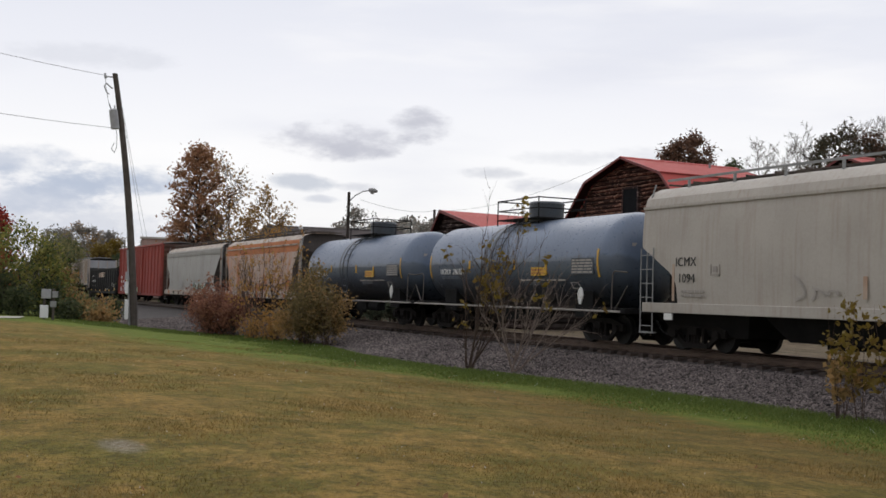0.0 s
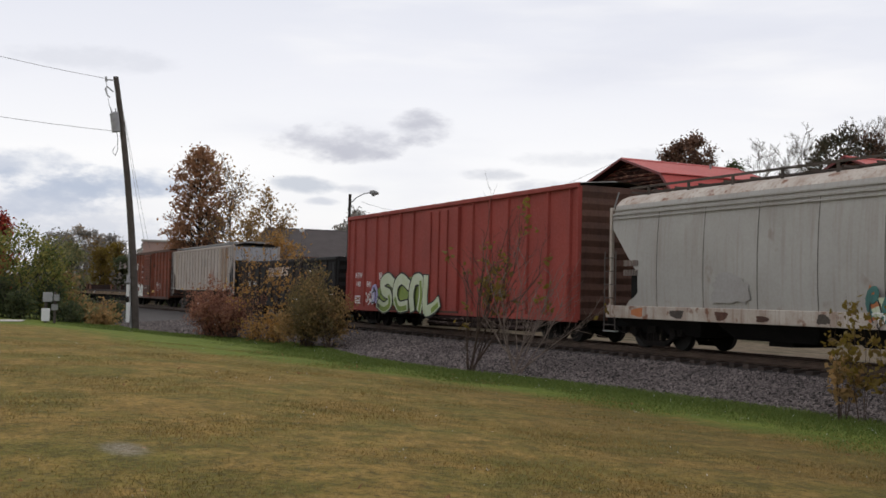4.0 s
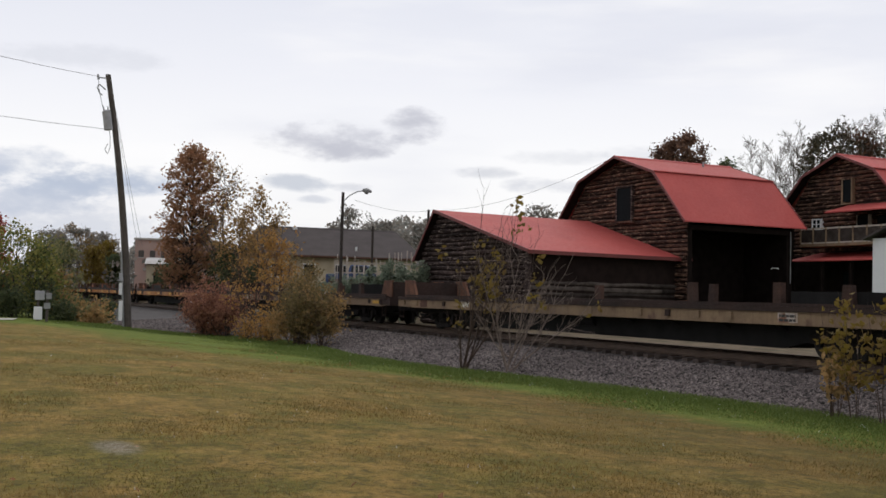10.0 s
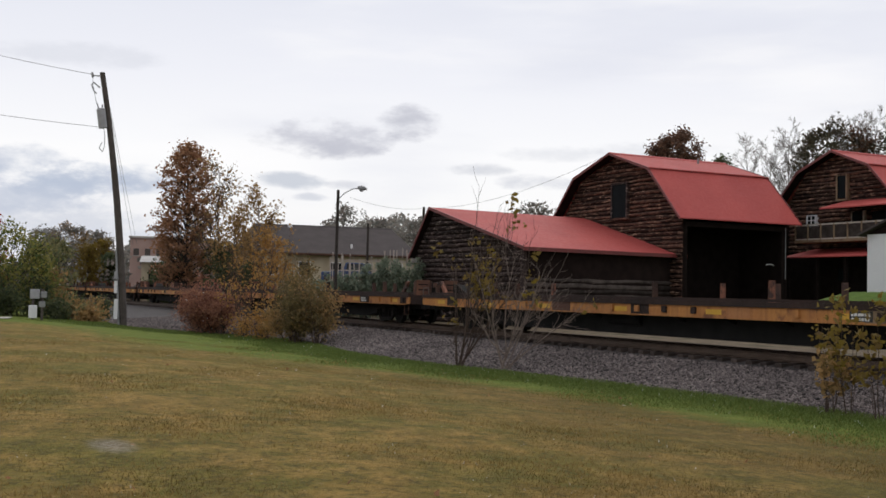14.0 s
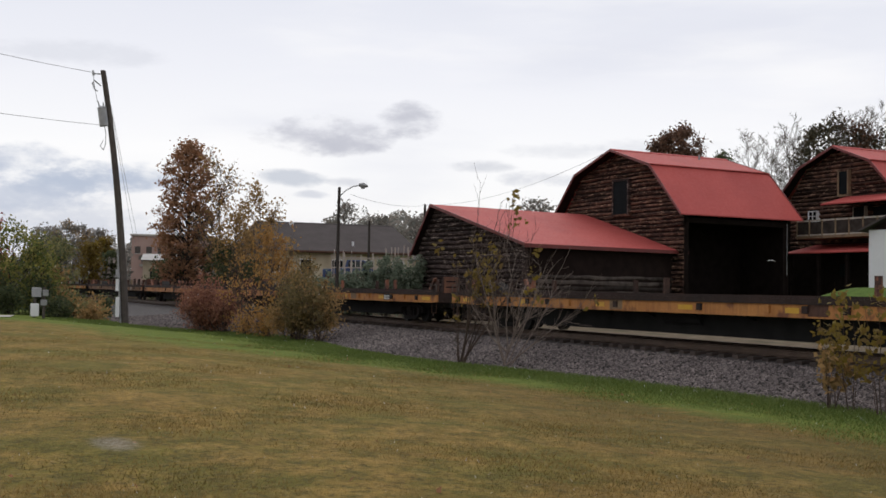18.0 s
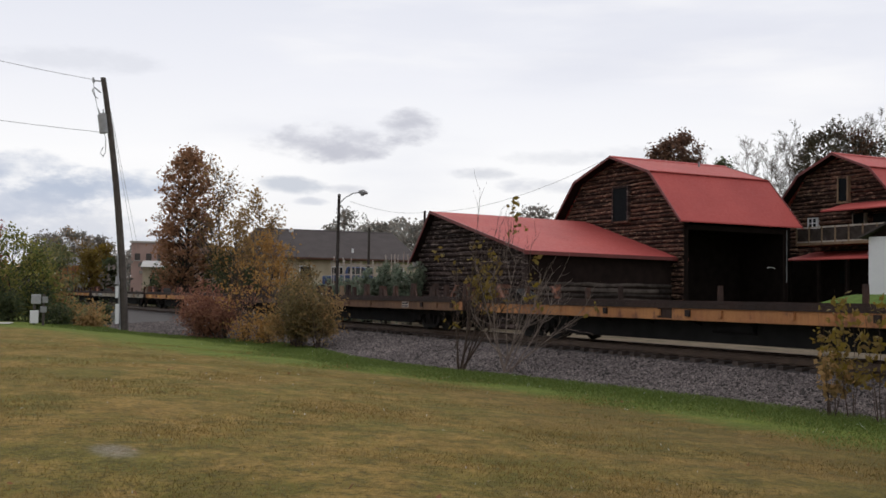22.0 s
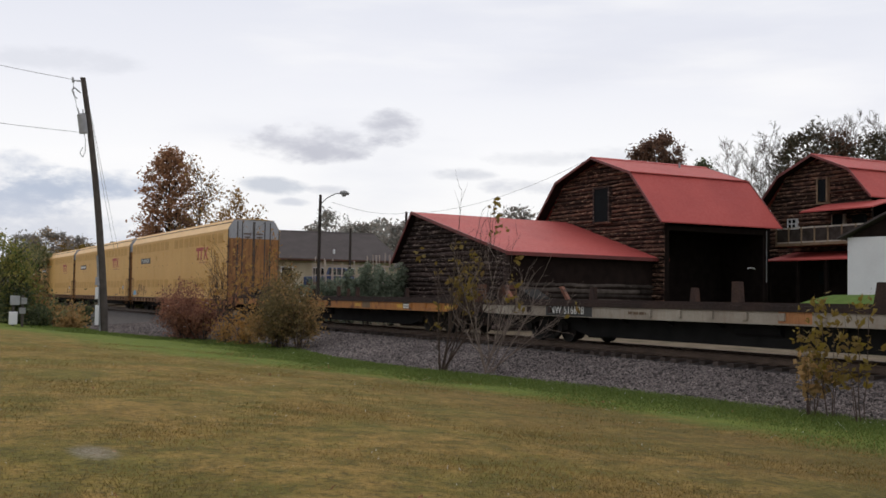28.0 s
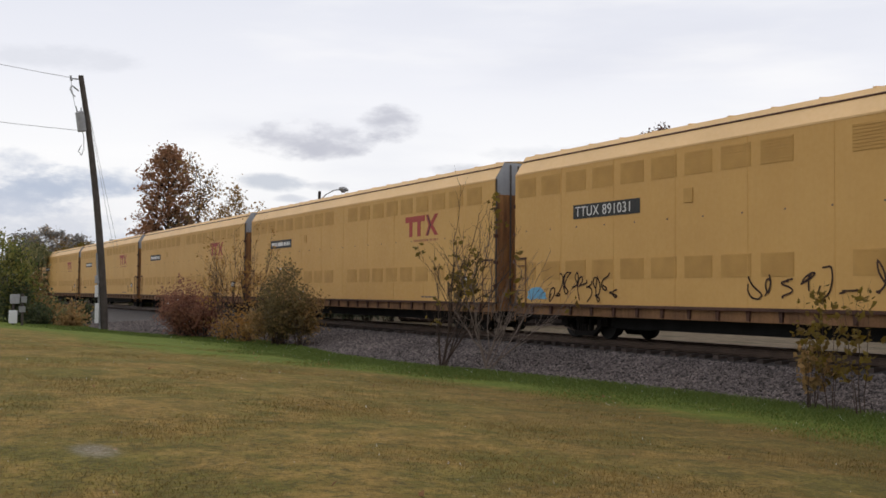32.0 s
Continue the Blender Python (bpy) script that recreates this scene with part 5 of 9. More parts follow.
    tree("bare_tree", "tall leafless grey tree", L(-118.5, 75.6), rise(-118.5, 75.6, 9.4), lambda f: 2.6, None, 0, 0.2, "bark_pale", 138, group="distant trees", forks=20, start=0.4, r0=0.16, up=1.3, levels=2, twigs=6, thin=0.021, wild=0.45)
    clumped("far_tree", "distant tree in dull autumn colours", L(-116.5, 77.8), 6.5, 10.6, lambda f: 1.7 * math.sqrt(max(0.06, 1 - (1.6 * f - 0.6) ** 2)), 24, 70, "leaf_dark", 0.24, 0.36, 139, group="distant trees")
    # distant rounded trees past the house, haze painted into their leaf tones
    for k, (x, y, h) in enumerate(((-137, 53, 9.0), (-133, 56, 7.4), (-150, 52, 7.0), (-128, 60, 7.0), (-160, 46, 6.4), (-118, 62, 6.6), (-110, 66, 7.6), (-104, 68, 6.4))):
        z = float(land(x, y))
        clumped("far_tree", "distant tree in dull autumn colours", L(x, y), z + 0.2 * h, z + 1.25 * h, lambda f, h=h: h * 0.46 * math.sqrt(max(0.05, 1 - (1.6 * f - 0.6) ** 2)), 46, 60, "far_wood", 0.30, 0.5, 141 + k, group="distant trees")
    rng = np.random.default_rng(77)
    n = 130000
    ang = np.radians(100 + 82 * rng.random(n))
    d = rng.uniform(150, 260, n)
    x, y = d * np.cos(ang), d * np.sin(ang)
    rise_up = np.exp(-((np.degrees(ang) - 156) / 5.5) ** 2)
    bump = 3.6 + 4.2 * rise_up + 1.8 * np.exp(-((np.degrees(ang) - 170.5) / 2.5) ** 2) + 0.9 * np.sin(ang * 37) + 0.7 * np.sin(ang * 81 + 1) + 0.5 * np.sin(ang * 190)
    z = land(x, y) + rng.random(n) ** 0.8 * np.maximum(bump, 1.2) * (d / 150)
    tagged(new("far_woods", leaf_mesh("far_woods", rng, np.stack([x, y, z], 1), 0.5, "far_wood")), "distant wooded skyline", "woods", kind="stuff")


# ---- buildings ----


def local(x, y, yaw):
    """The pose of a building: x across its gable to the right, y along its ridge."""
    return pose(x, y, 0, 0, 0, math.degrees(yaw) - 90)


def log_wall(parent, wall, x0, x1, z0, z1, y, pitch, material, seed, outline=None, along="x", proud=0.12):
    """Rows of uneven, wavy slabs, each a piece of its own, against a dark backing."""
    rng = random.Random(seed)
    z = z0
    while z < z1 - 0.05:
        p = pitch * rng.uniform(0.75, 1.2)
        a, b = (x0, x1) if outline is None else outline(z + p / 2)
        if b - a > 0.25:
            cuts = [a] + sorted(rng.uniform(a, b) for _ in range(rng.randint(1, 3) if b - a > 4 else 0)) + [b]
            for u, v in zip(cuts, cuts[1:]):
                if v - u < 0.15:
                    continue
                n = max(2, min(9, int((v - u) / 0.9) + 1))
                dz, ph, d0 = rng.uniform(-0.02, 0.02), rng.uniform(0, 6), proud * rng.uniform(0.55, 1.15)
                rows = []
                for k in range(n):
                    f = k / (n - 1)
                    t = p * rng.uniform(0.62, 0.95)
                    d = d0 * rng.uniform(0.6, 1.15)
                    zz = z + (p - t) / 2 + dz * math.sin(ph + f * 5) + rng.uniform(-0.03, 0.03)
                    prof = [(0.03, zz), (-d, zz + t * 0.25), (-d * 1.05, zz + t * 0.65), (-d * 0.45, zz + t), (0.03, zz + t)]
                    q = u + (v - u) * f
                    rows.append([(q, y + e, w) if along == "x" else (y - e, q, w) for e, w in prof])
                m = len(rows[0])
                g = Geo().grid(rows)
                g.f += [tuple(range(m)), tuple(range((n - 1) * m, n * m))]
                part("log", g, material, wall)
        z += p


def gambrel_barn(name, label, at, w, wk, length, zg, ze, zk, zr, openings=True, seed=1):
    """Gambrel barn: gable towards the track, red metal roof, open bay on its long side."""
    barn = thing(name, label, "barn", at=at)
    ov = 0.35
    wi, wki = w - 0.45, wk - 0.1

    def half(z):
        if z < ze:
            return wi
        if z < zk:
            return wi + (wki - wi) * (z - ze) / (zk - ze)
        return wki * max(0.0, (zr - 0.12 - z) / (zr - 0.12 - zk))

    poly = [(-wi, zg), (wi, zg), (wi, ze), (wki, zk - 0.05), (0, zr - 0.12), (-wki, zk - 0.05), (-wi, ze)]
    front = part("gable_wall", Geo().prism(poly, "y", 0.35, 0.5), "chink", barn)
    log_wall(barn, front, -wi, wi, zg, zr - 0.3, 0.35, 0.27, "log", seed, lambda z: (-half(z), half(z)))
    part("rear_wall", Geo().prism(poly, "y", length - 0.5, length - 0.35), "plank_shaded", barn)
    part("side_wall", Geo().box(-wi, -wi + 0.15, 0.5, length - 0.5, zg, ze), "plank_shaded", barn)
    # roof sheets with standing seams
    for s in (-1, 1):
        t = 0.07
        low = [(s * (w + 0.05), ze - 0.05), (s * (w + 0.05), ze - 0.05 + t), (s * wk, zk + t), (s * wk, zk)]
        up = [(s * wk, zk), (s * wk, zk + t), (0, zr + t), (0, zr)]
        for nm, q, (xa, za), (xb, zb) in (("lower_roof", low, (w + 0.05, ze - 0.05 + t), (wk, zk + t)), ("upper_roof", up, (wk, zk + t), (0.02, zr + t))):
            part(nm, Geo().prism(q, "y", -ov, length + ov), "roof_red", barn)
            part("soffit", Geo().prism([(s * xa, za - t - 0.012), (s * xb, zb - t - 0.012), (s * xb, zb - t - 0.05), (s * xa, za - t - 0.05)], "y", -ov + 0.01, 0.36), "chink", barn)
        for ya in (-ov - 0.03, length + ov - 0.03):
            part("rake_trim", Geo().prism([(s * (w + 0.08), ze - 0.10), (s * (w + 0.08), ze + 0.06), (s * (wk + 0.02), zk + 0.10), (0, zr + 0.10), (0, zr - 0.04), (s * (wk - 0.06), zk - 0.05)], "y", ya, ya + 0.06), "trim_red", barn)
    part("ridge_cap", Geo().prism([(-0.25, zr + 0.0), (0, zr + 0.11), (0.25, zr + 0.0), (0.25, zr + 0.03), (0, zr + 0.14), (-0.25, zr + 0.03)], "y", -ov, length + ov), "roof_red", barn)
    part("break_cap", Geo().box(wk - 0.12, wk + 0.14, -ov, length + ov, zk + 0.045, zk + 0.10), "roof_red", barn)
    return barn


def build_barns():
    # big barn
    w, wk, length, zg, ze, zk, zr = 6.99, 4.05, 8.92, -0.6, 6.01, 9.12, 10.42
    barn = gambrel_barn("log_barn", "log barn with red metal gambrel roof and open bay", local(-58.27, 41.0, 1.584), w, wk, length, zg, ze, zk, zr, seed=3)
    win = part("loft_window", Geo().box(-0.2, 1.3, 0.11, 0.30, 6.35, 8.45), "pane", barn, "dark loft window")
    for a, b, c, d in ((-0.32, -0.2, 6.25, 8.55), (1.3, 1.42, 6.25, 8.55)):
        part("frame", Geo().box(a, b, 0.07, 0.34, c, d), "log_dark", win)
    part("lintel", Geo().box(-0.32, 1.42, 0.07, 0.34, 8.45, 8.57), "log_dark", win)
    part("sill", Geo().box(-0.35, 1.45, 0.10, 0.34, 6.22, 6.33), "log", win)
    # open bay: posts, beam, back wall, loft floor, the bay's shade put into their colour
    part("bay_back_wall", Geo().box(2.2, 2.4, 0.5, length - 0.5, zg, ze), "plank_shaded", barn)
    part("loft_floor", Geo().box(-w + 0.6, w - 0.5, 0.5, length - 0.5, ze - 0.35, ze - 0.15), "plank_shaded", barn)
    part("bay_wing_wall", Geo().box(2.4, w - 0.45, 0.4, 0.55, zg, ze), "plank_shaded", barn)
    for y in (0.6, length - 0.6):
        part("bay_post", Geo().box(w - 0.75, w - 0.5, y - 0.13, y + 0.13, zg, ze - 0.1), "plank_shaded", barn)
    part("bay_beam", Geo().box(w - 0.8, w - 0.45, 0.4, length - 0.4, ze - 0.45, ze - 0.15), "plank_shaded", barn)
    part("sliding_door", Geo().box(2.42, 2.50, 2.4, 5.6, zg, 4.2), "plank_shaded", barn, "plank door in the bay, shade in its colour")
    part("loading_dock", Geo().box(2.45, w - 0.9, 0.8, length - 0.8, zg, 0.35), "plank_shaded", barn)
    part("lamp_bracket", Geo().path([(w - 0.4, length - 1.5, 3.42), (w - 0.3, length - 1.7, 3.48), (w - 0.3, length - 2.1, 3.48), (w - 0.3, length - 2.2, 3.42)], 0.022), "white_paint", barn, "white bracket lamp under the eave")
    part("downspout", Geo().tube((w - 0.42, length - 0.5, 2.6), (w - 0.42, length - 0.5, ze - 0.2), 0.025, 0.025, 8), "galv", barn)
    part("vent_pipe", Geo().tube((0.9, 6.2, zr - 0.6), (0.9, 6.2, zr + 0.12), 0.07, 0.07, 8), "galv", barn)
    # low shed in front
    shed = thing("log_shed", "low log shed with a red metal saltbox roof", "shed", at=local(-60.2, 29.0, radians(97.0)))
    L1, wr, wl, sg, se, sr = 11.9, 9.4, 2.18, -0.6, 3.84, 6.45
    slope = (sr - se) / wr
    zl = sr - 1.35 * wl
    wall = part("gable_wall", Geo().prism([(-wl + 0.4, sg), (wr - 0.5, sg), (wr - 0.5, se + 0.05), (0, sr - 0.12), (-wl + 0.4, zl + 0.45)], "y", 0.35, 0.5), "chink", shed)

    def span(z):
        right = wr - 0.5 if z < se + 0.05 else (sr - 0.15 - z) / slope
        left = -wl + 0.4 if z < zl + 0.45 else -(sr - 0.15 - z) / 1.35
        return (left, right)

    log_wall(shed, wall, 0, 0, sg, sr - 0.4, 0.35, 0.28, "log_dark", 8, span)
    # near-black wall: the shade under the eave put into its colour
    side = part("side_wall", Geo().box(wr - 0.65, wr - 0.5, 0.5, L1, sg, se), "chink", shed)
    log_wall(shed, side, 0.5, L1, sg, 2.3, wr - 0.5, 0.30, "plank_grey", 9, None, "y", 0.08)
    part("left_wall", Geo().box(-wl + 0.4, -wl + 0.55, 0.5, L1, sg, zl + 0.4), "log_dark", shed)
    part("corner_post", Geo().box(wr - 0.62, wr - 0.38, 0.22, 0.46, sg, se), "log_dark", shed)
    t = 0.07
    roof = part("roof", Geo().prism([(0, sr), (0, sr + t), (wr, se + t), (wr, se)], "y", -0.1, L1 + 0.3), "roof_red", shed)
    part("soffit", Geo().prism([(0, sr - 0.012), (0, sr - 0.05), (wr, se - 0.05), (wr, se - 0.012)], "y", -0.09, L1 + 0.28), "chink", shed)
    part("soffit", Geo().prism([(0, sr - 0.012), (0, sr - 0.05), (-wl, zl - 0.05), (-wl, zl - 0.012)], "y", -0.09, L1 + 0.28), "chink", shed)
    part("roof_left", Geo().prism([(0, sr), (0, sr + t), (-wl, zl + t), (-wl, zl)], "y", -0.1, L1 + 0.3), "roof_red", shed)
    part("rake_trim", Geo().prism([(-wl - 0.05, zl - 0.15), (-wl - 0.05, zl + 0.06), (0, sr + 0.10), (wr + 0.05, se + 0.10), (wr + 0.05, se - 0.08), (0, sr - 0.08)], "y", -0.16, -0.10), "trim_red", shed)
    part("eave_trim", Geo().box(wr, wr + 0.05, -0.1, L1 + 0.3, se - 0.14, se + 0.06), "trim_red", shed)
    # second barn with balcony
    w, wk, length, zg, ze, zk, zr = 4.67, 2.95, 9.5, 1.0, 7.9, 9.72, 10.87
    b2 = gambrel_barn("log_house", "log barn house with red gambrel roof and balcony", local(-51.9, 53.7, 1.581), w, wk, length, zg, ze, zk, zr, seed=6)
    win = part("loft_window", Geo().box(0.15, 0.85, 0.10, 0.30, 7.9, 9.3), "pane", b2, "tall loft window")
    for a, b in ((0.05, 0.15), (0.85, 0.95)):
        part("frame", Geo().box(a, b, 0.05, 0.34, 7.8, 9.4), "flat_tan", win)
    part("sill", Geo().box(0.0, 1.0, 0.06, 0.34, 7.72, 7.82), "flat_tan", win)
    win = part("casement_window", Geo().box(-2.37, -1.73, 0.10, 0.30, 6.27, 6.85), "pane", b2)
    for a, b in ((-2.45, -2.37), (-1.73, -1.65), (-2.08, -2.02)):
        part("frame", Geo().box(a, b, 0.05, 0.34, 6.2, 6.92), "white_paint", win)
    for z in (6.2, 6.54, 6.86):
        part("muntin", Geo().box(-2.45, -1.65, 0.06, 0.33, z, z + 0.06), "white_paint", win)
    part("porch_roof", Geo().prism([(0.4, 7.65), (0.4, 7.73), (-1.9, 7.12), (-1.9, 7.04)], "x", 0.55, 6.2), "roof_red", b2)
    door = part("glazed_door", Geo().box(1.35, 2.2, 0.10, 0.30, 5.2, 6.95), "pane", b2)
    for a, b in ((1.27, 1.35), (2.2, 2.28)):
        part("frame", Geo().box(a, b, 0.08, 0.34, 5.2, 7.0), "flat_grey", door)
    part("window", Geo().box(2.9, 3.9, 0.10, 0.30, 5.9, 6.9), "pane", b2)
    part("balcony_floor", Geo().box(-1.4, 6.2, -2.0, 0.35, 4.98, 5.14), "flat_tan", b2)
    part("top_rail", Geo().box(-1.4, 6.2, -2.0, -1.9, 6.05, 6.14), "fence_pale", b2)
    part("bottom_rail", Geo().box(-1.4, 6.2, -2.0, -1.9, 5.15, 5.23), "fence_pale", b2)
    part("balcony_panel", Geo().box(-1.3, 6.1, -1.97, -1.93, 5.26, 6.02), "plank_grey", b2)
    for k in range(8):
        x = -1.4 + 7.5 * k / 7
        part("baluster_post", Geo().box(x, x + 0.09, -2.02, -1.88, 4.98, 6.15), "flat_tan", b2)
    part("lower_roof", Geo().prism([(0.3, 4.62), (0.3, 4.69), (-2.6, 4.07), (-2.6, 4.0)], "x", -1.9, 5.6), "roof_red", b2)
    # porch posts and lower wall carry the shade under the roof as colour
    for x in (-1.6, 0.8, 3.1, 5.4):
        part("porch_post", Geo().box(x - 0.1, x + 0.1, -2.4, -2.2, 0.9, 4.05), "plank_shaded", b2)
    part("lower_wall", Geo().box(-4.2, 5.6, 0.0, 0.3, 0.6, 4.5), "plank_shaded", b2)
    part("side_lean_to", Geo().box(-4.7, -4.2, 0.3, 8.5, 0.6, 7.6), "plank_shaded", b2)
    part("lower_window", Geo().box(0.4, 1.2, -0.06, 0.0, 2.6, 3.4), "pane", b2)
    # white garage
    gar = thing("white_garage", "plain white outbuilding with a dark low roof", "garage", at=pose(-39.3, 46.05, 0, 0, 0, 8))
    part("front_wall", Geo().box(-2.6, 3.2, 0, 0.2, 0.9, 4.85), "white_paint", gar)
    part("side_wall", Geo().box(-2.6, -2.4, 0.2, 6, 0.9, 4.85), "white_paint", gar)
    part("roof", Geo().prism([(-3.0, 4.75), (-3.0, 4.85), (0.6, 6.4), (4.0, 4.85), (4.0, 4.75), (0.6, 6.28)], "y", -0.4, 6.4), "shingle", gar)
    part("gable", Geo().prism([(-2.6, 4.85), (3.2, 4.85), (0.6, 6.2)], "y", 0.02, 0.18), "chink", gar)
    # ranch house past the track
    house = thing("ranch_house", "low cream house with a broad brown hipped roof", "house", at=pose(-105.26, 49.66, 0, 0, 0, 83.3))
    part("wall", Geo().box(-17.3, -0.7, 0.7, 12.5, 0.4, 5.12), "cream", house)
    part("roof", Geo().add([(-18, 0, 5.1), (0, 0, 5.1), (0, 13.2, 5.1), (-18, 13.2, 5.1), (-16.6, 6.6, 8.3), (-1.3, 6.6, 8.3)], [(0, 1, 5, 4), (1, 2, 5), (2, 3, 4, 5), (3, 0, 4), (0, 3, 2, 1)]), "shingle", house)
    part("fascia", Geo().box(-18.02, 0.02, -0.06, 0.02, 4.90, 5.13), "brown_dark", house)
    part("ridge_cap", Geo().prism([(6.3, 8.17), (6.6, 8.36), (6.9, 8.17)], "x", -16.6, -1.3), "roof_cap", house)
    part("gutter", Geo().box(-18.0, 0.0, -0.16, -0.06, 4.96, 5.08), "brown_dark", house)
    for k in range(5):
        x = -15.6 + 3.3 * k
        win = part("window", Geo().box(x - 0.55, x + 0.55, 0.62, 0.70, 2.9, 4.2), "pane", house)
        part("frame", Geo().box(x - 0.65, x + 0.65, 0.66, 0.695, 2.8, 4.3), "white_paint", win)
    part("skylight", Geo().box(-12.98, -12.54, 5.98, 6.48, 7.82, 8.34), "white_paint", house)
    part("vent_pipe", Geo().tube((-7.16, 1.50, 5.53), (-7.16, 1.50, 6.23), 0.12, 0.12, 8), "white_paint", house)
    wing = thing("house_wing", "smaller hipped wing behind the ranch house", "house", at=pose(-118, 58, 0, 0, 0, 83.3))
    part("wall", Geo().box(-3, 6, 0, 9, 0.6, 4.9), "cream", wing)
    part("roof", Geo().add([(-3.5, -0.6, 4.8), (6.5, -0.6, 4.8), (6.5, 9.6, 4.8), (-3.5, 9.6, 4.8), (0.5, 4.5, 7.3), (2.0, 4.5, 7.3)], [(0, 1, 5, 4), (1, 2, 5), (2, 3, 4, 5), (3, 0, 4), (0, 3, 2, 1)]), "shingle", wing)
    # picket rails and a blue car by the house
    r = random.Random(9)
    fence = thing("rail_fence", "pale leaning slatted fence before the house", "fence", at=pose(-70.3, 26.4, 0, 0, 0, 70))
    for k in range(24):
        x = 0.24 * k + r.uniform(-0.1, 0.1)
        if k in (9, 10, 11, 15):
            continue
        lean, top, w = r.uniform(-0.14, 0.14), r.uniform(3.55, 4.0) + (0.35 if k > 15 else 0), r.uniform(0.05, 0.09)
        part("slat", Geo().add([(x, 0, 1.6), (x + w, 0, 1.6), (x + w + lean, 0, top), (x + lean, 0, top), (x, 0.05, 1.6), (x + w, 0.05, 1.6), (x + w + lean, 0.05, top), (x + lean, 0.05, top)], [(0, 1, 2, 3), (4, 7, 6, 5), (0, 3, 7, 4), (1, 5, 6, 2), (3, 2, 6, 7)]), "fence_pale", fence)
    part("rail", Geo().box(0, 5.6, 0.06, 0.10, 3.36, 3.44), "fence_pale", fence)
    part("rail", Geo().box(0, 5.6, 0.06, 0.10, 2.7, 2.78), "fence_pale", fence)
    part("base_wall", Geo().box(-0.4, 6.0, 0.12, 0.3, 0.2, 2.3), "brown_dark", fence)
    truck = thing("blue_pickup", "blue parked pickup by the house", "pickup truck", at=pose(-72.6, 26.6, 1.42, 0, 0, 66))
    part("body", Geo().prism([(0, 0.5), (4.9, 0.5), (4.9, 1.15), (3.4, 1.25), (2.9, 1.9), (1.7, 1.92), (1.5, 1.3), (0, 1.25)], "y", 0, 1.8), "blue_paint", truck, bevel=0.08)
    part("window", Geo().prism([(1.75, 1.35), (3.2, 1.35), (2.85, 1.82), (1.8, 1.84)], "y", -0.01, 0.02), "glass", truck)
    for x in (0.95, 3.9):
        part("wheel", Geo().tube((x, -0.02, 0.42), (x, 0.2, 0.42), 0.40, 0.40, 16), "steel_black", truck)
    # far brick building, brick and panes greyed to paint haze, and white store
    brick = thing("brick_building", "distant red brick building with a flat roof", "building", at=pose(-148, 30, 0, 0, 0, 76))
    part("wall", Geo().box(-2.4, 8, 0, 12, 0, 7.8), "brick", brick)
    part("parapet", Geo().box(-2.6, 8.2, -0.2, 12.2, 7.8, 8.05), "concrete", brick)
    for k in range(7):
        x = -1.6 + 1.45 * k
        win = part("window", Geo().box(x - 0.35, x + 0.35, -0.08, 0.02, 5.5, 6.4), "hopper_end", brick)
        part("sill", Geo().box(x - 0.45, x + 0.45, -0.14, 0.0, 5.38, 5.5), "concrete", win)
    store = thing("white_store", "distant low pale building with a grey roof", "building", at=pose(-124, 26, 0, 0, 0, 76))
    part("wall", Geo().box(-1.6, 2.6, 0, 8, 0.5, 4.15), "cream", store)
    part("roof", Geo().add([(-1.8, -0.4, 4.1), (2.1, -0.4, 4.1), (2.1, 8.4, 4.1), (-1.8, 8.4, 4.1), (-1.8, 4, 4.9), (2.1, 4, 4.9)], [(0, 1, 5, 4), (2, 3, 4, 5), (0, 4, 3), (1, 2, 5)]), "roof_pale", store)
    for x in (-0.5, 0.9):
        part("window", Geo().box(x - 0.3, x + 0.3, -0.06, 0.0, 2.2, 3.2), "pane", store)


# ---- poles, lamps, boxes and wires ----


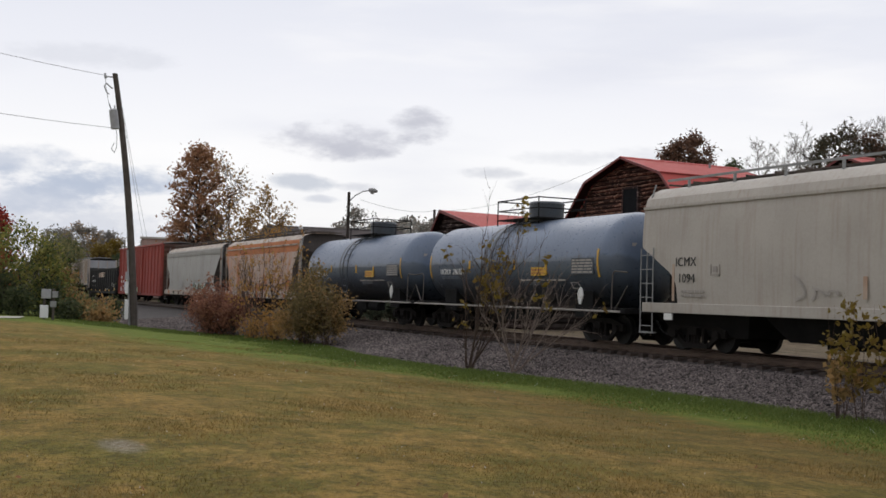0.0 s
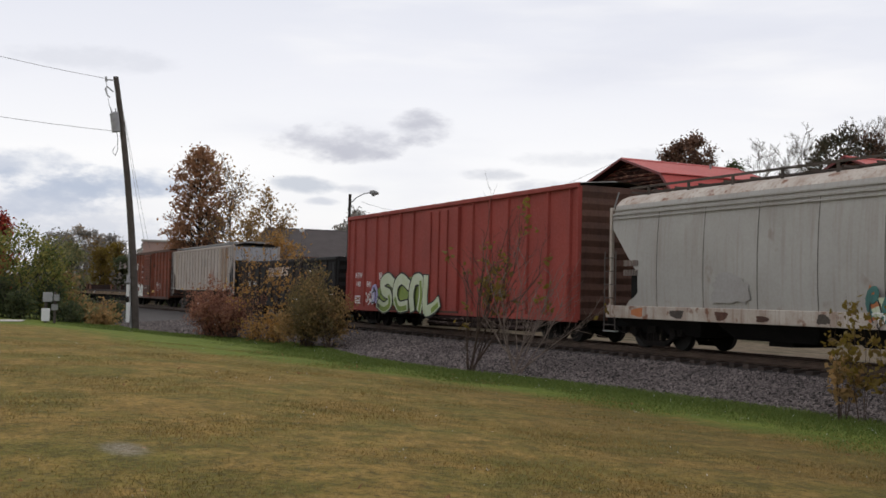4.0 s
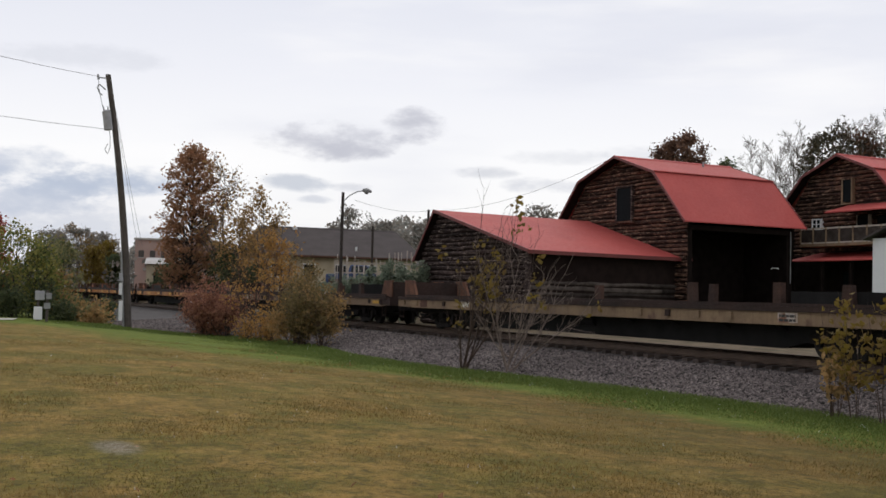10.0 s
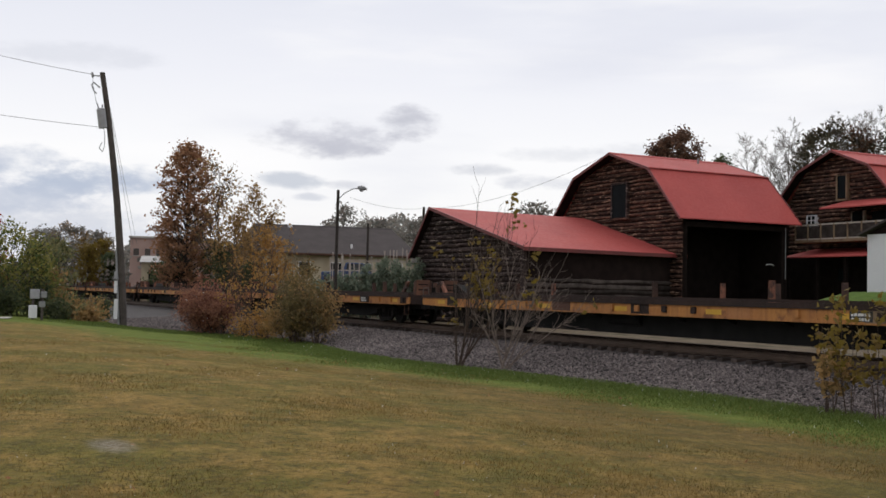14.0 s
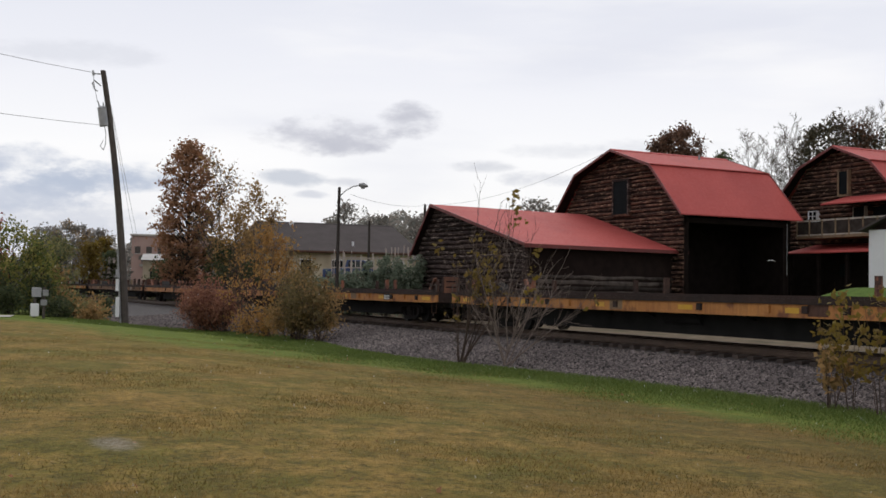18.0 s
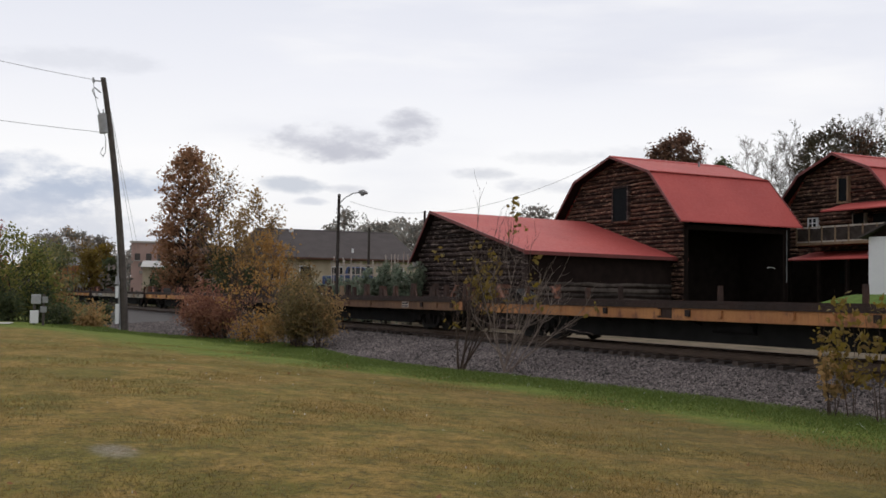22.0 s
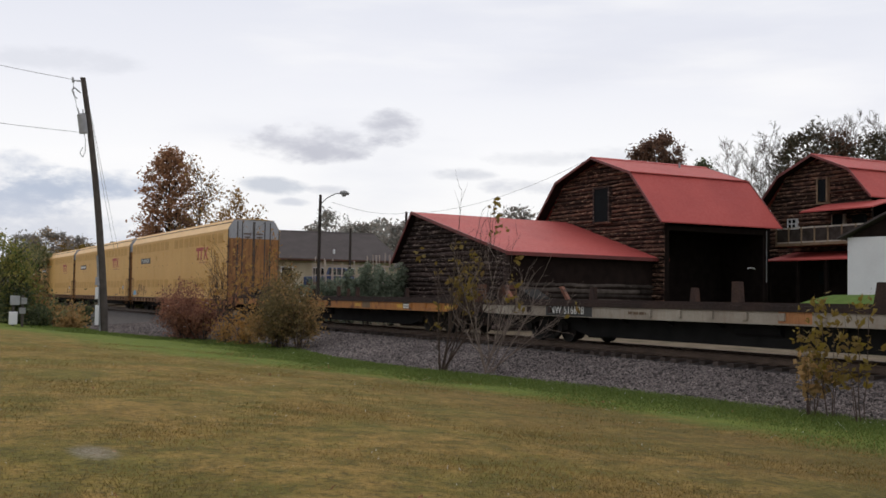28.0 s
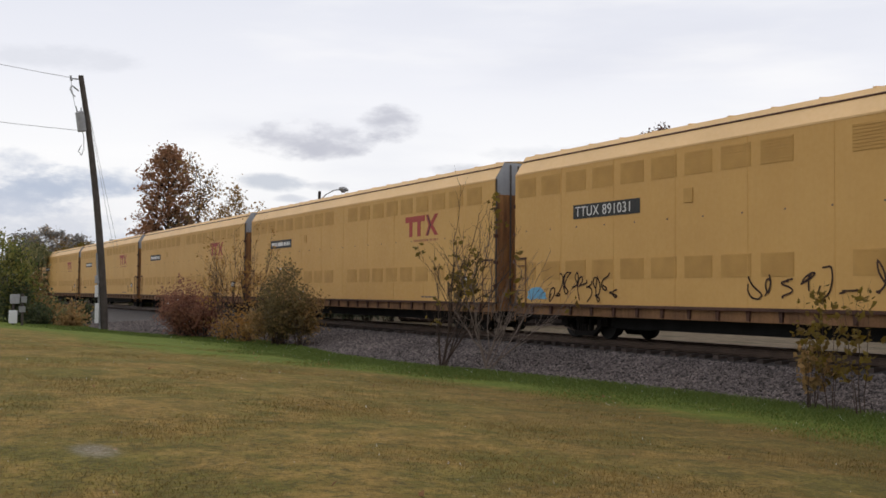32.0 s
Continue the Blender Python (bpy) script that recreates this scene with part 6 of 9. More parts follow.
def build_street():
    base, top = Vector((-57.18, 10.42, -0.8)), Vector((-57.38, 9.04, 12.14))
    pole = thing("utility_pole", "leaning wooden utility pole with transformer and conduit", "utility pole")
    bow = lambda f: Vector((0.08, 0.19, 0.0)) * (4 * f * (1 - f))
    rings = []
    for k in range(11):
        c, r = base.lerp(top, k / 10) + bow(k / 10), 0.205 - 0.0075 * k
        rings.append([c + Vector((r * math.cos(2 * math.pi * q / 14), r * math.sin(2 * math.pi * q / 14), 0)) for q in range(15)])
    mast = Geo().grid(rings)
    mast.f.append(tuple(range(150, 164)))
    part("mast", mast, "pole_wood", pole, smooth=True)
    axis = (top - base) / (top.z - base.z)
    at = lambda z, dy=0.0, dx=0.0: base + axis * (z - base.z) + bow((z - base.z) / (top.z - base.z)) + Vector((dx, dy, 0))
    part("transformer", Geo().tube(at(9.3, -0.34, 0.1), at(10.2, -0.34, 0.1), 0.22, 0.22, 16).tube(at(10.2, -0.34, 0.1), at(10.29, -0.34, 0.1), 0.24, 0.16, 16), "porcelain", pole, "grey can transformer", smooth=True)
    part("bushing", Geo().tube(at(10.25, -0.44, 0.1), at(10.55, -0.5, 0.1), 0.04, 0.03, 8).tube(at(10.25, -0.26, 0.1), at(10.5, -0.24, 0.1), 0.04, 0.03, 8), "porcelain", pole)
    part("cutout", Geo().tube(at(11.35, -0.22), at(11.6, -0.5), 0.035, 0.035, 8).path([at(11.6, -0.5), at(11.45, -0.62), at(11.15, -0.55), at(11.05, -0.42)], 0.03), "porcelain", pole, "grey porcelain fuse cutout")
    part("pin_insulator", Geo().tube(at(11.95, -0.1), at(11.95, -0.5), 0.04, 0.03, 8).tube(at(11.85, -0.5), at(12.1, -0.5), 0.07, 0.05, 10), "porcelain", pole)
    part("drop_loop", Geo().path([at(11.9, -0.5), at(11.5, -0.55), at(10.55, -0.5)], 0.012), "wire", pole)
    part("drop_loop", Geo().path([at(9.3, -0.30), at(9.0, -0.28), at(8.4, -0.35), at(8.1, -0.5), at(8.3, -0.62), at(8.6, -0.45)], 0.016), "wire", pole)
    part("conduit", Geo().tube(at(-0.6, -0.23, 0.1), at(3.2, -0.21, 0.1), 0.05, 0.05, 8), "galv", pole)
    part("meter_box", Geo().box(*[v for a in ((-57.12, -56.92), (9.92, 10.08), (-0.3, 0.7)) for v in a]), "white_paint", pole, "white electric meter box")
    part("meter_box", Geo().box(*[v for a in ((-57.12, -56.94), (9.90, 10.03), (1.0, 1.6)) for v in a]), "white_paint", pole)
    part("weather_head", Geo().tube(at(1.7, -0.28, 0.1), at(2.1, -0.28, 0.1), 0.12, 0.08, 10), "porcelain", pole)

    def wire(name, a, b, sag, r=0.012, label="thin grey overhead wire"):
        a, b = Vector(a), Vector(b)
        pts = [a.lerp(b, k / 14) - Vector((0, 0, sag * 4 * (k / 14) * (1 - k / 14))) for k in range(15)]
        me = branch_mesh(name, [(np.array(p), np.array(q), r, r) for p, q in zip(pts, pts[1:])], "wire")
        bm = bmesh.new()
        bm.from_mesh(me)
        bmesh.ops.remove_doubles(bm, verts=bm.verts, dist=r * 0.8)
        bm.to_mesh(me)
        bm.free()
        solid(name, me, "", label, "wire", "overhead wires")

    wire("overhead_wire", at(12.0, -0.55), (-44, -14, 13.6), 0.6)
    wire("overhead_wire", at(9.35, -0.4), (-44, -14, 9.9), 0.5)
    wire("overhead_wire", at(10.4, 0.15), (-81.5, 15.68, 4.4), 0.12, 0.010)
    wire("overhead_wire", at(9.9, 0.15), (-81.5, 15.38, 4.4), 0.12, 0.010)
    wire("service_wire", (-63.2, 24.9, 7.1), (-94.9, 45.0, 9.4), 0.35, 0.012)
    wire("service_wire", (-94.9, 45.0, 9.4), (-58.6, 40.5, 10.3), 0.9, 0.012)
    # street lamp past the track
    lamp = thing("street_lamp", "dark wooden street lamp with a curved arm and grey head", "street lamp")
    lx, ly = -63.54, 24.22
    part("mast", Geo().tube((lx, ly, -0.6), (lx + 0.05, ly + 0.03, 7.55), 0.11, 0.09, 12), "bark_dark", lamp)
    part("arm", Geo().path([(lx, ly, 6.9), (lx + 0.16, ly + 0.4, 7.35), (lx + 0.33, ly + 0.85, 7.62), (lx + 0.5, ly + 1.25, 7.7)], 0.035), "galv", lamp)
    part("lamp_head", Geo().tube((lx + 0.46, ly + 1.15, 7.72), (lx + 0.56, ly + 1.42, 7.70), 0.09, 0.17, 12).tube((lx + 0.56, ly + 1.42, 7.70), (lx + 0.66, ly + 1.68, 7.64), 0.17, 0.06, 12).tube((lx + 0.54, ly + 1.38, 7.64), (lx + 0.54, ly + 1.38, 7.48), 0.16, 0.10, 12), "galv", lamp, smooth=True)
    far_pole = thing("utility_pole", "distant wooden utility pole", "utility pole")
    part("mast", Geo().tube((-94.9, 45.0, 0), (-94.9, 45.0, 9.5), 0.16, 0.12, 10), "bark_dark", far_pole)
    far2 = thing("utility_pole", "distant wooden utility pole", "utility pole")
    part("mast", Geo().tube((-87.8, 36.35, 0), (-87.8, 36.35, 7.2), 0.13, 0.10, 10), "bark_dark", far2)
    # utility pedestals at the lawn's end
    px, py = -58.47, 6.38
    z = float(land(px, py))
    ped = thing("utility_pedestal", "post with grey and white utility boxes", "utility box")
    part("post", Geo().box(px - 0.06, px + 0.06, py + 0.22, py + 0.34, z - 0.1, z + 1.55), "pole_wood", ped)
    part("post", Geo().box(px - 0.06, px + 0.06, py - 0.20, py - 0.10, z - 0.1, z + 1.55), "pole_wood", ped)
    part("lower_box", Geo().box(px - 0.15, px + 0.15, py - 0.34, py + 0.04, z + 0.08, z + 0.72), "white_paint", ped, bevel=0.02)
    part("upper_box", Geo().box(px - 0.14, px + 0.14, py - 0.30, py + 0.14, z + 1.05, z + 1.52), "porcelain", ped, bevel=0.02)
    part("meter", Geo().box(px - 0.12, px + 0.12, py + 0.20, py + 0.48, z + 1.10, z + 1.42), "galv", ped, bevel=0.02)
    part("meter", Geo().box(px - 0.12, px + 0.12, py + 0.12, py + 0.42, z + 0.62, z + 0.92), "galv", ped, bevel=0.02)
    solid("path", Geo().add([(-57.5, 0.5, -0.235), (-53.5, 0.5, -0.235), (-56.0, 4.9, -0.28), (-59.5, 5.4, -0.30)], [(0, 1, 2, 3)]), "concrete", "pale concrete strip at the lawn's end", "path", kind="structure")


build_ground()
build_track()
build_barns()
build_street()
build_plants()
build_grass()

# ---- the train: every car rolls along the track's x axis; its own origin is the middle of the car at rail height ----


def truck_meshes(pale=False):
    steel = "truck_pale" if pale else "truck"
    frame_geo = Geo()
    outline = [(-1.22, 0.62), (-1.22, 0.44), (-1.05, 0.30), (-0.72, 0.30), (-0.52, 0.22), (0.52, 0.22), (0.72, 0.30), (1.05, 0.30), (1.22, 0.44), (1.22, 0.62), (0.62, 0.78), (-0.62, 0.78)]
    # side frame: top chord, bottom chord, columns and journal ends, with open windows between
    frame_geo.prism([(-1.22, 0.62), (-1.22, 0.40), (-0.96, 0.40), (-0.62, 0.62), (0.62, 0.62), (0.96, 0.40), (1.22, 0.40), (1.22, 0.62), (0.62, 0.78), (-0.62, 0.78)], "y", -0.07, 0.07)
    frame_geo.prism([(-0.96, 0.42), (-0.80, 0.50), (-0.46, 0.22), (-0.52, 0.12)], "y", -0.06, 0.06)
    frame_geo.prism([(0.96, 0.42), (0.80, 0.50), (0.46, 0.22), (0.52, 0.12)], "y", -0.06, 0.06)
    frame_geo.box(-0.52, 0.52, -0.08, 0.08, 0.10, 0.24)
    frame_geo.box(-0.36, -0.26, -0.07, 0.07, 0.22, 0.64)
    frame_geo.box(0.26, 0.36, -0.07, 0.07, 0.22, 0.64)
    for x in (-0.89, 0.89):
        frame_geo.tube((x, -0.14, 0.46), (x, 0.10, 0.46), 0.13, 0.13, 12)
    for x in (-0.13, 0.0, 0.13):
        frame_geo.tube((x, -0.05, 0.24), (x, -0.05, 0.46), 0.055, 0.055, 8)
    bolster = Geo().box(-0.18, 0.18, -1.18, 1.18, 0.46, 0.66).box(-0.35, 0.35, -0.35, 0.35, 0.60, 0.78)
    wheel = Geo().tube((0, -0.065, 0), (0, 0.065, 0), 0.435, 0.435, 24)
    wheel.tube((0, -0.085, 0), (0, 0.085, 0), 0.15, 0.15, 12)
    wheel.tube((0, 0.065, 0), (0, 0.095, 0), 0.465, 0.465, 24)
    axle = Geo().tube((0, -0.95, 0), (0, 0.95, 0), 0.08, 0.08, 8)
    return (bolster.mesh("truck", M[steel]), frame_geo.mesh("side_frame", M[steel]), wheel.mesh("wheel", M["wheel"], True), axle.mesh("axle", M["wheel"]))


TRUCK, TRUCK_PALE = truck_meshes(), truck_meshes(True)
_coupler = Geo().box(-0.55, 0.25, -0.09, 0.09, 0.78, 0.96).prism([(0.20, -0.14), (0.42, -0.16), (0.50, -0.02), (0.40, 0.15), (0.20, 0.13)], "z", 0.72, 1.02)
_coupler.path([(-0.1, -0.35, 0.78), (0.15, -0.37, 0.50), (0.45, -0.35, 0.36), (0.62, -0.30, 0.40)], 0.028)
COUPLER = _coupler.mesh("coupler", M["steel_black"])


def bogies(car, half, inset, meshes=None):
    for s in (-1, 1):
        bolster, side, wheel, axle = meshes or TRUCK
        tr = part("truck", bolster, "", car, at=pose(s * (half - inset), 0, 0))
        for y in (-1.0, 1.0):
            part("side_frame", side, "", tr, at=pose(0, y, 0, 0, 0, 0 if y < 0 else 180))
        for x in (-0.89, 0.89):
            part("axle", axle, "", tr, at=pose(x, 0, 0.452))
            for y in (-0.755, 0.755):
                part("wheel", wheel, "", tr, at=pose(x, y, 0.452, 0, 0, 0 if y < 0 else 180))
        part("coupler", COUPLER, "", car, at=pose(s * (half + 0.28), 0, 0, 0, 0, 0 if s > 0 else 180))


def ladder(car, x, y, z0, z1, w=0.42, n=6, material="steel_black", along="x"):
    g = Geo()
    for s in (0, w):
        p0, p1 = ((x + s, y, z0), (x + s, y, z1)) if along == "x" else ((x, y + s, z0), (x, y + s, z1))
        g.tube(p0, p1, 0.020, 0.020, 6)
    for i in range(n):
        z = z0 + (z1 - z0) * (i + 0.5) / n
        p0, p1 = ((x, y, z), (x + w, y, z)) if along == "x" else ((x, y, z), (x, y + w, z))
        g.tube(p0, p1, 0.013, 0.013, 5)
    return part("ladder", g, material, car)


def grab_iron(car, x, z, y, w=0.5, h=0.5, material="galv"):
    return part("grab_iron", Geo().path([(x, y, z), (x, y - 0.08, z), (x, y - 0.08, z + h), (x + w, y - 0.08, z + h), (x + w, y - 0.08, z), (x + w, y, z)], 0.018), material, car)


def roof_walk(car, half, z, material="galv"):
    g = Geo()
    for y in (-0.36, -0.18, 0.0, 0.18, 0.36):
        g.box(-half, half, y - 0.05, y + 0.05, z, z + 0.03)
    n = int(half)
    for i in range(-n, n + 1):
        g.box(i * half / n - 0.03, i * half / n + 0.03, -0.9, 0.9, z - 0.05, z)
    part("running_board", g, material, car)


def roof_rail(car, half, y, z, n, material="steel_black"):
    g = Geo().box(-half, half, y - 0.03, y + 0.03, z + 0.16, z + 0.22)
    for i in range(n):
        x = -half + 2 * half * (i + 0.5) / n
        g.prism([(x - 0.03, z - 0.25), (x + 0.03, z - 0.25), (x + 0.03, z + 0.20), (x - 0.03, z + 0.20)], "y", y - 0.04, y + 0.02)
    part("roof_rail", g, material, car)


def round_hopper(label, length, body, sill, top_z, cut, sill_z, band=None, seams_at=(), posts=True, group="freight cars of the train"):
    """A covered hopper with bowed sides and a proud side sill. cut: heights and how far the side sheet stops short of the end there."""
    car = thing("covered_hopper", label, "hopper car", group)
    h = length / 2
    s0, s1 = sill_z
    old = [(1.55, 1.12), (1.58, 1.45), (1.60, 2.0), (1.60, 2.7), (1.575, 3.3), (1.52, top_z - 0.55), (1.44, top_z - 0.30), (1.25, top_z - 0.10), (0.95, top_z + 0.02), (0.0, top_z + 0.06)]
    zs = [s1 - 0.02, 1.36, 1.48, 1.6, 1.72, 1.85, 2.0, 2.15, 2.35, 2.6, 2.85, 3.0, 3.3, 3.5, top_z - 0.55, top_z - 0.30, top_z - 0.10, top_z + 0.02, top_z + 0.06]
    prof = [(float(np.interp(z, [q[1] for q in old], [q[0] for q in old])), z) for z in zs]
    lip = zs.index(top_z - 0.55)

    def reach(z):
        return h - float(np.interp(z, [c[0] for c in cut], [c[1] for c in cut]))

    for s in (-1, 1):
        rows = []
        for y, z in prof:
            r = reach(z)
            rows.append([(-r + 2 * r * k / 14, s * y, z) for k in range(15)])
        if band:
            part("roof_sheet", Geo().grid(rows[lip + 1:]), sill, car, smooth=True)
            part("stripe", Geo().grid(rows[lip - 1:lip + 2]), band, car, "faded orange stripe", smooth=True)
            part("side_sheet", Geo().grid(rows[:lip]), body, car, smooth=True)
        else:
            part("roof_sheet", Geo().grid(rows[lip + 1:]), "dirty_white" if posts else body, car, smooth=True)
            part("side_sheet", Geo().grid(rows[:lip + 2]), body, car, smooth=True)
        a, b = sorted((s * 1.52, s * 1.66))
        part("side_sill", Geo().box(-h + 0.12, h - 0.12, a, b, s0, s1), sill, car, bevel=0.015)
        for x in seams_at:
            seam = Geo()
            for (y0, z0), (y1, z1) in zip(prof[:lip], prof[1:lip + 1]):
                if reach(z0) > abs(x) and reach(z1) > abs(x):
                    seam.add([(x - 0.012, s * (y0 + 0.006), z0), (x + 0.012, s * (y0 + 0.006), z0), (x + 0.012, s * (y1 + 0.006), z1), (x - 0.012, s * (y1 + 0.006), z1)], [(0, 1, 2, 3)])
            part("seam", seam, "hopper_dirt", car)
        lines = ((top_z - 0.60, top_z - 0.52),) if not posts or band else ((top_z - 0.72, top_z - 0.68), (top_z - 0.60, top_z - 0.55), (top_z - 0.46, top_z - 0.42))
        for z0, z1 in lines:
            w = float(np.interp(z0, [q[1] for q in old], [q[0] for q in old]))
            part("side_rib", Geo().box(-reach(z0), reach(z0), s * w - 0.05, s * w + 0.05, z0, z1), sill if band else body, car)
    for s in (-1, 1):
        # sloping end sheet between the sides, platform, ladder and braces
        rows = []
        for y, z in prof:
            r = min(reach(z) - 0.06, h - 0.45)
            rows.append([(s * r, -y + 2 * y * k / 4, z) for k in range(5)])
        part("end_sheet", Geo().grid(rows), "tank_low" if not posts else "hopper_end", car, "grimy end sheet")
        part("end_platform", Geo().box(s * (h - 0.02), s * (h - 1.6), -1.5, 1.5, s0 + 0.05, s0 + 0.16), "steel_black", car)
        part("end_shadow_box", Geo().box(s * (h - 1.75), s * (h - 0.9), -1.30, 1.30, s0, 2.3), "steel_black", car)
        if posts:
            for y in (-1.50, 1.50):
                part("end_post", Geo().box(s * (h - 0.16) - 0.05, s * (h - 0.16) + 0.05, y - 0.05, y + 0.05, s0, top_z - 0.35), sill, car)
        for y in (-1.0, 1.0):
            part("end_brace", Geo().tube((s * (h - 1.5), y, 1.3), (s * (h - 0.3), y, top_z - 0.8), 0.05, 0.05, 6), "hopper_end", car)
        ladder(car, s * (h - 0.30) - 0.28, -1.64, 0.45, 2.82, 0.56, 6, "hopper_end" if posts else "galv")
        part("corner_rail", Geo().path([(s * (h - 0.05), -1.45, 1.1), (s * (h - 0.05), -1.45, top_z - 0.6), (s * (h - 0.2), -1.30, top_z + 0.12)], 0.025), "galv", car)
        part("brake_step", Geo().box(s * (h - 0.30) - 0.3, s * (h - 0.30) + 0.3, -1.66, -1.52, 0.44, 0.48), "galv", car)
    for k in range(4):
        x = -h + 2 * h * (k + 0.5) / 4
        w = h / 4 * 0.92
        g = Geo()
        rows = [[(x - w, -1.35, s0 + 0.1), (x + w, -1.35, s0 + 0.1), (x + w, 1.35, s0 + 0.1), (x - w, 1.35, s0 + 0.1), (x - w, -1.35, s0 + 0.1)], [(x - w * 0.72, -0.9, 0.42), (x + w * 0.72, -0.9, 0.42), (x + w * 0.72, 0.9, 0.42), (x - w * 0.72, 0.9, 0.42), (x - w * 0.72, -0.9, 0.42)]]
        g.grid(rows).box(x - 0.42, x + 0.42, -0.72, 0.72, 0.30, 0.44)
        part("discharge_hopper", g, "steel_black", car)
    roof_walk(car, h - 0.3, top_z + 0.16, "hopper_dirt")
    roof_rail(car, h - 0.4, -1.02, top_z + 0.05, 9, "hopper_dirt" if posts else "galv")
    for k in range(5):
        x = -h + 2 * h * (k + 0.5) / 5
        part("hatch", Geo().box(x - 0.9, x + 0.9, -0.28, 0.28, top_z + 0.06, top_z + 0.14), sill, car)
    bogies(car, h, 1.75)
    return car


def ribbed_hopper():
    length, tz = 18.2, 4.42
    car = thing("ribbed_covered_hopper", "pale grey ribbed covered hopper streaked with rust", "hopper car", "freight cars of the train")
    h = length / 2
    for s in (-1, 1):
        y = s * 1.52
        poly = [(-h + 0.05, tz - 0.10), (-h + 0.05, 3.45), (-h + 1.12, 2.45), (-h + 1.12, 1.55), (h - 1.02, 1.55), (h - 1.02, 2.45), (h - 0.02, 3.45), (h - 0.02, tz - 0.10)]
        part("side_sheet", Geo().prism(poly, "y", y - 0.04, y + 0.04), "rib_hopper", car)
        for k in range(18):
            x = -7.71 + 0.9153 * k
            part("rib", Geo().prism([(x - 0.05, y), (x + 0.05, y), (x + 0.03, y + s * 0.09), (x - 0.03, y + s * 0.09)], "z", 1.52, tz - 0.12), "rib_hopper", car)
            # thin dark strip paints the shadow along one side of the rib
            part("rib_gap", Geo().box(x + 0.055, x + 0.10, y + s * 0.041, y + s * 0.047, 1.6, tz - 0.14), "hopper_end", car)
        part("top_chord", Geo().box(-h + 0.1, h - 0.1, y - 0.09, y + 0.07, tz - 0.14, tz), "rib_hopper", car, bevel=0.02)
        part("side_sill", Geo().box(-h + 1.5, h - 1.5, y - 0.05, y + 0.08, 1.44, 1.58), "rib_hopper", car)
        part("corner_stripe", Geo().box(7.70, 7.80, y + s * 0.092, y + s * 0.10, 1.60, 2.30), "yellow", car)
    roof = [[(-h + 0.1, y, z) for y, z in ((-1.5, tz - 0.02), (-0.8, tz + 0.14), (0.8, tz + 0.14), (1.5, tz - 0.02))], [(h - 0.1, y, z) for y, z in ((-1.5, tz - 0.02), (-0.8, tz + 0.14), (0.8, tz + 0.14), (1.5, tz - 0.02))]]
    part("roof", Geo().grid(roof), "hopper_dirt", car)
    for s in (-1, 1):
        g = Geo().add([(s * (h - 0.2), -1.48, tz - 0.1), (s * (h - 0.2), 1.48, tz - 0.1), (s * (h - 3.0), 1.48, 1.3), (s * (h - 3.0), -1.48, 1.3)], [(0, 1, 2, 3)])
        g.box(s * (h - 0.2) - 0.04, s * (h - 0.2) + 0.04, -1.48, 1.48, tz - 1.0, tz - 0.05)
        part("end_slope_sheet", g, "tank_low", car, "dark sloping end sheet")
        part("end_panel", Geo().box(s * (h - 0.13), s * (h - 0.16), -1.44, 1.44, tz - 1.0, tz - 0.12), "auto_door_top", car, "pale painted end panel")
        posts = Geo()
        for y in (-1.46, -0.5, 0.5, 1.46):
            posts.box(s * (h - 0.12) - 0.05, s * (h - 0.12) + 0.05, y - 0.05, y + 0.05, 1.1, tz - 0.1)
        part("end_post", posts, "rib_hopper", car)
        part("end_platform", Geo().box(s * h, s * (h - 1.7), -1.5, 1.5, 1.05, 1.14), "steel_black", car)
        ladder(car, s * (h - 0.32) - 0.22, -1.62, 0.95, tz - 0.05, 0.46, 8, "galv")
        part("foot_board", Geo().box(s * (h - 0.02), s * (h - 1.5), -1.62, -1.50, 1.50, 1.60), "pale_hopper", car)
    for k in range(3):
        x = -h + 3.9 + (length - 7.8) * k / 2
        w = 2.45
        rows = [[(x - w, -1.42, 1.5), (x + w, -1.42, 1.5), (x + w, 1.42, 1.5), (x - w, 1.42, 1.5), (x - w, -1.42, 1.5)], [(x - 0.5, -0.8, 0.40), (x + 0.5, -0.8, 0.40), (x + 0.5, 0.8, 0.40), (x - 0.5, 0.8, 0.40), (x - 0.5, -0.8, 0.40)]]
        part("discharge_hopper", Geo().grid(rows).box(x - 0.6, x + 0.6, -0.85, 0.85, 0.28, 0.42), "hopper_bay", car)
        part("reflector", Geo().box(x - 0.30, x + 0.30, -1.625, -1.60, 1.46, 1.56), "yellow", car)
    roof_walk(car, h - 0.2, tz + 0.24, "galv")
    roof_rail(car, h - 0.3, -1.3, tz + 0.0, 15, "galv")
    # rust-washed panels at one end, a stencilled name one letter to a panel, numbers and a scrawl
    for a, b, m in ((6.29, 7.0, "rust_panel"), (7.10, 7.68, "rust_panel"), (5.42, 6.17, "rust_faint"), (-7.62, -6.9, "rust_faint")):
        part("stained_panel", Geo().box(a, b, -1.566, -1.561, 1.58, tz - 0.16), m, car, "rust-streaked panel")
    part("reflector", Geo().box(7.08, 7.62, -1.572, -1.567, 1.60, 1.86), "yellow", car)
    for c, x, m in (("S", -4.28, "stencil"), ("O", -3.38, "stencil"), ("U", -2.42, "stencil"), ("T", -1.30, "rib_hopper"), ("H", -0.42, "rust_faint"), ("E", 0.72, "stencil"), ("R", 1.66, "stencil"), ("N", 2.70, "stencil")):
        lettering(c, 0.78, m, car, x, 3.10, -1.572, "faded stencilled letter", stretch=0.85)
    for x in (-3.10, -2.12):
        lettering("8", 0.60, "stencil", car, x, 2.32, -1.572)
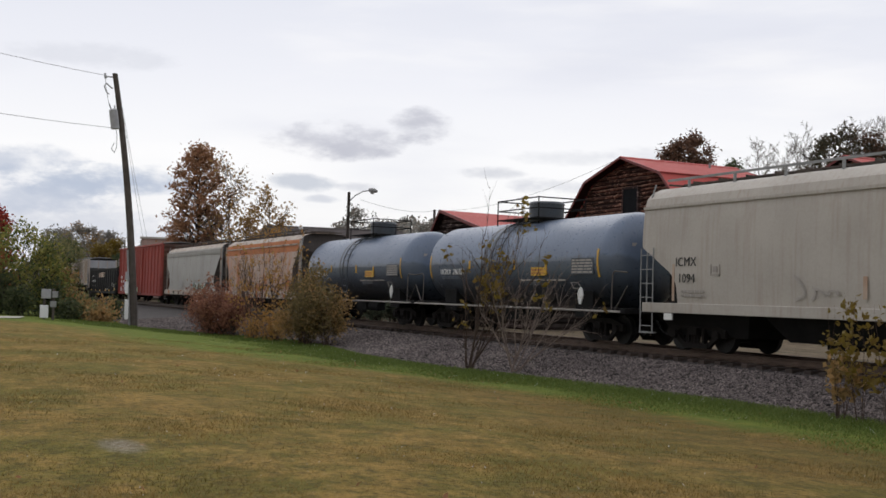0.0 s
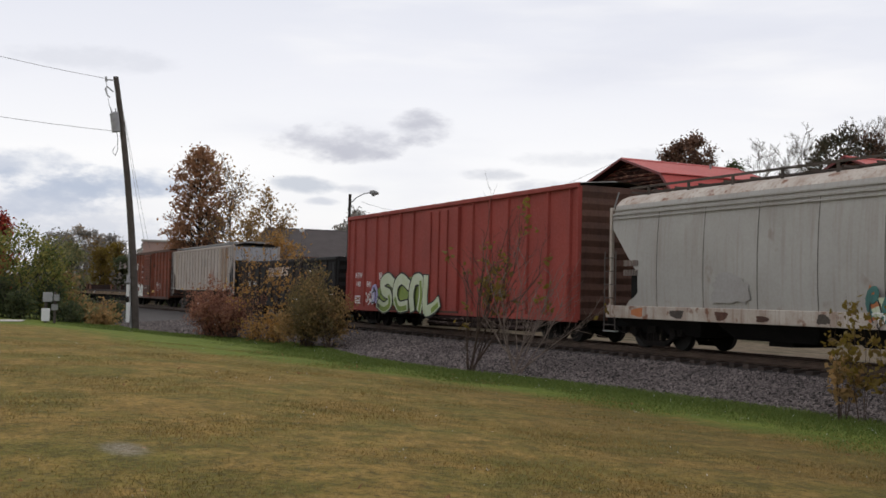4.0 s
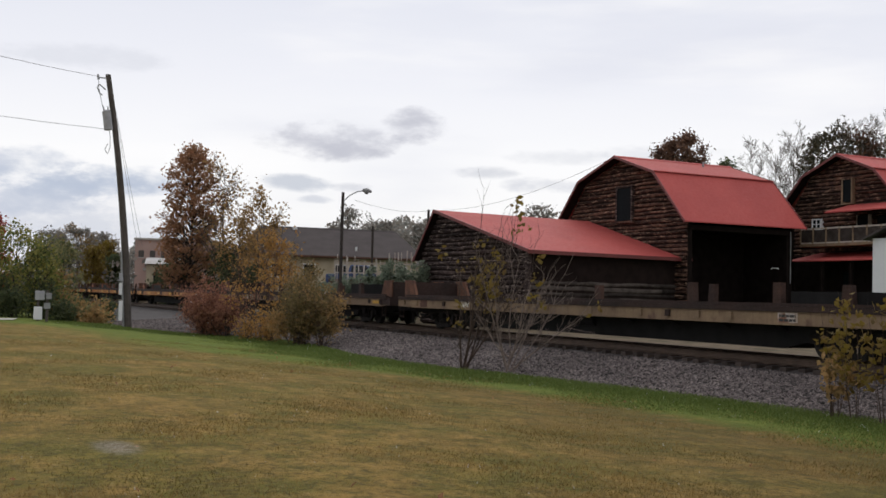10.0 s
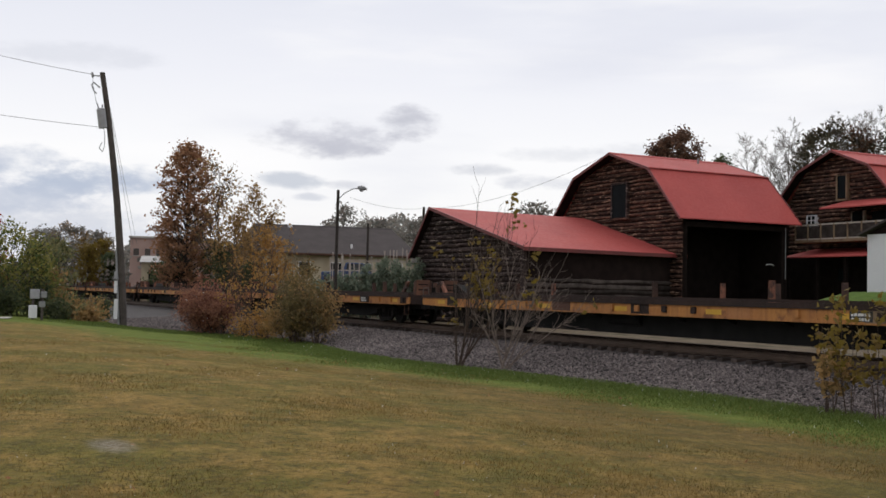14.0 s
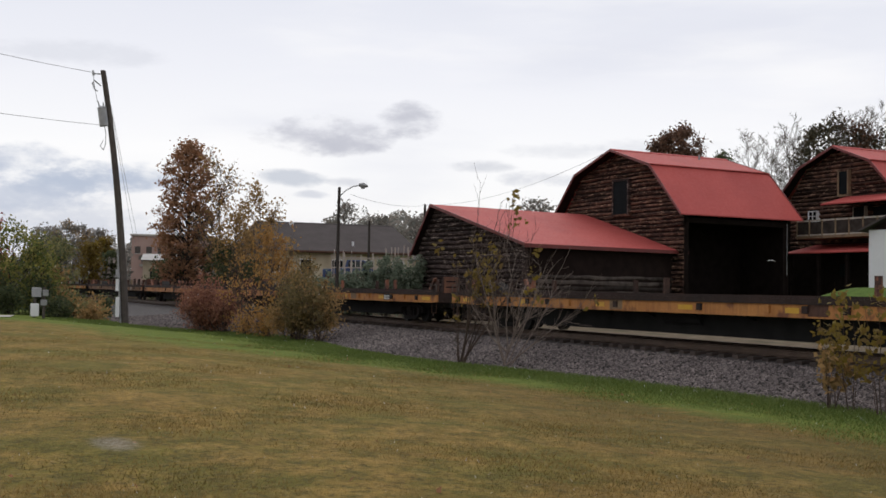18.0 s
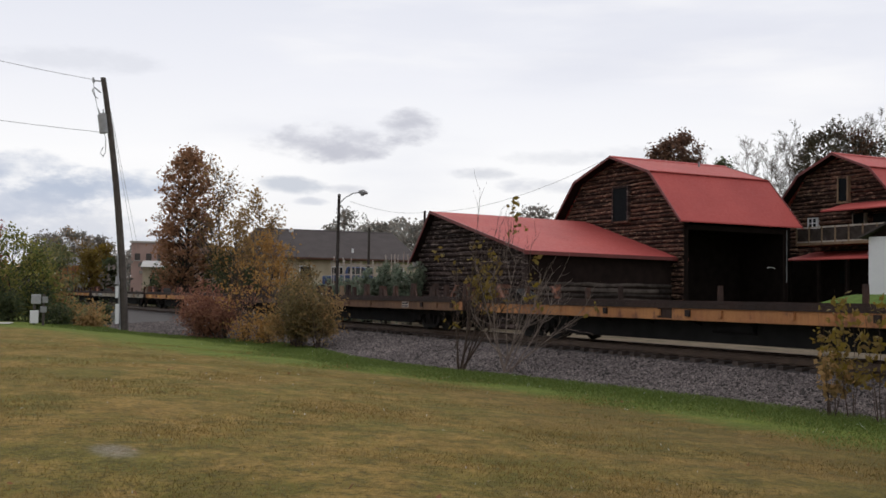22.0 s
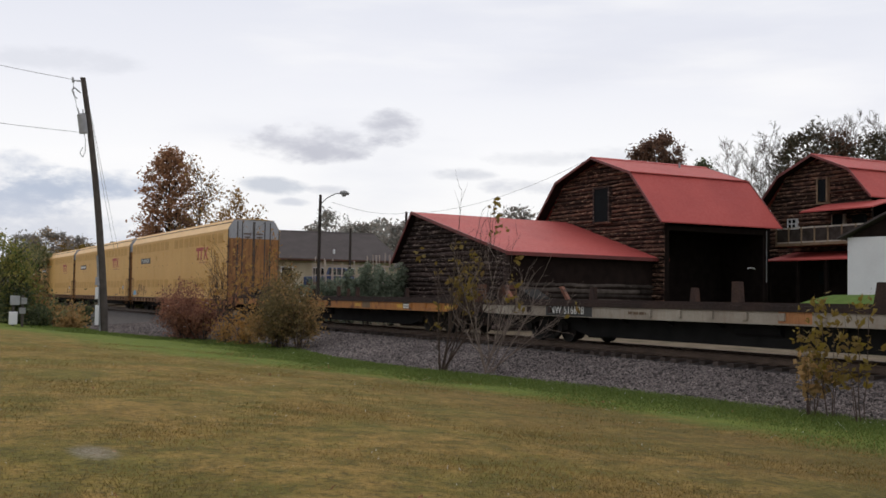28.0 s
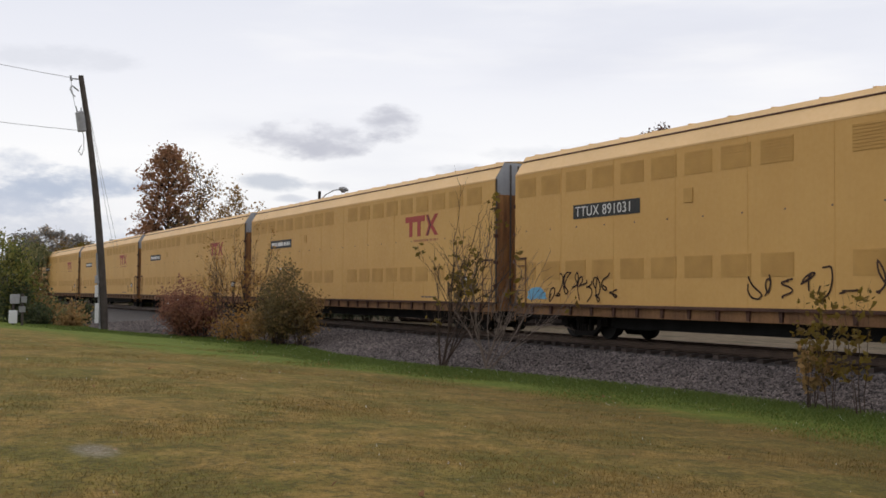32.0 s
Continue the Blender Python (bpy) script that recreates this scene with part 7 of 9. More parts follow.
    lettering("7", 0.60, "rust_faint", car, 0.92, 2.32, -1.572)
    scrawl(car, "spray_rust", 3.35, 1.95, 1.5, 0.95, -1.62, 4, 0.04, 33, "sprayed red-brown scrawl")
    for x in (4.75, 5.60):
        part("data_panel", Geo().box(x, x + 0.42, -1.575, -1.565, 1.82, 2.12), "stencil", car)
    part("center_sill", Geo().box(-h, h, -0.25, 0.25, 0.78, 1.1), "steel_black", car)
    bogies(car, h, 2.0, TRUCK_PALE)
    return car


def tank_car(number):
    half, r, zc = 6.72, 1.53, 2.55
    car = thing("tank_car", "blue-grey cylindrical tank car with a railed top platform", "tank car", "freight cars of the train")
    rows = []
    prof = [(-half + 0.02, 0.02)]
    for k in range(1, 9):
        a = math.pi / 2 * k / 8
        prof.append((-half + 0.76 - 0.76 * math.cos(a), r * math.sin(a)))
    prof += [(half * f, r) for f in (-0.7, -0.4, -0.13, 0.13, 0.4, 0.7)]
    for k in range(8, 0, -1):
        a = math.pi / 2 * k / 8
        prof.append((half - 0.76 + 0.76 * math.cos(a), r * math.sin(a)))
    prof.append((half - 0.02, 0.02))
    for x, rad in prof:
        rows.append([(x, rad * math.sin(2 * math.pi * k / 48), zc - rad * math.cos(2 * math.pi * k / 48)) for k in range(49)])
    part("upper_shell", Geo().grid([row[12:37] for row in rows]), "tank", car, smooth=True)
    part("lower_shell", Geo().grid([row[36:] + row[1:13] for row in rows]), "tank", car, "lower shell darkened by grime and painted shade", smooth=True)
    for s in (-1, 1):
        x = s * (half - 0.79)
        arc = [[(x + dx, -(r + 0.014) * math.cos(a), zc + (r + 0.014) * math.sin(a)) for a in (-0.35, -0.23, -0.1, 0.02, 0.13, 0.22)] for dx in (-0.05, 0.05)]
        part("reflective_stripe", Geo().grid(arc), "yellow", car, "yellow reflective stripe")
        part("saddle", Geo().box(s * (half - 2.0) - 0.5, s * (half - 2.0) + 0.5, -1.2, 1.2, 0.78, 1.6), "steel_black", car)
        part("end_sill", Geo().box(s * (half - 1.6), s * (half + 0.55), -1.45, 1.45, 0.95, 1.10), "steel_black", car)
        rail = Geo().path([(s * (half + 0.70), -1.48, 2.16), (s * (half + 0.05), -1.48, 2.20), (s * (half - 0.06), -1.48, 2.08), (s * (half - 0.06), -1.50, 1.02)], 0.025).path([(s * (half + 0.1), -1.48, 1.05), (s * (half + 0.70), -1.48, 1.75)], 0.022)
        part("end_handrail", rail, "hopper_end", car)
        part("center_sill", Geo().box(s * (half - 3.4), s * (half + 0.3), -0.25, 0.25, 0.75, 1.05), "steel_black", car)
    for x, z, h in ((-2.53, 2.34, 0.32), (0.81, 2.28, 0.36), (2.92, 2.10, 0.46)):
        part("placard", Geo().box(x - 0.045, x + 0.045, -r - 0.02, -r + 0.03, z, z + h), "yellow", car)
    part("placard", Geo().box(2.0, 2.86, -r - 0.025, -r + 0.04, 2.08, 2.36), "yellow", car, "yellow warning placard")
    bars(car, "flat_orange", 2.05, 2.12, -r - 0.025, 0.75, 0.2, 2, seed=4)
    part("data_panel", Geo().box(4.45, 5.72, -r - 0.012, -r + 0.06, 2.12, 2.62), "tank_low", car)
    bars(car, "stencil", 4.5, 2.14, -r - 0.012, 1.15, 0.46, 5, seed=5)
    bars(car, "stencil", 1.1, 1.90, -r + 0.10, 2.9, 0.08, 1, seed=6)
    bars(car, "tank", 1.3, 1.76, -r + 0.16, 1.2, 0.14, 2, seed=16)
    bars(car, "tank", -5.0, 1.98, -r + 0.08, 2.2, 0.12, 2, seed=8)
    lettering(f"HOKX {number}", 0.31, "white", car, -4.98, 2.15, -r - 0.015)
    for x, w in ((-1.32, 0.10), (-0.98, 0.06)):
        run = Geo().grid([[(x + dx, (r + 0.006) * math.sin(2 * math.pi * k / 48), zc - (r + 0.006) * math.cos(2 * math.pi * k / 48)) for k in range(25, 47)] for dx in (-w, w)])
        part("spill_streak", run, "tank_low", car, "dark spill run below the platform", smooth=True)
    for x in (-0.72, -0.14):
        arc = [(x, -(r + 0.07) * math.cos(a), zc + (r + 0.07) * math.sin(a)) for a in (1.25, 1.0, 0.75, 0.5, 0.25, 0.0)] + [(x, -r - 0.07, 0.62)]
        part("ladder_rail", Geo().path(arc, 0.022), "tank_low", car)
    for k in range(11):
        a = 1.15 - 0.19 * k
        q = (-(r + 0.07) * math.cos(a), zc + (r + 0.07) * math.sin(a)) if a > 0 else (-r - 0.07, zc - (0.18 - a - 0.18) * 1.55)
        part("ladder_rung", Geo().tube((-0.72, *q), (-0.14, *q), 0.018, 0.018, 6), "tank_low", car)
    head = part("head_stencil", Geo().box(half + 0.005, half + 0.012, -0.75, 0.35, 2.98, 3.08).box(half - 0.02, half - 0.008, -0.55, 0.2, 2.80, 2.87), "stencil", car)
    head.matrix_basis = pose(-0.12, 0, 0)
    part("stencil_frame", Geo().path([(4.18, -1.36, 1.86), (4.62, -1.36, 1.86), (4.72, -1.31, 1.68), (4.28, -1.31, 1.68), (4.18, -1.36, 1.86)], 0.012), "stencil", car)
    part("shield", Geo().prism([(4.85, 1.50), (4.93, 1.64), (5.03, 1.72), (5.12, 1.62), (5.16, 1.46), (5.05, 1.18), (4.95, 1.18)], "y", -1.54, -1.50), "white", car, "white splashed placard")
    # platform, manway and rails on top
    for y in (-0.85, -0.5, -0.15, 0.2, 0.55, 0.9):
        part("platform_board", Geo().box(-1.5, 1.4, y - 0.14, y + 0.14, zc + r + 0.02, zc + r + 0.06), "steel_black", car)
    part("manway", Geo().tube((0.36, 0, zc + r - 0.05), (0.36, 0, zc + r + 0.58), 0.62, 0.62, 24).tube((0.36, 0, zc + r + 0.58), (0.36, 0, zc + r + 0.66), 0.66, 0.60, 24), "tank_low", car, smooth=True)
    part("valve", Geo().tube((-0.5, 0.2, zc + r), (-0.5, 0.2, zc + r + 0.45), 0.14, 0.12, 12), "tank_low", car)
    z = zc + r + 0.04
    corners = [(-1.5, -0.95), (1.4, -0.95), (1.4, 0.95), (-1.5, 0.95), (-1.5, -0.95)]
    for hgt in (0.34, 0.70):
        part("platform_rail", Geo().path([(x, y, z + hgt) for x, y in corners], 0.024), "steel_black", car)
    for x, y in corners[:4]:
        part("rail_post", Geo().tube((x, y, z - 0.2), (x, y, z + 0.70), 0.026, 0.026, 6), "steel_black", car)
    walkway = Geo().tube((-half - 0.5, -1.60, 1.0), (half + 0.5, -1.60, 1.0), 0.035, 0.035, 6)
    part("side_handrail", walkway, "stencil", car)
    low = Geo().box(-1.6, -0.4, -0.5, 0.5, 0.55, 1.0).tube((0.6, -0.6, 0.75), (1.7, -0.6, 0.75), 0.2, 0.2, 12)
    part("brake_gear", low, "steel_black", car)
    bogies(car, half + 0.45, 1.75)
    return car


def box_end(car, h, z0, z1, material):
    for s in (-1, 1):
        rows = []
        n = 22
        for i in range(n + 1):
            z = z0 + (z1 - z0) * i / n
            d = 0.05 if i % 2 else 0.0
            rows.append([(s * (h - 0.06 + d), y, z) for y in (-1.5, -0.5, 0.5, 1.5)])
        part("corrugated_end", Geo().grid(rows), material, car)


def red_boxcar():
    length, z0, z1 = 20.1, 0.72, 5.02
    car = thing("red_boxcar", "bright red high boxcar with vertical posts and sprayed graffiti", "boxcar", "freight cars of the train")
    h = length / 2
    for s in (-1, 1):
        y = s * 1.50
        part("side_sheet", Geo().box(-h, h, y - 0.03, y + 0.03, z0, z1 - 0.08), "red_box", car)
        for x in [-h + 0.06] + [-9.25 + 1.34 * k for k in range(15)] + [h - 0.06]:
            if abs(x - 0.2) < 1.6:
                continue
            part("side_post", Geo().prism([(x - 0.09, y), (x + 0.09, y), (x + 0.05, y + s * 0.11), (x - 0.05, y + s * 0.11)], "z", z0, z1 - 0.1), "red_box", car)
        part("top_chord", Geo().box(-h - 0.02, h + 0.02, y - 0.06, y + s * 0.14, z1 - 0.14, z1 + 0.02), "red_box", car, bevel=0.02)
        part("side_sill", Geo().box(-h, h, y - 0.05, y + s * 0.13, z0 - 0.06, z0 + 0.12), "red_box", car)
        door = part("plug_door", Geo().box(-1.45, 1.75, y - 0.02, y + s * 0.16, z0 + 0.1, z1 - 0.22), "red_box", car)
        for x in (-0.6, 0.15, 0.9):
            part("lock_rod", Geo().tube((x, y + s * 0.19, z0 + 0.15), (x, y + s * 0.19, z1 - 0.3), 0.03, 0.03, 6), "red_box", door)
        part("door_rail", Geo().box(-4.6, 1.9, y, y + s * 0.18, z0 + 0.02, z0 + 0.10), "brown_dark", car)
    box_end(car, h, z0, z1 - 0.05, "brown_dark")
    roof = [[(x, y, z) for y, z in ((-1.55, z1), (0, z1 + 0.14), (1.55, z1))] for x in np.linspace(-h, h, 2)]
    part("roof", Geo().grid(roof), "roof_pale", car)
    for k in range(16):
        x = -h + 0.4 + (length - 0.8) * k / 15
        part("roof_rib", Geo().prism([(-1.55, z1), (0, z1 + 0.14), (1.55, z1), (1.55, z1 + 0.05), (0, z1 + 0.19), (-1.55, z1 + 0.05)], "x", x - 0.04, x + 0.04), "roof_pale", car)
    y = -1.63
    lettering("ATW", 0.36, "white", car, -8.86, 2.14, y)
    lettering("140", 0.36, "white", car, -8.74, 1.74, y)
    lettering("041", 0.36, "white", car, -7.42, 1.74, y)
    part("stencil_panel", Geo().box(-5.98, -5.70, y, y + 0.012, 2.05, 2.08).box(-5.98, -5.70, y, y + 0.012, 2.33, 2.36).box(-5.98, -5.95, y, y + 0.012, 2.05, 2.36).box(-5.73, -5.70, y, y + 0.012, 2.05, 2.36).box(-5.88, -5.80, y, y + 0.012, 2.14, 2.28), "white", car)
    blob(car, "spray_violet", -7.0, 0.86, 1.05, 1.0, y - 0.004, 3, "sprayed violet haze")
    scrawl(car, "white", -7.4, 0.80, 0.8, 0.9, y - 0.008, 4, 0.05, 6, "sprayed white scribble")
    # fat sprayed letters: yellow-green haze, black edge, pale body, green shading
    blob(car, "spray_green", -6.3, 0.66, 7.1, 1.6, y - 0.002, 11, "sprayed yellow-green haze")
    fat = (
        [(-4.35, 1.98), (-4.9, 2.22), (-5.5, 2.02), (-5.35, 1.62), (-4.75, 1.42), (-4.7, 1.02), (-5.3, 0.80), (-5.95, 0.98)],
        [(-2.75, 1.95), (-3.4, 2.18), (-3.95, 1.86), (-4.0, 1.30), (-3.6, 0.88), (-2.85, 0.92)],
        [(-2.2, 0.85), (-2.3, 1.5), (-2.0, 2.1), (-1.4, 2.1), (-1.3, 1.5), (-1.45, 0.85)],
        [(-0.85, 2.15), (-0.85, 0.85), (-0.2, 0.85), (0.3, 1.1)],
    )
    for i, pts in enumerate(fat):
        for m, w, d in (("black", 0.56, 0.003), ("spray_pale", 0.43, 0.017)):
            g = Geo()
            ribbon(g, curved([(a, 0.14 + 0.88 * b) for a, b in pts], 7), w, y - d - i * 0.03)
            part("graffiti", g, m, car, "sprayed fat letters" if m == "spray_pale" else "")
        g = Geo()
        ribbon(g, curved([(a, 0.06 + 0.88 * b) for a, b in pts[len(pts) // 2:]], 7), 0.2, y - 0.032 - i * 0.03)
        part("graffiti", g, "spray_green", car)
    scrawl(car, "black", -6.5, 0.8, 1.2, 1.1, y - 0.14, 2, 0.07, 5)
    bars(car, "white", -h + 1.2, 0.95, y, 0.7, 0.4, 4, seed=3)
    part("underframe", Geo().box(-h, h, -0.4, 0.4, 0.55, 0.85), "steel_black", car)
    for s in (-1, 1):
        ladder(car, s * (h - 0.3) - 0.2, -1.66, 0.7, 2.4, 0.4, 4, "red_box")
    bogies(car, h, 2.1)
    return car


def stripes_logo(car, x, z, y, w, h, material="white"):
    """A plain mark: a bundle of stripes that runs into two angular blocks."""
    g = Geo()
    for k in range(6):
        zz = z + h * k / 6
        g.box(x + 0.02 * k, x + w * 0.46 + 0.05 * k, y - 0.004, y, zz, zz + h / 6 * 0.62)
    part("logo", g, material, car, "white striped railway mark")
    b = x + w * 0.44
    q = Geo()
    q.add([(b, y - 0.005, z), (b + 0.16 * w, y - 0.005, z), (b + 0.20 * w, y - 0.005, z + h), (b + 0.04 * w, y - 0.005, z + h)], [(0, 1, 2, 3)])
    q.add([(b + 0.05 * w, y - 0.006, z + h), (b + 0.16 * w, y - 0.006, z + h), (b + 0.27 * w, y - 0.006, z), (b + 0.16 * w, y - 0.006, z)], [(0, 1, 2, 3)])
    q.add([(b + 0.18 * w, y - 0.007, z), (b + 0.28 * w, y - 0.007, z), (b + 0.32 * w, y - 0.007, z + h), (b + 0.22 * w, y - 0.007, z + h)], [(0, 1, 2, 3)])
    pts = [(b + 0.55 * w, z + h * 0.86), (b + 0.40 * w, z + h * 0.88), (b + 0.37 * w, z + h * 0.68), (b + 0.42 * w, z + h * 0.52), (b + 0.50 * w, z + h * 0.42), (b + 0.50 * w, z + h * 0.18), (b + 0.34 * w, z + h * 0.12)]
    ribbon(q, pts, h * 0.24, y - 0.008)
    part("logo", q, material, car)


def brown_boxcar():
    length, z0, z1 = 17.35, 0.80, 4.52
    car = thing("brown_boxcar", "rust-brown boxcar with ribbed panels and white striped mark", "boxcar", "freight cars of the train")
    h = length / 2
    door0, door1 = -h + 7.0, -h + 10.25
    for s in (-1, 1):
        y = s * 1.48
        part("side_sheet", Geo().box(-h, h, y - 0.03, y + 0.03, z0, z1), "brown_box", car)
        posts = [-h + 0.06, -h + 0.75, -h + 2.05, -h + 3.35, -h + 4.65, -h + 5.95, -h + 6.9, door1 + 0.12, door1 + 0.75, door1 + 2.05, door1 + 3.35, door1 + 4.65, door1 + 5.95, h - 0.06]
        for x in posts:
            part("side_post", Geo().prism([(x - 0.08, y), (x + 0.08, y), (x + 0.05, y + s * 0.12), (x - 0.05, y + s * 0.12)], "z", z0 - 0.05, z1), "brown_box", car)
            # post's shadow painted on as a dark strip at its side
            part("post_seam", Geo().box(x + 0.085, x + 0.14, y + s * 0.031, y + s * 0.037, z0, z1), "brown_dark", car)
        for a, b in zip(posts, posts[1:]):
            if b - a > 2.5 or b - a < 0.5:
                continue
            for k in range(9):
                z = z0 + 0.28 + 0.40 * k
                part("panel_rib", Geo().box(a + 0.16, b - 0.16, y, y + s * 0.06, z, z + 0.05), "brown_box", car)
                # dark strip below the rib, its shading laid on as colour
                part("panel_crease", Geo().box(a + 0.14, b - 0.14, y + s * 0.031, y + s * 0.036, z - 0.05, z), "brown_dark", car)
        part("top_chord", Geo().box(-h - 0.02, h + 0.02, y - 0.05, y + s * 0.13, z1 - 0.02, z1 + 0.18), "brown_dark", car, bevel=0.02)
        part("side_sill", Geo().box(-h, h, y - 0.05, y + s * 0.11, z0 - 0.14, z0 + 0.06), "brown_dark", car)
        door = part("sliding_door", Geo().box(door0, door1, y, y + s * 0.13, z0 - 0.02, z1 - 0.05), "brown_box", car)
        for k in range(15):
            z = z0 + 0.12 + 0.24 * k
            part("door_rib", Geo().prism([(y + s * 0.13, z), (y + s * 0.13, z + 0.12), (y + s * 0.20, z + 0.09), (y + s * 0.20, z + 0.03)], "x", door0 + 0.12, door1 - 0.12), "brown_dark" if k < 4 else "brown_box", door)
            # dark strip added between door ribs to deepen their shading
            part("door_groove", Geo().box(door0 + 0.12, door1 - 0.12, y + s * 0.131, y + s * 0.137, z + 0.14, z + 0.19), "brown_dark", door)
        part("door_track", Geo().box(door0 - 3.2, door1 + 0.2, y, y + s * 0.2, z0 - 0.10, z0 - 0.02), "brown_dark", car)
        part("lock_bar", Geo().tube((door1 - 0.06, y + s * 0.22, z0), (door1 - 0.06, y + s * 0.22, z1 - 0.1), 0.035, 0.035, 6), "brown_dark", door)
    box_end(car, h, z0, z1 + 0.1, "brown_dark")
    part("roof", Geo().grid([[(x, y, z) for y, z in ((-1.58, z1 + 0.18), (0, z1 + 0.30), (1.58, z1 + 0.18))] for x in (-h, h)]), "hopper_dirt", car)
    y = -1.61
    stripes_logo(car, -h + 0.95, 3.13, y, 3.3, 0.62)
    bars(car, "white", -h + 2.3, 2.40, y, 0.45, 0.24, 1, seed=2)
    lettering("412", 0.28, "white", car, -h + 2.25, 1.98, y)
    lettering("027", 0.28, "white", car, -h + 3.55, 1.98, y)
    blob(car, "white", -h + 2.35, 0.72, 1.6, 1.2, y - 0.003, 31, "sprayed white patch")
    blob(car, "white", -h + 3.9, 0.62, 1.7, 1.35, y - 0.004, 33)
    blob(car, "white", -h + 5.3, 0.62, 1.5, 1.30, y - 0.005, 35)
    blob(car, "black", -h + 1.8, 0.68, 3.0, 0.55, y - 0.007, 37)
    blob(car, "brown_box", -h + 4.35, 1.25, 0.8, 0.4, y - 0.008, 38)
    scrawl(car, "black", -h + 2.6, 0.8, 4.0, 1.1, y - 0.012, 5, 0.05, 8)
    scrawl(car, "white", -h + 4.0, 1.75, 1.3, 0.4, y - 0.008, 4, 0.03, 9)
    scrawl(car, "white", -h + 12.6, 1.35, 1.7, 0.9, y - 0.008, 5, 0.03, 10)
    scrawl(car, "white", door0 + 0.2, 1.45, 1.8, 0.28, y - 0.11, 5, 0.025, 12)
    scrawl(car, "white", -h + 6.1, 2.9, 0.6, 0.14, y, 3, 0.03, 13)
    for z in (2.35, 3.35):
        bars(car, "white", -h + 6.2, z, y, 0.22, 0.2, 1, seed=13)
    bars(car, "white", -h + 2.4, 0.86, y - 0.010, 1.8, 0.22, 2, seed=14)
    part("reflector", Geo().box(door0 + 2.3, door0 + 3.0, y - 0.11, y - 0.10, 1.02, 1.14), "yellow", car)
    part("reflector", Geo().box(door1 + 0.55, door1 + 1.5, y - 0.01, y, 1.18, 1.34), "yellow", car)
    part("underframe", Geo().box(-h, h, -0.4, 0.4, 0.5, 0.8), "steel_black", car)
    for s in (-1, 1):
        ladder(car, s * (h - 0.3) - 0.2, -1.66, 0.7, 2.3, 0.4, 4, "brown_dark")
        ladder(car, s * (h + 0.05), -1.4, 0.9, z1, 0.42, 9, "brown_dark", "y")
    bogies(car, h, 2.0)
    return car


def gondola():
    length, z0, z1 = 17.7, 0.75, 3.22
    car = thing("gondola_car", "black open gondola with tapered side ribs and faded mark", "gondola", "freight cars of the train")
    h = length / 2
    for s in (-1, 1):
        y = s * 1.45
        part("side_sheet", Geo().box(-h, h, y - 0.03, y + 0.03, z0, z1), "gon", car)
        for k in range(14):
            x = -h + 0.3 + (length - 0.6) * k / 13
            w = 0.13
            part("side_rib", Geo().add([(x - w, y, z0), (x + w, y, z0), (x + w * 0.8, y + s * 0.14, z0 + 0.05), (x - w * 0.8, y + s * 0.14, z0 + 0.05), (x - w, y, z1 - 0.2), (x + w, y, z1 - 0.2), (x + w * 0.6, y + s * 0.10, z1 - 0.2), (x - w * 0.6, y + s * 0.10, z1 - 0.2)], [(0, 1, 2, 3), (4, 7, 6, 5), (3, 2, 6, 7), (0, 3, 7, 4), (1, 5, 6, 2)]), "gon", car)
        part("top_chord", Geo().box(-h - 0.04, h + 0.04, y - 0.10, y + s * 0.16, z1 - 0.18, z1), "gon", car, bevel=0.03)
        part("side_sill", Geo().box(-h, h, y - 0.05, y + s * 0.15, z0 - 0.12, z0 + 0.08), "gon", car)
    for s in (-1, 1):
        rows = [[(s * (h - 0.05 + (0.06 if i % 2 else 0.0)), y, z0 + (z1 - z0) * i / 12) for y in (-1.45, 0, 1.45)] for i in range(13)]
        part("corrugated_end", Geo().grid(rows), "gon", car)
        ladder(car, s * (h - 0.35) - 0.2, -1.64, 0.6, 2.9, 0.4, 6, "gon")
    part("floor", Geo().box(-h, h, -1.45, 1.45, 0.95, 1.05), "brown_dark", car)
    y = -1.60
    stripes_logo(car, -h + 6.4, 2.30, y, 3.9, 0.52, "logo_worn")
    lettering("NS", 0.38, "white", car, -h + 2.2, 2.31, y)
    lettering("200", 0.38, "white", car, -h + 2.25, 1.77, y)
    lettering("658", 0.38, "white", car, -h + 3.45, 1.77, y)
    for x, w in ((-h + 1.38, 0.47), (-h + 4.0, 0.5), (-h + 7.1, 0.45), (-h + 10.8, 0.5), (-h + 13.1, 0.55), (h - 1.4, 0.5)):
        part("reflector", Geo().box(x, x + w, y, y + 0.01, 0.86 if x < h - 2 else 0.95, 0.98 if x < h - 2 else 1.2), "yellow", car)
    part("data_panel", Geo().box(h - 2.8, h - 2.4, y, y + 0.01, 1.40, 1.43).box(h - 2.8, h - 2.4, y, y + 0.01, 1.72, 1.75).box(h - 2.8, h - 2.77, y, y + 0.01, 1.4, 1.75).box(h - 2.43, h - 2.4, y, y + 0.01, 1.4, 1.75).box(h - 2.66, h - 2.54, y, y + 0.01, 1.48, 1.68), "roof_pale", car)
    bars(car, "stencil", h - 1.9, 1.3, y, 0.8, 0.3, 3, seed=5)
    bars(car, "stencil", -h + 2.3, 1.36, y, 0.35, 0.14, 2, seed=6)
    bars(car, "stencil", -h + 3.75, 1.32, y, 0.45, 0.16, 2, seed=16)
    blob(car, "hopper_end", -h + 0.62, 1.8, 0.3, 0.6, -1.484, 61, "pale scraped patch", "scrape")
    bars(car, "white", h - 6.5, 1.0, y, 1.2, 0.12, 1, seed=7)
    part("underframe", Geo().box(-h, h, -0.4, 0.4, 0.45, 0.8), "steel_black", car)
    bogies(car, h, 2.0)
    return car


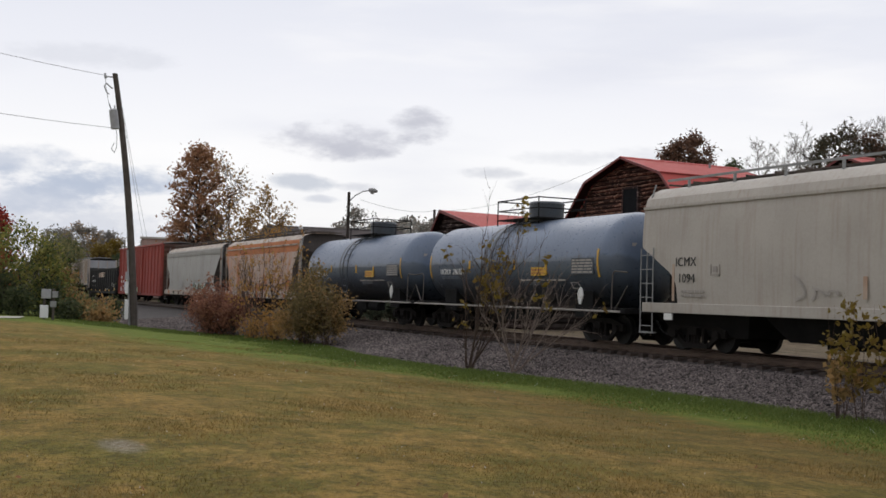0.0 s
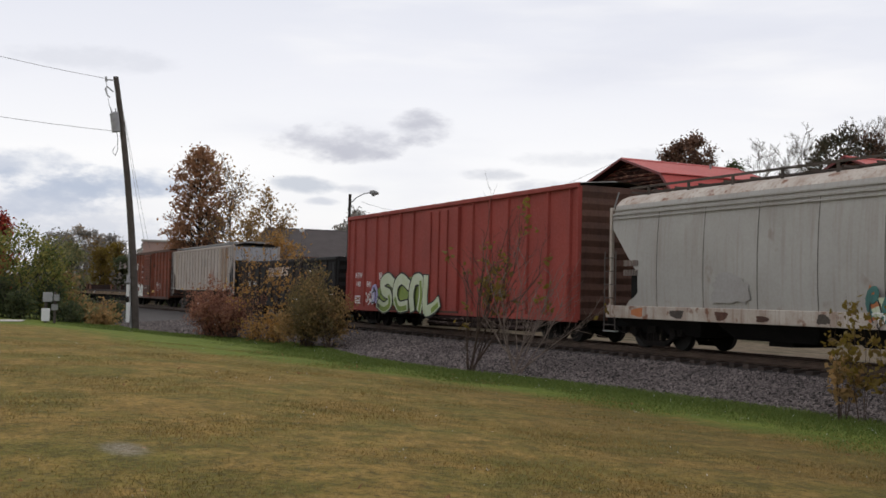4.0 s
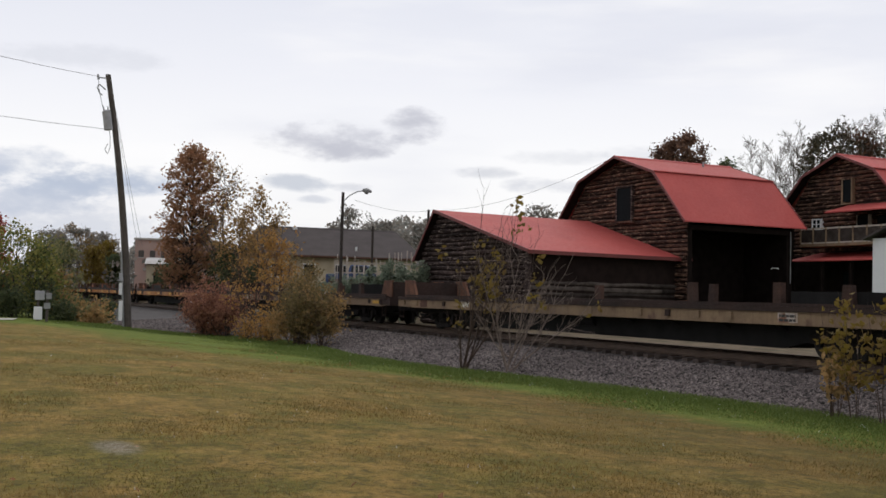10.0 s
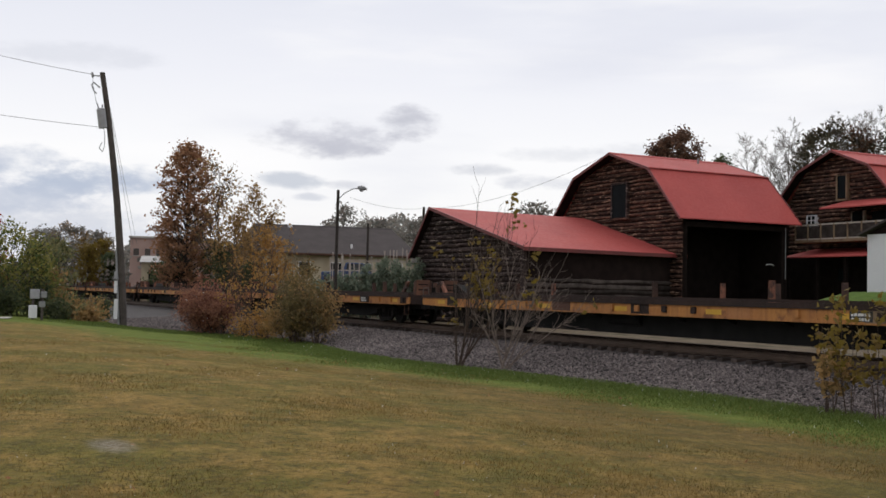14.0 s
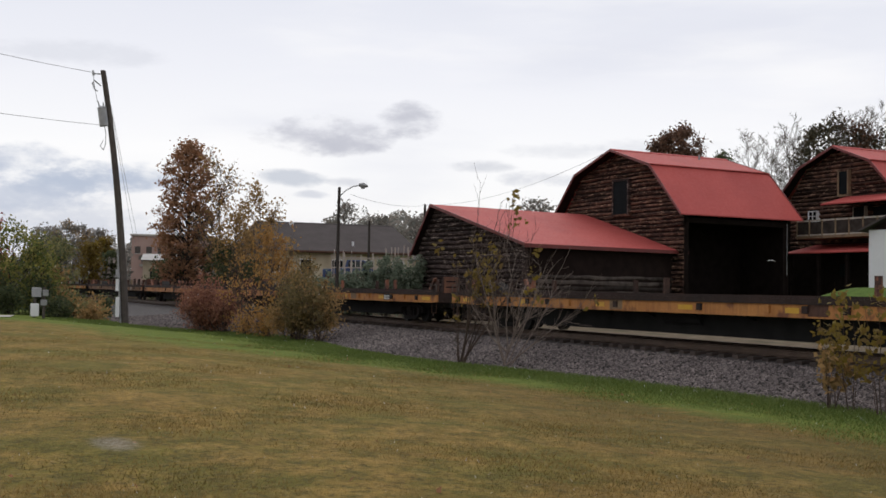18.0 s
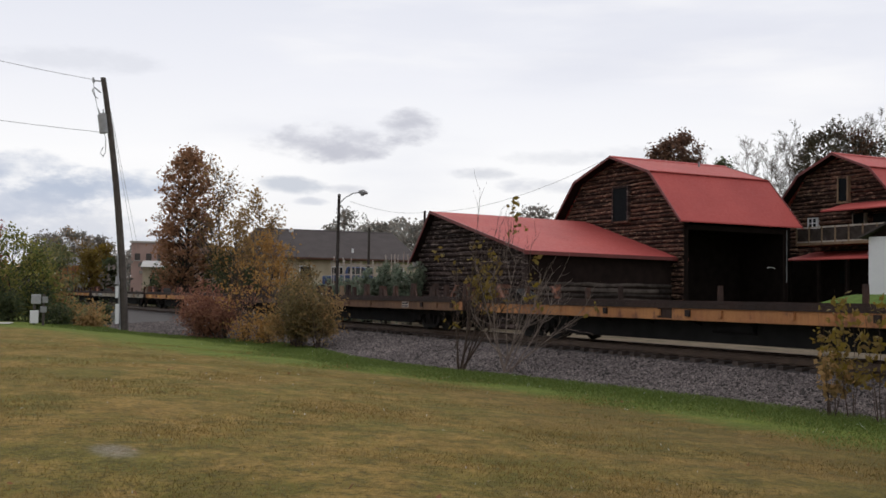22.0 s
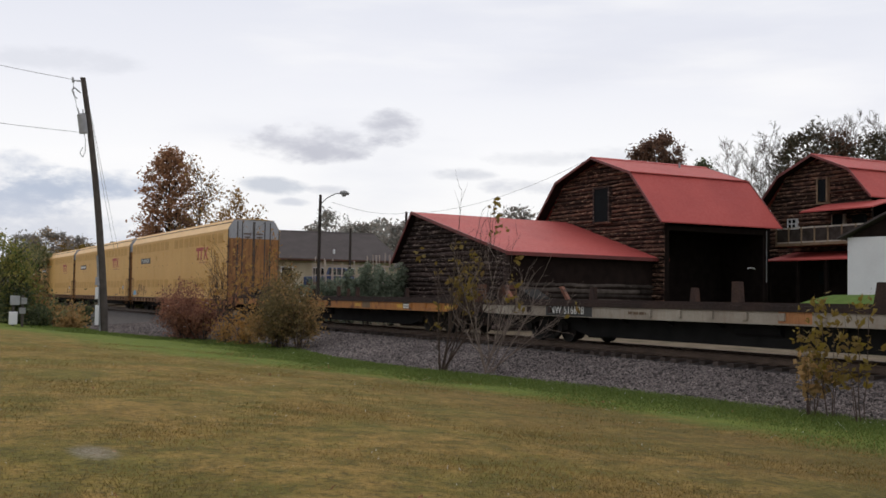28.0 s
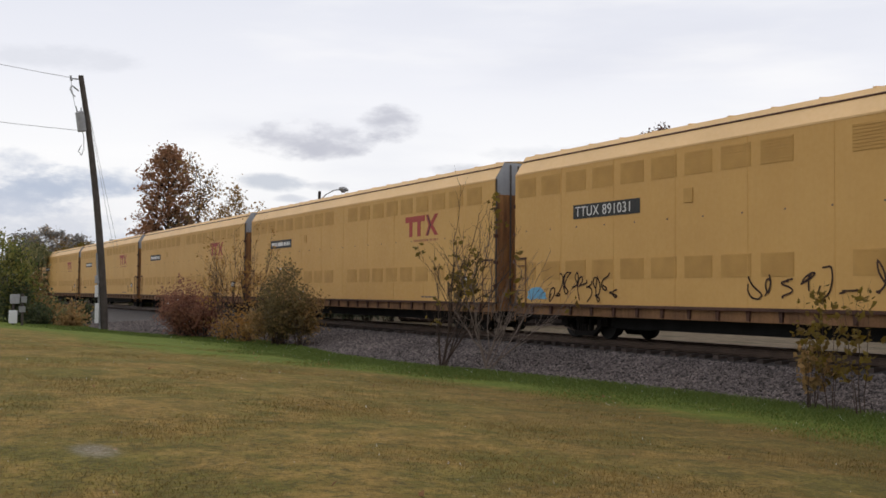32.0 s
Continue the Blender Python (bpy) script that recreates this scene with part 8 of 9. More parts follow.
def flatcar(length, material, label, variant, number="", seed=1):
    """An 89-foot flat with stake pockets, stanchions and end frames."""
    rng = random.Random(seed)
    car = thing("flatcar", label, "flatcar", "empty flatcars of the train")
    h = length / 2 - 0.65
    z1 = 1.22
    part("deck", Geo().box(-h, h, -1.42, 1.42, z1 - 0.16, z1 - 0.05), "deck", car)
    for s in (-1, 1):
        y = s * 1.46
        e = h - 1.15 if variant == "yellow" and seed % 2 else h
        sill = part("side_sill", Geo().prism([(-h, z1 - 0.09), (-h, z1 - 0.36), (-h + 1.6, z1 - 0.40), (e - 0.6, z1 - 0.40), (e, z1 - 0.36), (e, z1 - 0.09)], "y", y - 0.05, y + 0.05), material, car)
        part("top_flange", Geo().box(-h, h, y - 0.09, y + 0.07, z1 - 0.09, z1 + 0.04), "deck", car)
        part("curb_angle", Geo().box(-h + 0.4, h - 0.4, y - s * 0.10 - 0.03, y - s * 0.10 + 0.03, z1 + 0.05, z1 + 0.12), "deck", car)
        if s < 0:
            n = 22
            for k in range(n):
                x = -h + 0.6 + (2 * h - 1.2) * k / (n - 1)
                if rng.random() < 0.6:
                    part("stake_pocket", Geo().box(x - 0.09, x + 0.09, y - 0.11, y - 0.05, z1 - 0.30, z1 - 0.12), "deck" if rng.random() < 0.4 else material, sill)
            for k in range(7):
                x = -h + 1.3 + (2 * h - 2.6) * k / 6 + rng.uniform(-0.5, 0.5)
                w = rng.choice((0.45, 0.6, 0.75))
                if variant in ("yellow", "tan_marked"):
                    part("reflector", Geo().box(x - w / 2, x + w / 2, y - 0.057, y - 0.05, z1 - 0.30, z1 - 0.17), "yellow", sill)
                if rng.random() < 0.5:
                    part("patch_plate", Geo().box(x + 0.5, x + 0.5 + w * 1.4, y - 0.056, y - 0.05, z1 - 0.36, z1 - 0.05), rng.choice(("flat_orange", "deck", "flat_tan", "brown_dark")), sill)
    # deep centre sill and cross bearers
    part("center_sill", Geo().prism([(-h, 1.0), (-h, 0.66), (-h + 4.0, 0.58), (-h + 5.6, 0.24), (h - 5.6, 0.24), (h - 4.0, 0.58), (h, 0.66), (h, 1.0)], "y", -0.95, 0.95), "steel_black", car)
    for k in range(9):
        x = -h + 5.5 + (2 * h - 11) * k / 8
        part("cross_bearer", Geo().prism([(-1.40, z1 - 0.1), (-1.40, z1 - 0.38), (-0.5, 0.5), (0.5, 0.5), (1.40, z1 - 0.38), (1.40, z1 - 0.1)], "x", x - 0.06, x + 0.06), "steel_black", car)
    part("brake_reservoir", Geo().tube((-1.5, -0.9, 0.68), (0.1, -0.9, 0.68), 0.20, 0.20, 12), "steel_black", car)
    # end frames with raked braces, and stanchions along the deck
    for s in (-1, 1):
        if variant in ("tan", "tan_marked"):
            for y in (-1.2, 1.2):
                g = Geo().prism([(s * (h - 0.05), z1), (s * (h - 1.25), z1), (s * (h - 0.85), z1 + 0.72), (s * (h - 0.05), z1 + 0.72)], "y", y - 0.05, y + 0.05)
                part("end_plate", g, "plate_rust", car, "rusted raked end plate")
            part("end_bulkhead", Geo().box(s * (h - 0.05), s * (h - 0.20), -1.2, 1.2, z1, z1 + 0.66), "deck", car)
        else:
            for y in (-1.15, 1.15):
                part("end_brace", Geo().prism([(s * (h - 1.52), z1), (s * (h - 1.34), z1), (s * (h - 0.82), z1 + 0.56), (s * (h - 0.96), z1 + 0.58)], "y", y - 0.06, y + 0.06), "brace_orange", car, "pale orange raked brace")
            if s > 0:
                # two upturned bridge plates, slotted, with their side straps
                for y in (-0.65, 0.65):
                    plate = part("bridge_plate", Geo().box(h - 0.58, h - 0.50, y - 0.30, y + 0.30, z1 - 0.05, z1 + 0.63), "plate_rust", car, "upturned rusty bridge plate")
                    for z in (0.20, 0.42):
                        part("slot", Geo().box(h - 0.52, h - 0.495, y - 0.22, y + 0.22, z1 + z, z1 + z + 0.05), "steel_black", plate)
                    for e in (-0.36, 0.33):
                        part("strap", Geo().box(h - 0.60, h - 0.46, y + e, y + e + 0.04, z1 - 0.05, z1 + 0.60), "stake", plate)
                part("hitch_stand", Geo().prism([(h - 1.9, z1 - 0.05), (h - 0.72, z1 - 0.05), (h - 0.72, z1 + 0.34), (h - 1.25, z1 + 0.34)], "y", -0.35, 0.35), "truck", car)
            else:
                part("hitch_stand", Geo().prism([(-h + 0.35, z1 - 0.05), (-h + 1.7, z1 - 0.05), (-h + 1.3, z1 + 0.20), (-h + 0.6, z1 + 0.46), (-h + 0.35, z1 + 0.46)], "y", -0.35, 0.35), "truck", car)
                for y in (-0.95, 0.95):
                    part("end_post", Geo().box(-h + 0.12, -h + 0.26, y - 0.06, y + 0.06, z1 - 0.05, z1 + 0.42), "stake", car)
            part("grab_iron", Geo().path([(s * (h - 0.05), -1.52, z1 + 0.05), (s * (h - 0.05), -1.52, z1 + 0.30), (s * (h - 0.55), -1.52, z1 + 0.30), (s * (h - 0.55), -1.52, z1 + 0.05)], 0.014), "hopper_end", car)
        part("end_sill", Geo().box(s * (h - 0.12), s * (h + 0.02), -1.45, 1.45, z1 - 0.38, z1), "deck", car)
        part("sill_step", Geo().path([(s * (h - 0.5), -1.48, z1 - 0.4), (s * (h - 0.5), -1.48, 0.42), (s * (h - 0.1), -1.48, 0.42), (s * (h - 0.1), -1.48, z1 - 0.4)], 0.015), "stake", car)
        hose = [(s * (h + 0.1), -0.5, 0.80), (s * (h - 0.3), -0.62, 0.55), (s * (h - 0.9), -0.7, 0.48), (s * (h - 1.4), -0.7, 0.62), (s * (h - 1.9), -0.7, 0.52), (s * (h - 2.4), -0.7, 0.66)]
        part("brake_hose", Geo().path(hose, 0.035), "steel_black", car)
    count = {"tan": 9, "tan_marked": 8, "brown": 14, "grey": 10}.get(variant, 10)
    for k in range(count):
        x = -h + 1.8 + (2 * h - 3.6) * (k + 0.5) / count + rng.uniform(-0.35, 0.35)
        hgt = rng.uniform(0.52, 0.64) if variant in ("tan", "tan_marked", "grey") else rng.uniform(0.55, 0.66) if variant == "brown" else rng.uniform(0.5, 0.58)
        w = rng.uniform(0.12, 0.20) if variant in ("tan", "tan_marked", "brown", "grey") else rng.uniform(0.035, 0.06)
        for y in (-1.22, 1.22):
            if rng.random() < (0.4 if variant == "brown" else 0.55):
                continue
            g = Geo().prism([(x - w, z1), (x + w, z1), (x + w * rng.uniform(0.5, 1), z1 + hgt), (x - w * rng.uniform(0.4, 1), z1 + hgt)], "y", y - 0.08, y + 0.08)
            if variant in ("brown",) and rng.random() < 0.6:
                g.prism([(x - 0.42, z1), (x + 0.42, z1), (x + 0.14, z1 + 0.42), (x - 0.14, z1 + 0.42)], "y", y - 0.04, y + 0.04)
            pale = variant in ("tan", "tan_marked", "brown", "grey") and rng.random() < 0.22
            part("stanchion", g, "stake_pale" if pale else "stake" if variant in ("tan", "tan_marked", "brown", "grey") or rng.random() < 0.7 else "brace_orange", car)
    if variant in ("tan", "tan_marked"):
        for k in range(1):
            x = h - 5.2
            part("load_bolster", Geo().box(x, x + rng.uniform(1.2, 3.0), -1.1, 1.1, z1, z1 + rng.uniform(0.3, 0.62)), "steel_black", car, "black steel load bolster")
    y = -1.46 - 0.058
    if number:
        x = {"tan": -h + 5.8, "tan_marked": -h + 5.55, "grey": -h + 4.3}[variant]
        if variant == "grey":
            part("number_panel", Geo().box(x - 0.25, x + 2.25, y + 0.001, y + 0.006, z1 - 0.38, z1 - 0.03), "black", car)
        lettering(number, 0.34, "white", car, x, z1 - 0.31, y - 0.004, "stencilled car number")
        bars(car, "stake_pale", x + 4.0, z1 - 0.28, y, 1.0, 0.12, 1, seed=seed)
    part("data_panel", Geo().box(h - 5.2, h - 4.55, y, y + 0.006, z1 - 0.34, z1 - 0.10), "black" if variant == "yellow" else "dirty_white", car)
    bars(car, "white" if variant == "yellow" else "black", h - 5.15, z1 - 0.33, y - 0.001, 0.55, 0.2, 2, seed=seed + 3)
    bogies(car, h + 0.3, 3.7)
    return car


def autorack(first, seed):
    """A closed two-deck car carrier with perforated side panels."""
    rng = random.Random(seed)
    L, zb, ze, zr, hw = 27.1, 1.04, 5.24, 5.86, 1.6
    h = L / 2
    car = thing("autorack_car", "tall yellow enclosed autorack with perforated panels and rusted end doors", "autorack", "yellow autoracks of the train")
    for s in (-1, 1):
        side = part("side_wall", Geo().box(-h, h, s * hw - 0.03, s * hw + 0.03, zb, ze), "auto", car)
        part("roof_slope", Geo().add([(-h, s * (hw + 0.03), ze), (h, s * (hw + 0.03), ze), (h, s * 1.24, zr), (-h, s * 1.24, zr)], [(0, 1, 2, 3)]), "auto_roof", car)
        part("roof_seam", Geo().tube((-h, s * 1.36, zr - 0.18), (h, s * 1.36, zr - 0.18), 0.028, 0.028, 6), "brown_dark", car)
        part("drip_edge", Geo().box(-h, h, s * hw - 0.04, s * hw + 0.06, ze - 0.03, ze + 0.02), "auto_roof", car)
        part("side_sill", Geo().box(-h, h, s * 1.52 - 0.05, s * 1.52 + 0.05, 0.70, 0.98), "auto_sill", car)
        part("deck_edge", Geo().box(-h, h, s * hw - 0.08, s * hw + 0.02, 0.97, 1.05), "brown_dark", car)
        if s < 0:
            y = -hw - 0.03
            n = 24
            for k in range(n):
                x = -h + 0.5 + (L - 1.0) * (k + 0.5) / n
                part("sill_bracket", Geo().prism([(x - 0.07, 0.98), (x + 0.07, 0.98), (x + 0.04, 0.72), (x - 0.04, 0.72)], "y", -1.63, -1.57), "brown_dark", car)
            xs = [12.12 - 1.385 * k for k in range(19)]
            for k, x in enumerate(xs):
                for z0, z1 in ((4.46, 5.06), (1.79, 2.36)):
                    if k == 9 or (k == 0 and z0 < 3):
                        continue
                    louvre = Geo().box(x - 0.53, x + 0.53, y - 0.006, y, z0, z1)
                    for j in range(8):
                        zz = z0 + (z1 - z0) * (j + 0.3) / 8
                        louvre.box(x - 0.51, x + 0.51, y - 0.016, y - 0.006, zz, zz + 0.03)
                    part("vent_panel", louvre, "auto_vent", side)
            for k in range(19):
                part("rivet_plate", Geo().box(-h + 0.7 + 1.42 * k, -h + 0.74 + 1.42 * k, y - 0.015, y, 3.34, 3.38), "dim_black", side)
            for k in range(1, 10):
                x = -h + L * k / 10
                part("panel_seam", Geo().box(x - 0.012, x + 0.012, y - 0.008, y, zb, ze), "auto", side)
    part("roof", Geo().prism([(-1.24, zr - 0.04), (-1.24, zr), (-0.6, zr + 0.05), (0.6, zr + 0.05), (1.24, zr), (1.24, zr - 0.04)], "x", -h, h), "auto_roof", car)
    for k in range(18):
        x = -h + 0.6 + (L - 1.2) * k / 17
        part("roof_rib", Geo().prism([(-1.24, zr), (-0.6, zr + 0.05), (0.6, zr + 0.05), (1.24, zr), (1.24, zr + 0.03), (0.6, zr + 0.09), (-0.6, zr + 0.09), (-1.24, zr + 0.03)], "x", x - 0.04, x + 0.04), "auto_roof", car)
    for s in (-1, 1):
        x0 = s * (h - 0.02)
        low = Geo().prism([(-hw, 0.75), (hw, 0.75), (hw, 4.72), (-hw, 4.72)], "x", x0 - 0.02, x0 + 0.02)
        top = Geo().prism([(-hw, 4.72), (hw, 4.72), (hw, ze), (1.24, zr), (-1.24, zr), (-hw, ze)], "x", x0 - 0.02, x0 + 0.02)
        door = part("end_door", low, "auto_door", car, "rust-stained end door")
        part("end_door_top", top, "auto_door_top", car, "grey upper end door")
        for y in (-1.3, -0.38, 0.38, 1.3):
            part("door_panel", Geo().box(min(x0, x0 + s * 0.035), max(x0, x0 + s * 0.035), y - 0.20, y + 0.20, 0.85, 4.70), "auto_door", car)
        for y in (-1.58, -1.02, -0.72, -0.04, 0.04, 0.68, 1.02, 1.58):
            part("door_bar", Geo().tube((x0 + s * 0.05, y, 1.0), (x0 + s * 0.05, y, ze + (0.5 if abs(y) < 1.3 else 0.0)), 0.03, 0.03, 8), "hopper_end", door, "grey door bar")
        for z in (1.6, 2.4, 3.3, 4.2):
            part("hinge", Geo().box(x0, x0 + s * 0.09, -1.66, -1.52, z - 0.06, z + 0.06), "brown_dark", door)
        for k in range(2):
            part("door_stencil", Geo().box(x0 + s * 0.022, x0 + s * 0.03, -0.62 + 0.75 * k, -0.18 + 0.75 * k, 4.95, 5.05).box(x0 + s * 0.022, x0 + s * 0.03, -0.58 + 0.75 * k, -0.22 + 0.75 * k, 4.75, 4.85).box(x0 + s * 0.022, x0 + s * 0.03, -0.5 + 0.75 * k, -0.28 + 0.75 * k, 4.55, 4.65), "dim_black", door)
        part("coupler_pocket", Geo().box(x0, x0 + s * 0.55, -0.45, 0.45, 0.85, 1.55), "steel_black", car)
        xl = s * (h - 0.72)
        ladder(car, min(xl, xl + s * 0.62), -hw - 0.07, 0.45, 2.45, 0.62, 5, "auto_sill")
        part("ladder_head", Geo().box(min(xl, xl + s * 0.62), max(xl, xl + s * 0.62), -hw - 0.08, -hw - 0.03, 2.45, 2.52), "brown_dark", car)
    y = -hw - 0.035
    g = Geo()
    x = h - 7.05
    g.box(x, x + 1.72, y - 0.006, y, 4.10, 4.33).box(x + 0.36, x + 0.64, y - 0.006, y, 3.53, 4.11).box(x + 1.08, x + 1.36, y - 0.006, y, 3.53, 4.11)
    part("logo", g, "logo_red", car, "red block-shaped mark")
    q = Geo()
    q.add([(x + 1.80, y - 0.007, 4.33), (x + 2.06, y - 0.007, 4.33), (x + 2.30, y - 0.007, 3.93), (x + 2.06, y - 0.007, 3.53), (x + 1.80, y - 0.007, 3.53), (x + 2.04, y - 0.007, 3.93)], [(0, 1, 2, 3, 4, 5)])
    q.add([(x + 2.22, y - 0.008, 4.02), (x + 2.56, y - 0.008, 4.33), (x + 2.86, y - 0.008, 4.33), (x + 2.42, y - 0.008, 3.93), (x + 2.86, y - 0.008, 3.53), (x + 2.56, y - 0.008, 3.53), (x + 2.22, y - 0.008, 3.84)], [(0, 1, 2, 3, 4, 5, 6)])
    part("logo", q, "logo_red", car)
    c = Geo()
    ribbon(c, [(x + 1.98, 4.30), (x + 2.22, 3.93), (x + 1.98, 3.56)], 0.06, y - 0.010)
    part("logo_edge", c, "black", car)
    bars(car, "logo_faded", x + 0.75, 3.30, y, 2.1, 0.14, 1, seed=2)
    part("number_panel", Geo().box(-h + 3.40, -h + 6.65, y - 0.008, y, 3.60, 4.02), "black", car)
    if first:
        lettering("TTUX 891031", 0.42, "white", car, -h + 3.52, 3.67, y - 0.012, stretch=1.05)
    else:
        bars(car, "white", -h + 3.6, 3.67, y - 0.008, 2.85, 0.30, 1, seed=seed)
    part("small_door", Geo().box(-h + 8.5, -h + 8.85, y - 0.02, y, 3.75, 4.12), "auto_vent", car)
    part("notice", Geo().box(h - 2.35, h - 1.75, y - 0.01, y, 1.62, 1.95), "black", car, "black and white data panel")
    bars(car, "white", h - 2.3, 1.66, y - 0.01, 0.5, 0.24, 2, seed=6)
    part("notice", Geo().box(h - 2.40, h - 1.65, y - 0.01, y, 1.22, 1.50), "yellow", car, "yellow notice plate")
    bars(car, "black", h - 2.32, 1.27, y - 0.01, 0.58, 0.18, 2, seed=7)
    bars(car, "auto_vent", h - 2.4, 2.45, y, 0.7, 0.3, 3, seed=9)
    bars(car, "dim_black", h - 5.6, 1.16, y, 1.3, 0.09, 1, seed=10)
    part("grab_bar", Geo().box(h - 3.36, h - 3.28, y - 0.03, y, 1.25, 1.75), "brown_dark", car)
    if first:
        blob(car, "spray_blue", -h + 0.7, 1.12, 1.3, 0.45, y - 0.004, 3, "sprayed blue patch")
        scrawl(car, "stake", -h + 2.1, 1.10, 3.6, 1.05, y - 0.008, 9, 0.045, 4, "sprayed black scrawl")
        scrawl(car, "stake", h - 16.3, 1.20, 3.4, 0.85, y - 0.008, 6, 0.045, 15)
        scrawl(car, "stake", h - 12.4, 1.25, 6.2, 1.0, y - 0.008, 11, 0.05, 16, "sprayed black scrawl")
    else:
        if rng.random() < 0.5:
            scrawl(car, "dim_black", -h + 4, 1.12, 7.0, 0.9, y - 0.008, 12, 0.04, seed + 4, "sprayed black scrawl")
    part("center_sill", Geo().box(-h + 4.6, h - 4.6, -1.1, 1.1, 0.36, 0.95), "steel_black", car)
    part("floor", Geo().box(-h, h, -1.55, 1.55, 0.93, 0.99), "steel_black", car)
    bogies(car, h + 0.25, 3.4)
    return car


CARS = []            # (car, its middle along the train; the coupling behind the brown boxcar is 0)


def build_train():
    def put(car, middle):
        CARS.append((car, middle))

    icmx = round_hopper("clean pale grey covered hopper with rounded sides", 17.6, "grey_hopper", "grey_hopper", 4.52, ((1.35, 1.60), (1.79, 1.55), (2.08, 1.37), (2.86, 0.0)), (1.03, 1.30), posts=False)
    h = 8.8
    lettering("ICMX", 0.34, "black", icmx, -h + 1.55, 2.30, -1.625)
    lettering("1094", 0.34, "black", icmx, -h + 1.66, 1.86, -1.625)
    bars(icmx, "stencil", -h + 1.8, 1.46, -1.62, 1.0, 0.22, 2, seed=3)
    part("stencil_frame", Geo().box(-h + 3.0, -h + 3.36, -1.628, -1.62, 2.04, 2.07).box(-h + 3.0, -h + 3.03, -1.628, -1.62, 2.04, 2.34).box(-h + 3.33, -h + 3.36, -1.628, -1.62, 2.04, 2.34).box(-h + 3.1, -h + 3.26, -1.628, -1.62, 2.14, 2.28), "stencil", icmx)
    part("rust_run", Geo().box(-h + 1.40, -h + 1.50, -1.612, -1.606, 1.36, 2.36), "rust_wash", icmx, "rust run beside the cut-away end")
    part("scrub_mark", Geo().box(-h + 8.1, -h + 8.22, -1.632, -1.628, 1.5, 2.0), "rust_wash", icmx)
    scrawl(icmx, "stencil", -h + 6.0, 1.45, 1.6, 0.6, -1.63, 3, 0.05, 31, "scrubbed graffiti")
    part("data_panel", Geo().box(-h + 1.1, -h + 1.45, -1.64, -1.60, 0.84, 1.02), "white", icmx)
    put(icmx, 143.47 + 8.8)
    put(tank_car("286021"), 135.2)
    put(tank_car("286011"), 120.3)
    sou = round_hopper("weathered orange and grey covered hopper, paint peeling", 15.4, "orange_hopper", "dirty_white", 4.45, ((1.30, 1.30), (1.41, 1.30), (2.61, 1.05), (3.4, 0.42), (4.2, 0.2)), (0.90, 1.28), band="orange_band", seams_at=(-5.1, -2.57, 0.0, 2.57, 5.1))
    h = 7.7
    for k, c in enumerate("SOUTHERN"):
        lettering(c, 0.46, "rust_wash", sou, -2.62 + 0.71 * k, 2.72, -1.605, stretch=0.8)
    lettering("SOU", 0.30, "stencil", sou, -6.15, 2.42, -1.625)
    lettering("98213", 0.30, "dim_black", sou, -6.15, 1.92, -1.625)
    blob(sou, "spray_rust", 0.45, 1.32, 1.1, 0.48, -1.628, 8, "sprayed red patch")
    blob(sou, "orange_band", -0.35, 1.30, 0.55, 0.5, -1.627, 18)
    blob(sou, "stencil", 2.0, 1.30, 0.9, 0.3, -1.627, 19)
    scrawl(sou, "black", -2.5, 1.30, 2.6, 0.7, -1.634, 5, 0.055, 22, "sprayed dark scrawl")
    scrawl(sou, "hopper_dirt", 0.4, 1.30, 2.2, 0.55, -1.636, 5, 0.05, 23)
    ribbon_line = Geo()
    ribbon(ribbon_line, [(1.5, 1.66), (2.3, 1.60), (3.0, 1.62), (3.4, 1.58)], 0.05, -1.634)
    part("graffiti", ribbon_line, "black", sou)
    part("patch_plate", Geo().box(4.25, 4.75, -1.626, -1.60, 1.42, 1.72), "hopper_dirt", sou)
    blob(sou, "orange_band", 5.5, 1.40, 0.9, 0.6, -1.624, 28)
    rng = random.Random(41)
    for k in range(16):
        x = -6.9 + 0.86 * k + rng.uniform(-0.2, 0.2)
        blob(sou, rng.choice(("hopper_dirt", "orange_band", "spray_rust", "yellow", "stencil")), x, 0.93, rng.uniform(0.2, 0.75), rng.uniform(0.16, 0.32), -1.664, 50 + k, name="paint_patch")
    put(sou, 105.25)
    grey = round_hopper("pale grey covered hopper with rust and teal graffiti", 17.2, "pale_hopper", "dirty_white", 4.48, ((1.20, 1.0), (1.31, 1.05), (1.55, 1.6), (2.15, 1.6), (3.5, 0.28)), (0.86, 1.22), seams_at=(-6.1, -4.1, -2.05, -0.04, 1.9, 3.9, 5.9))
    h = 8.6
    bars(grey, "dim_black", -h + 0.95, 2.05, -1.62, 0.7, 0.55, 2, seed=4)
    blob(grey, "spray_pale", 1.55, 0.86, 3.5, 0.85, -1.672, 24, "sprayed pale ground of the letters")
    scrawl(grey, "teal", 1.55, 0.82, 3.5, 0.98, -1.675, 9, 0.12, 24, "sprayed teal letters")
    scrawl(grey, "black", 1.6, 0.84, 3.4, 0.92, -1.682, 9, 0.035, 25)
    scrawl(grey, "white", 1.6, 0.84, 3.3, 0.90, -1.690, 7, 0.04, 26)
    blob(grey, "orange_band", 1.45, 0.95, 0.4, 0.9, -1.668, 27)
    blob(grey, "roof_pale", -3.9, 1.25, 1.7, 0.9, -1.625, 9)
    for x in (4.80, 5.40):
        part("data_panel", Geo().box(x, x + 0.52, -1.63, -1.60, 1.48, 1.80), "black", grey)
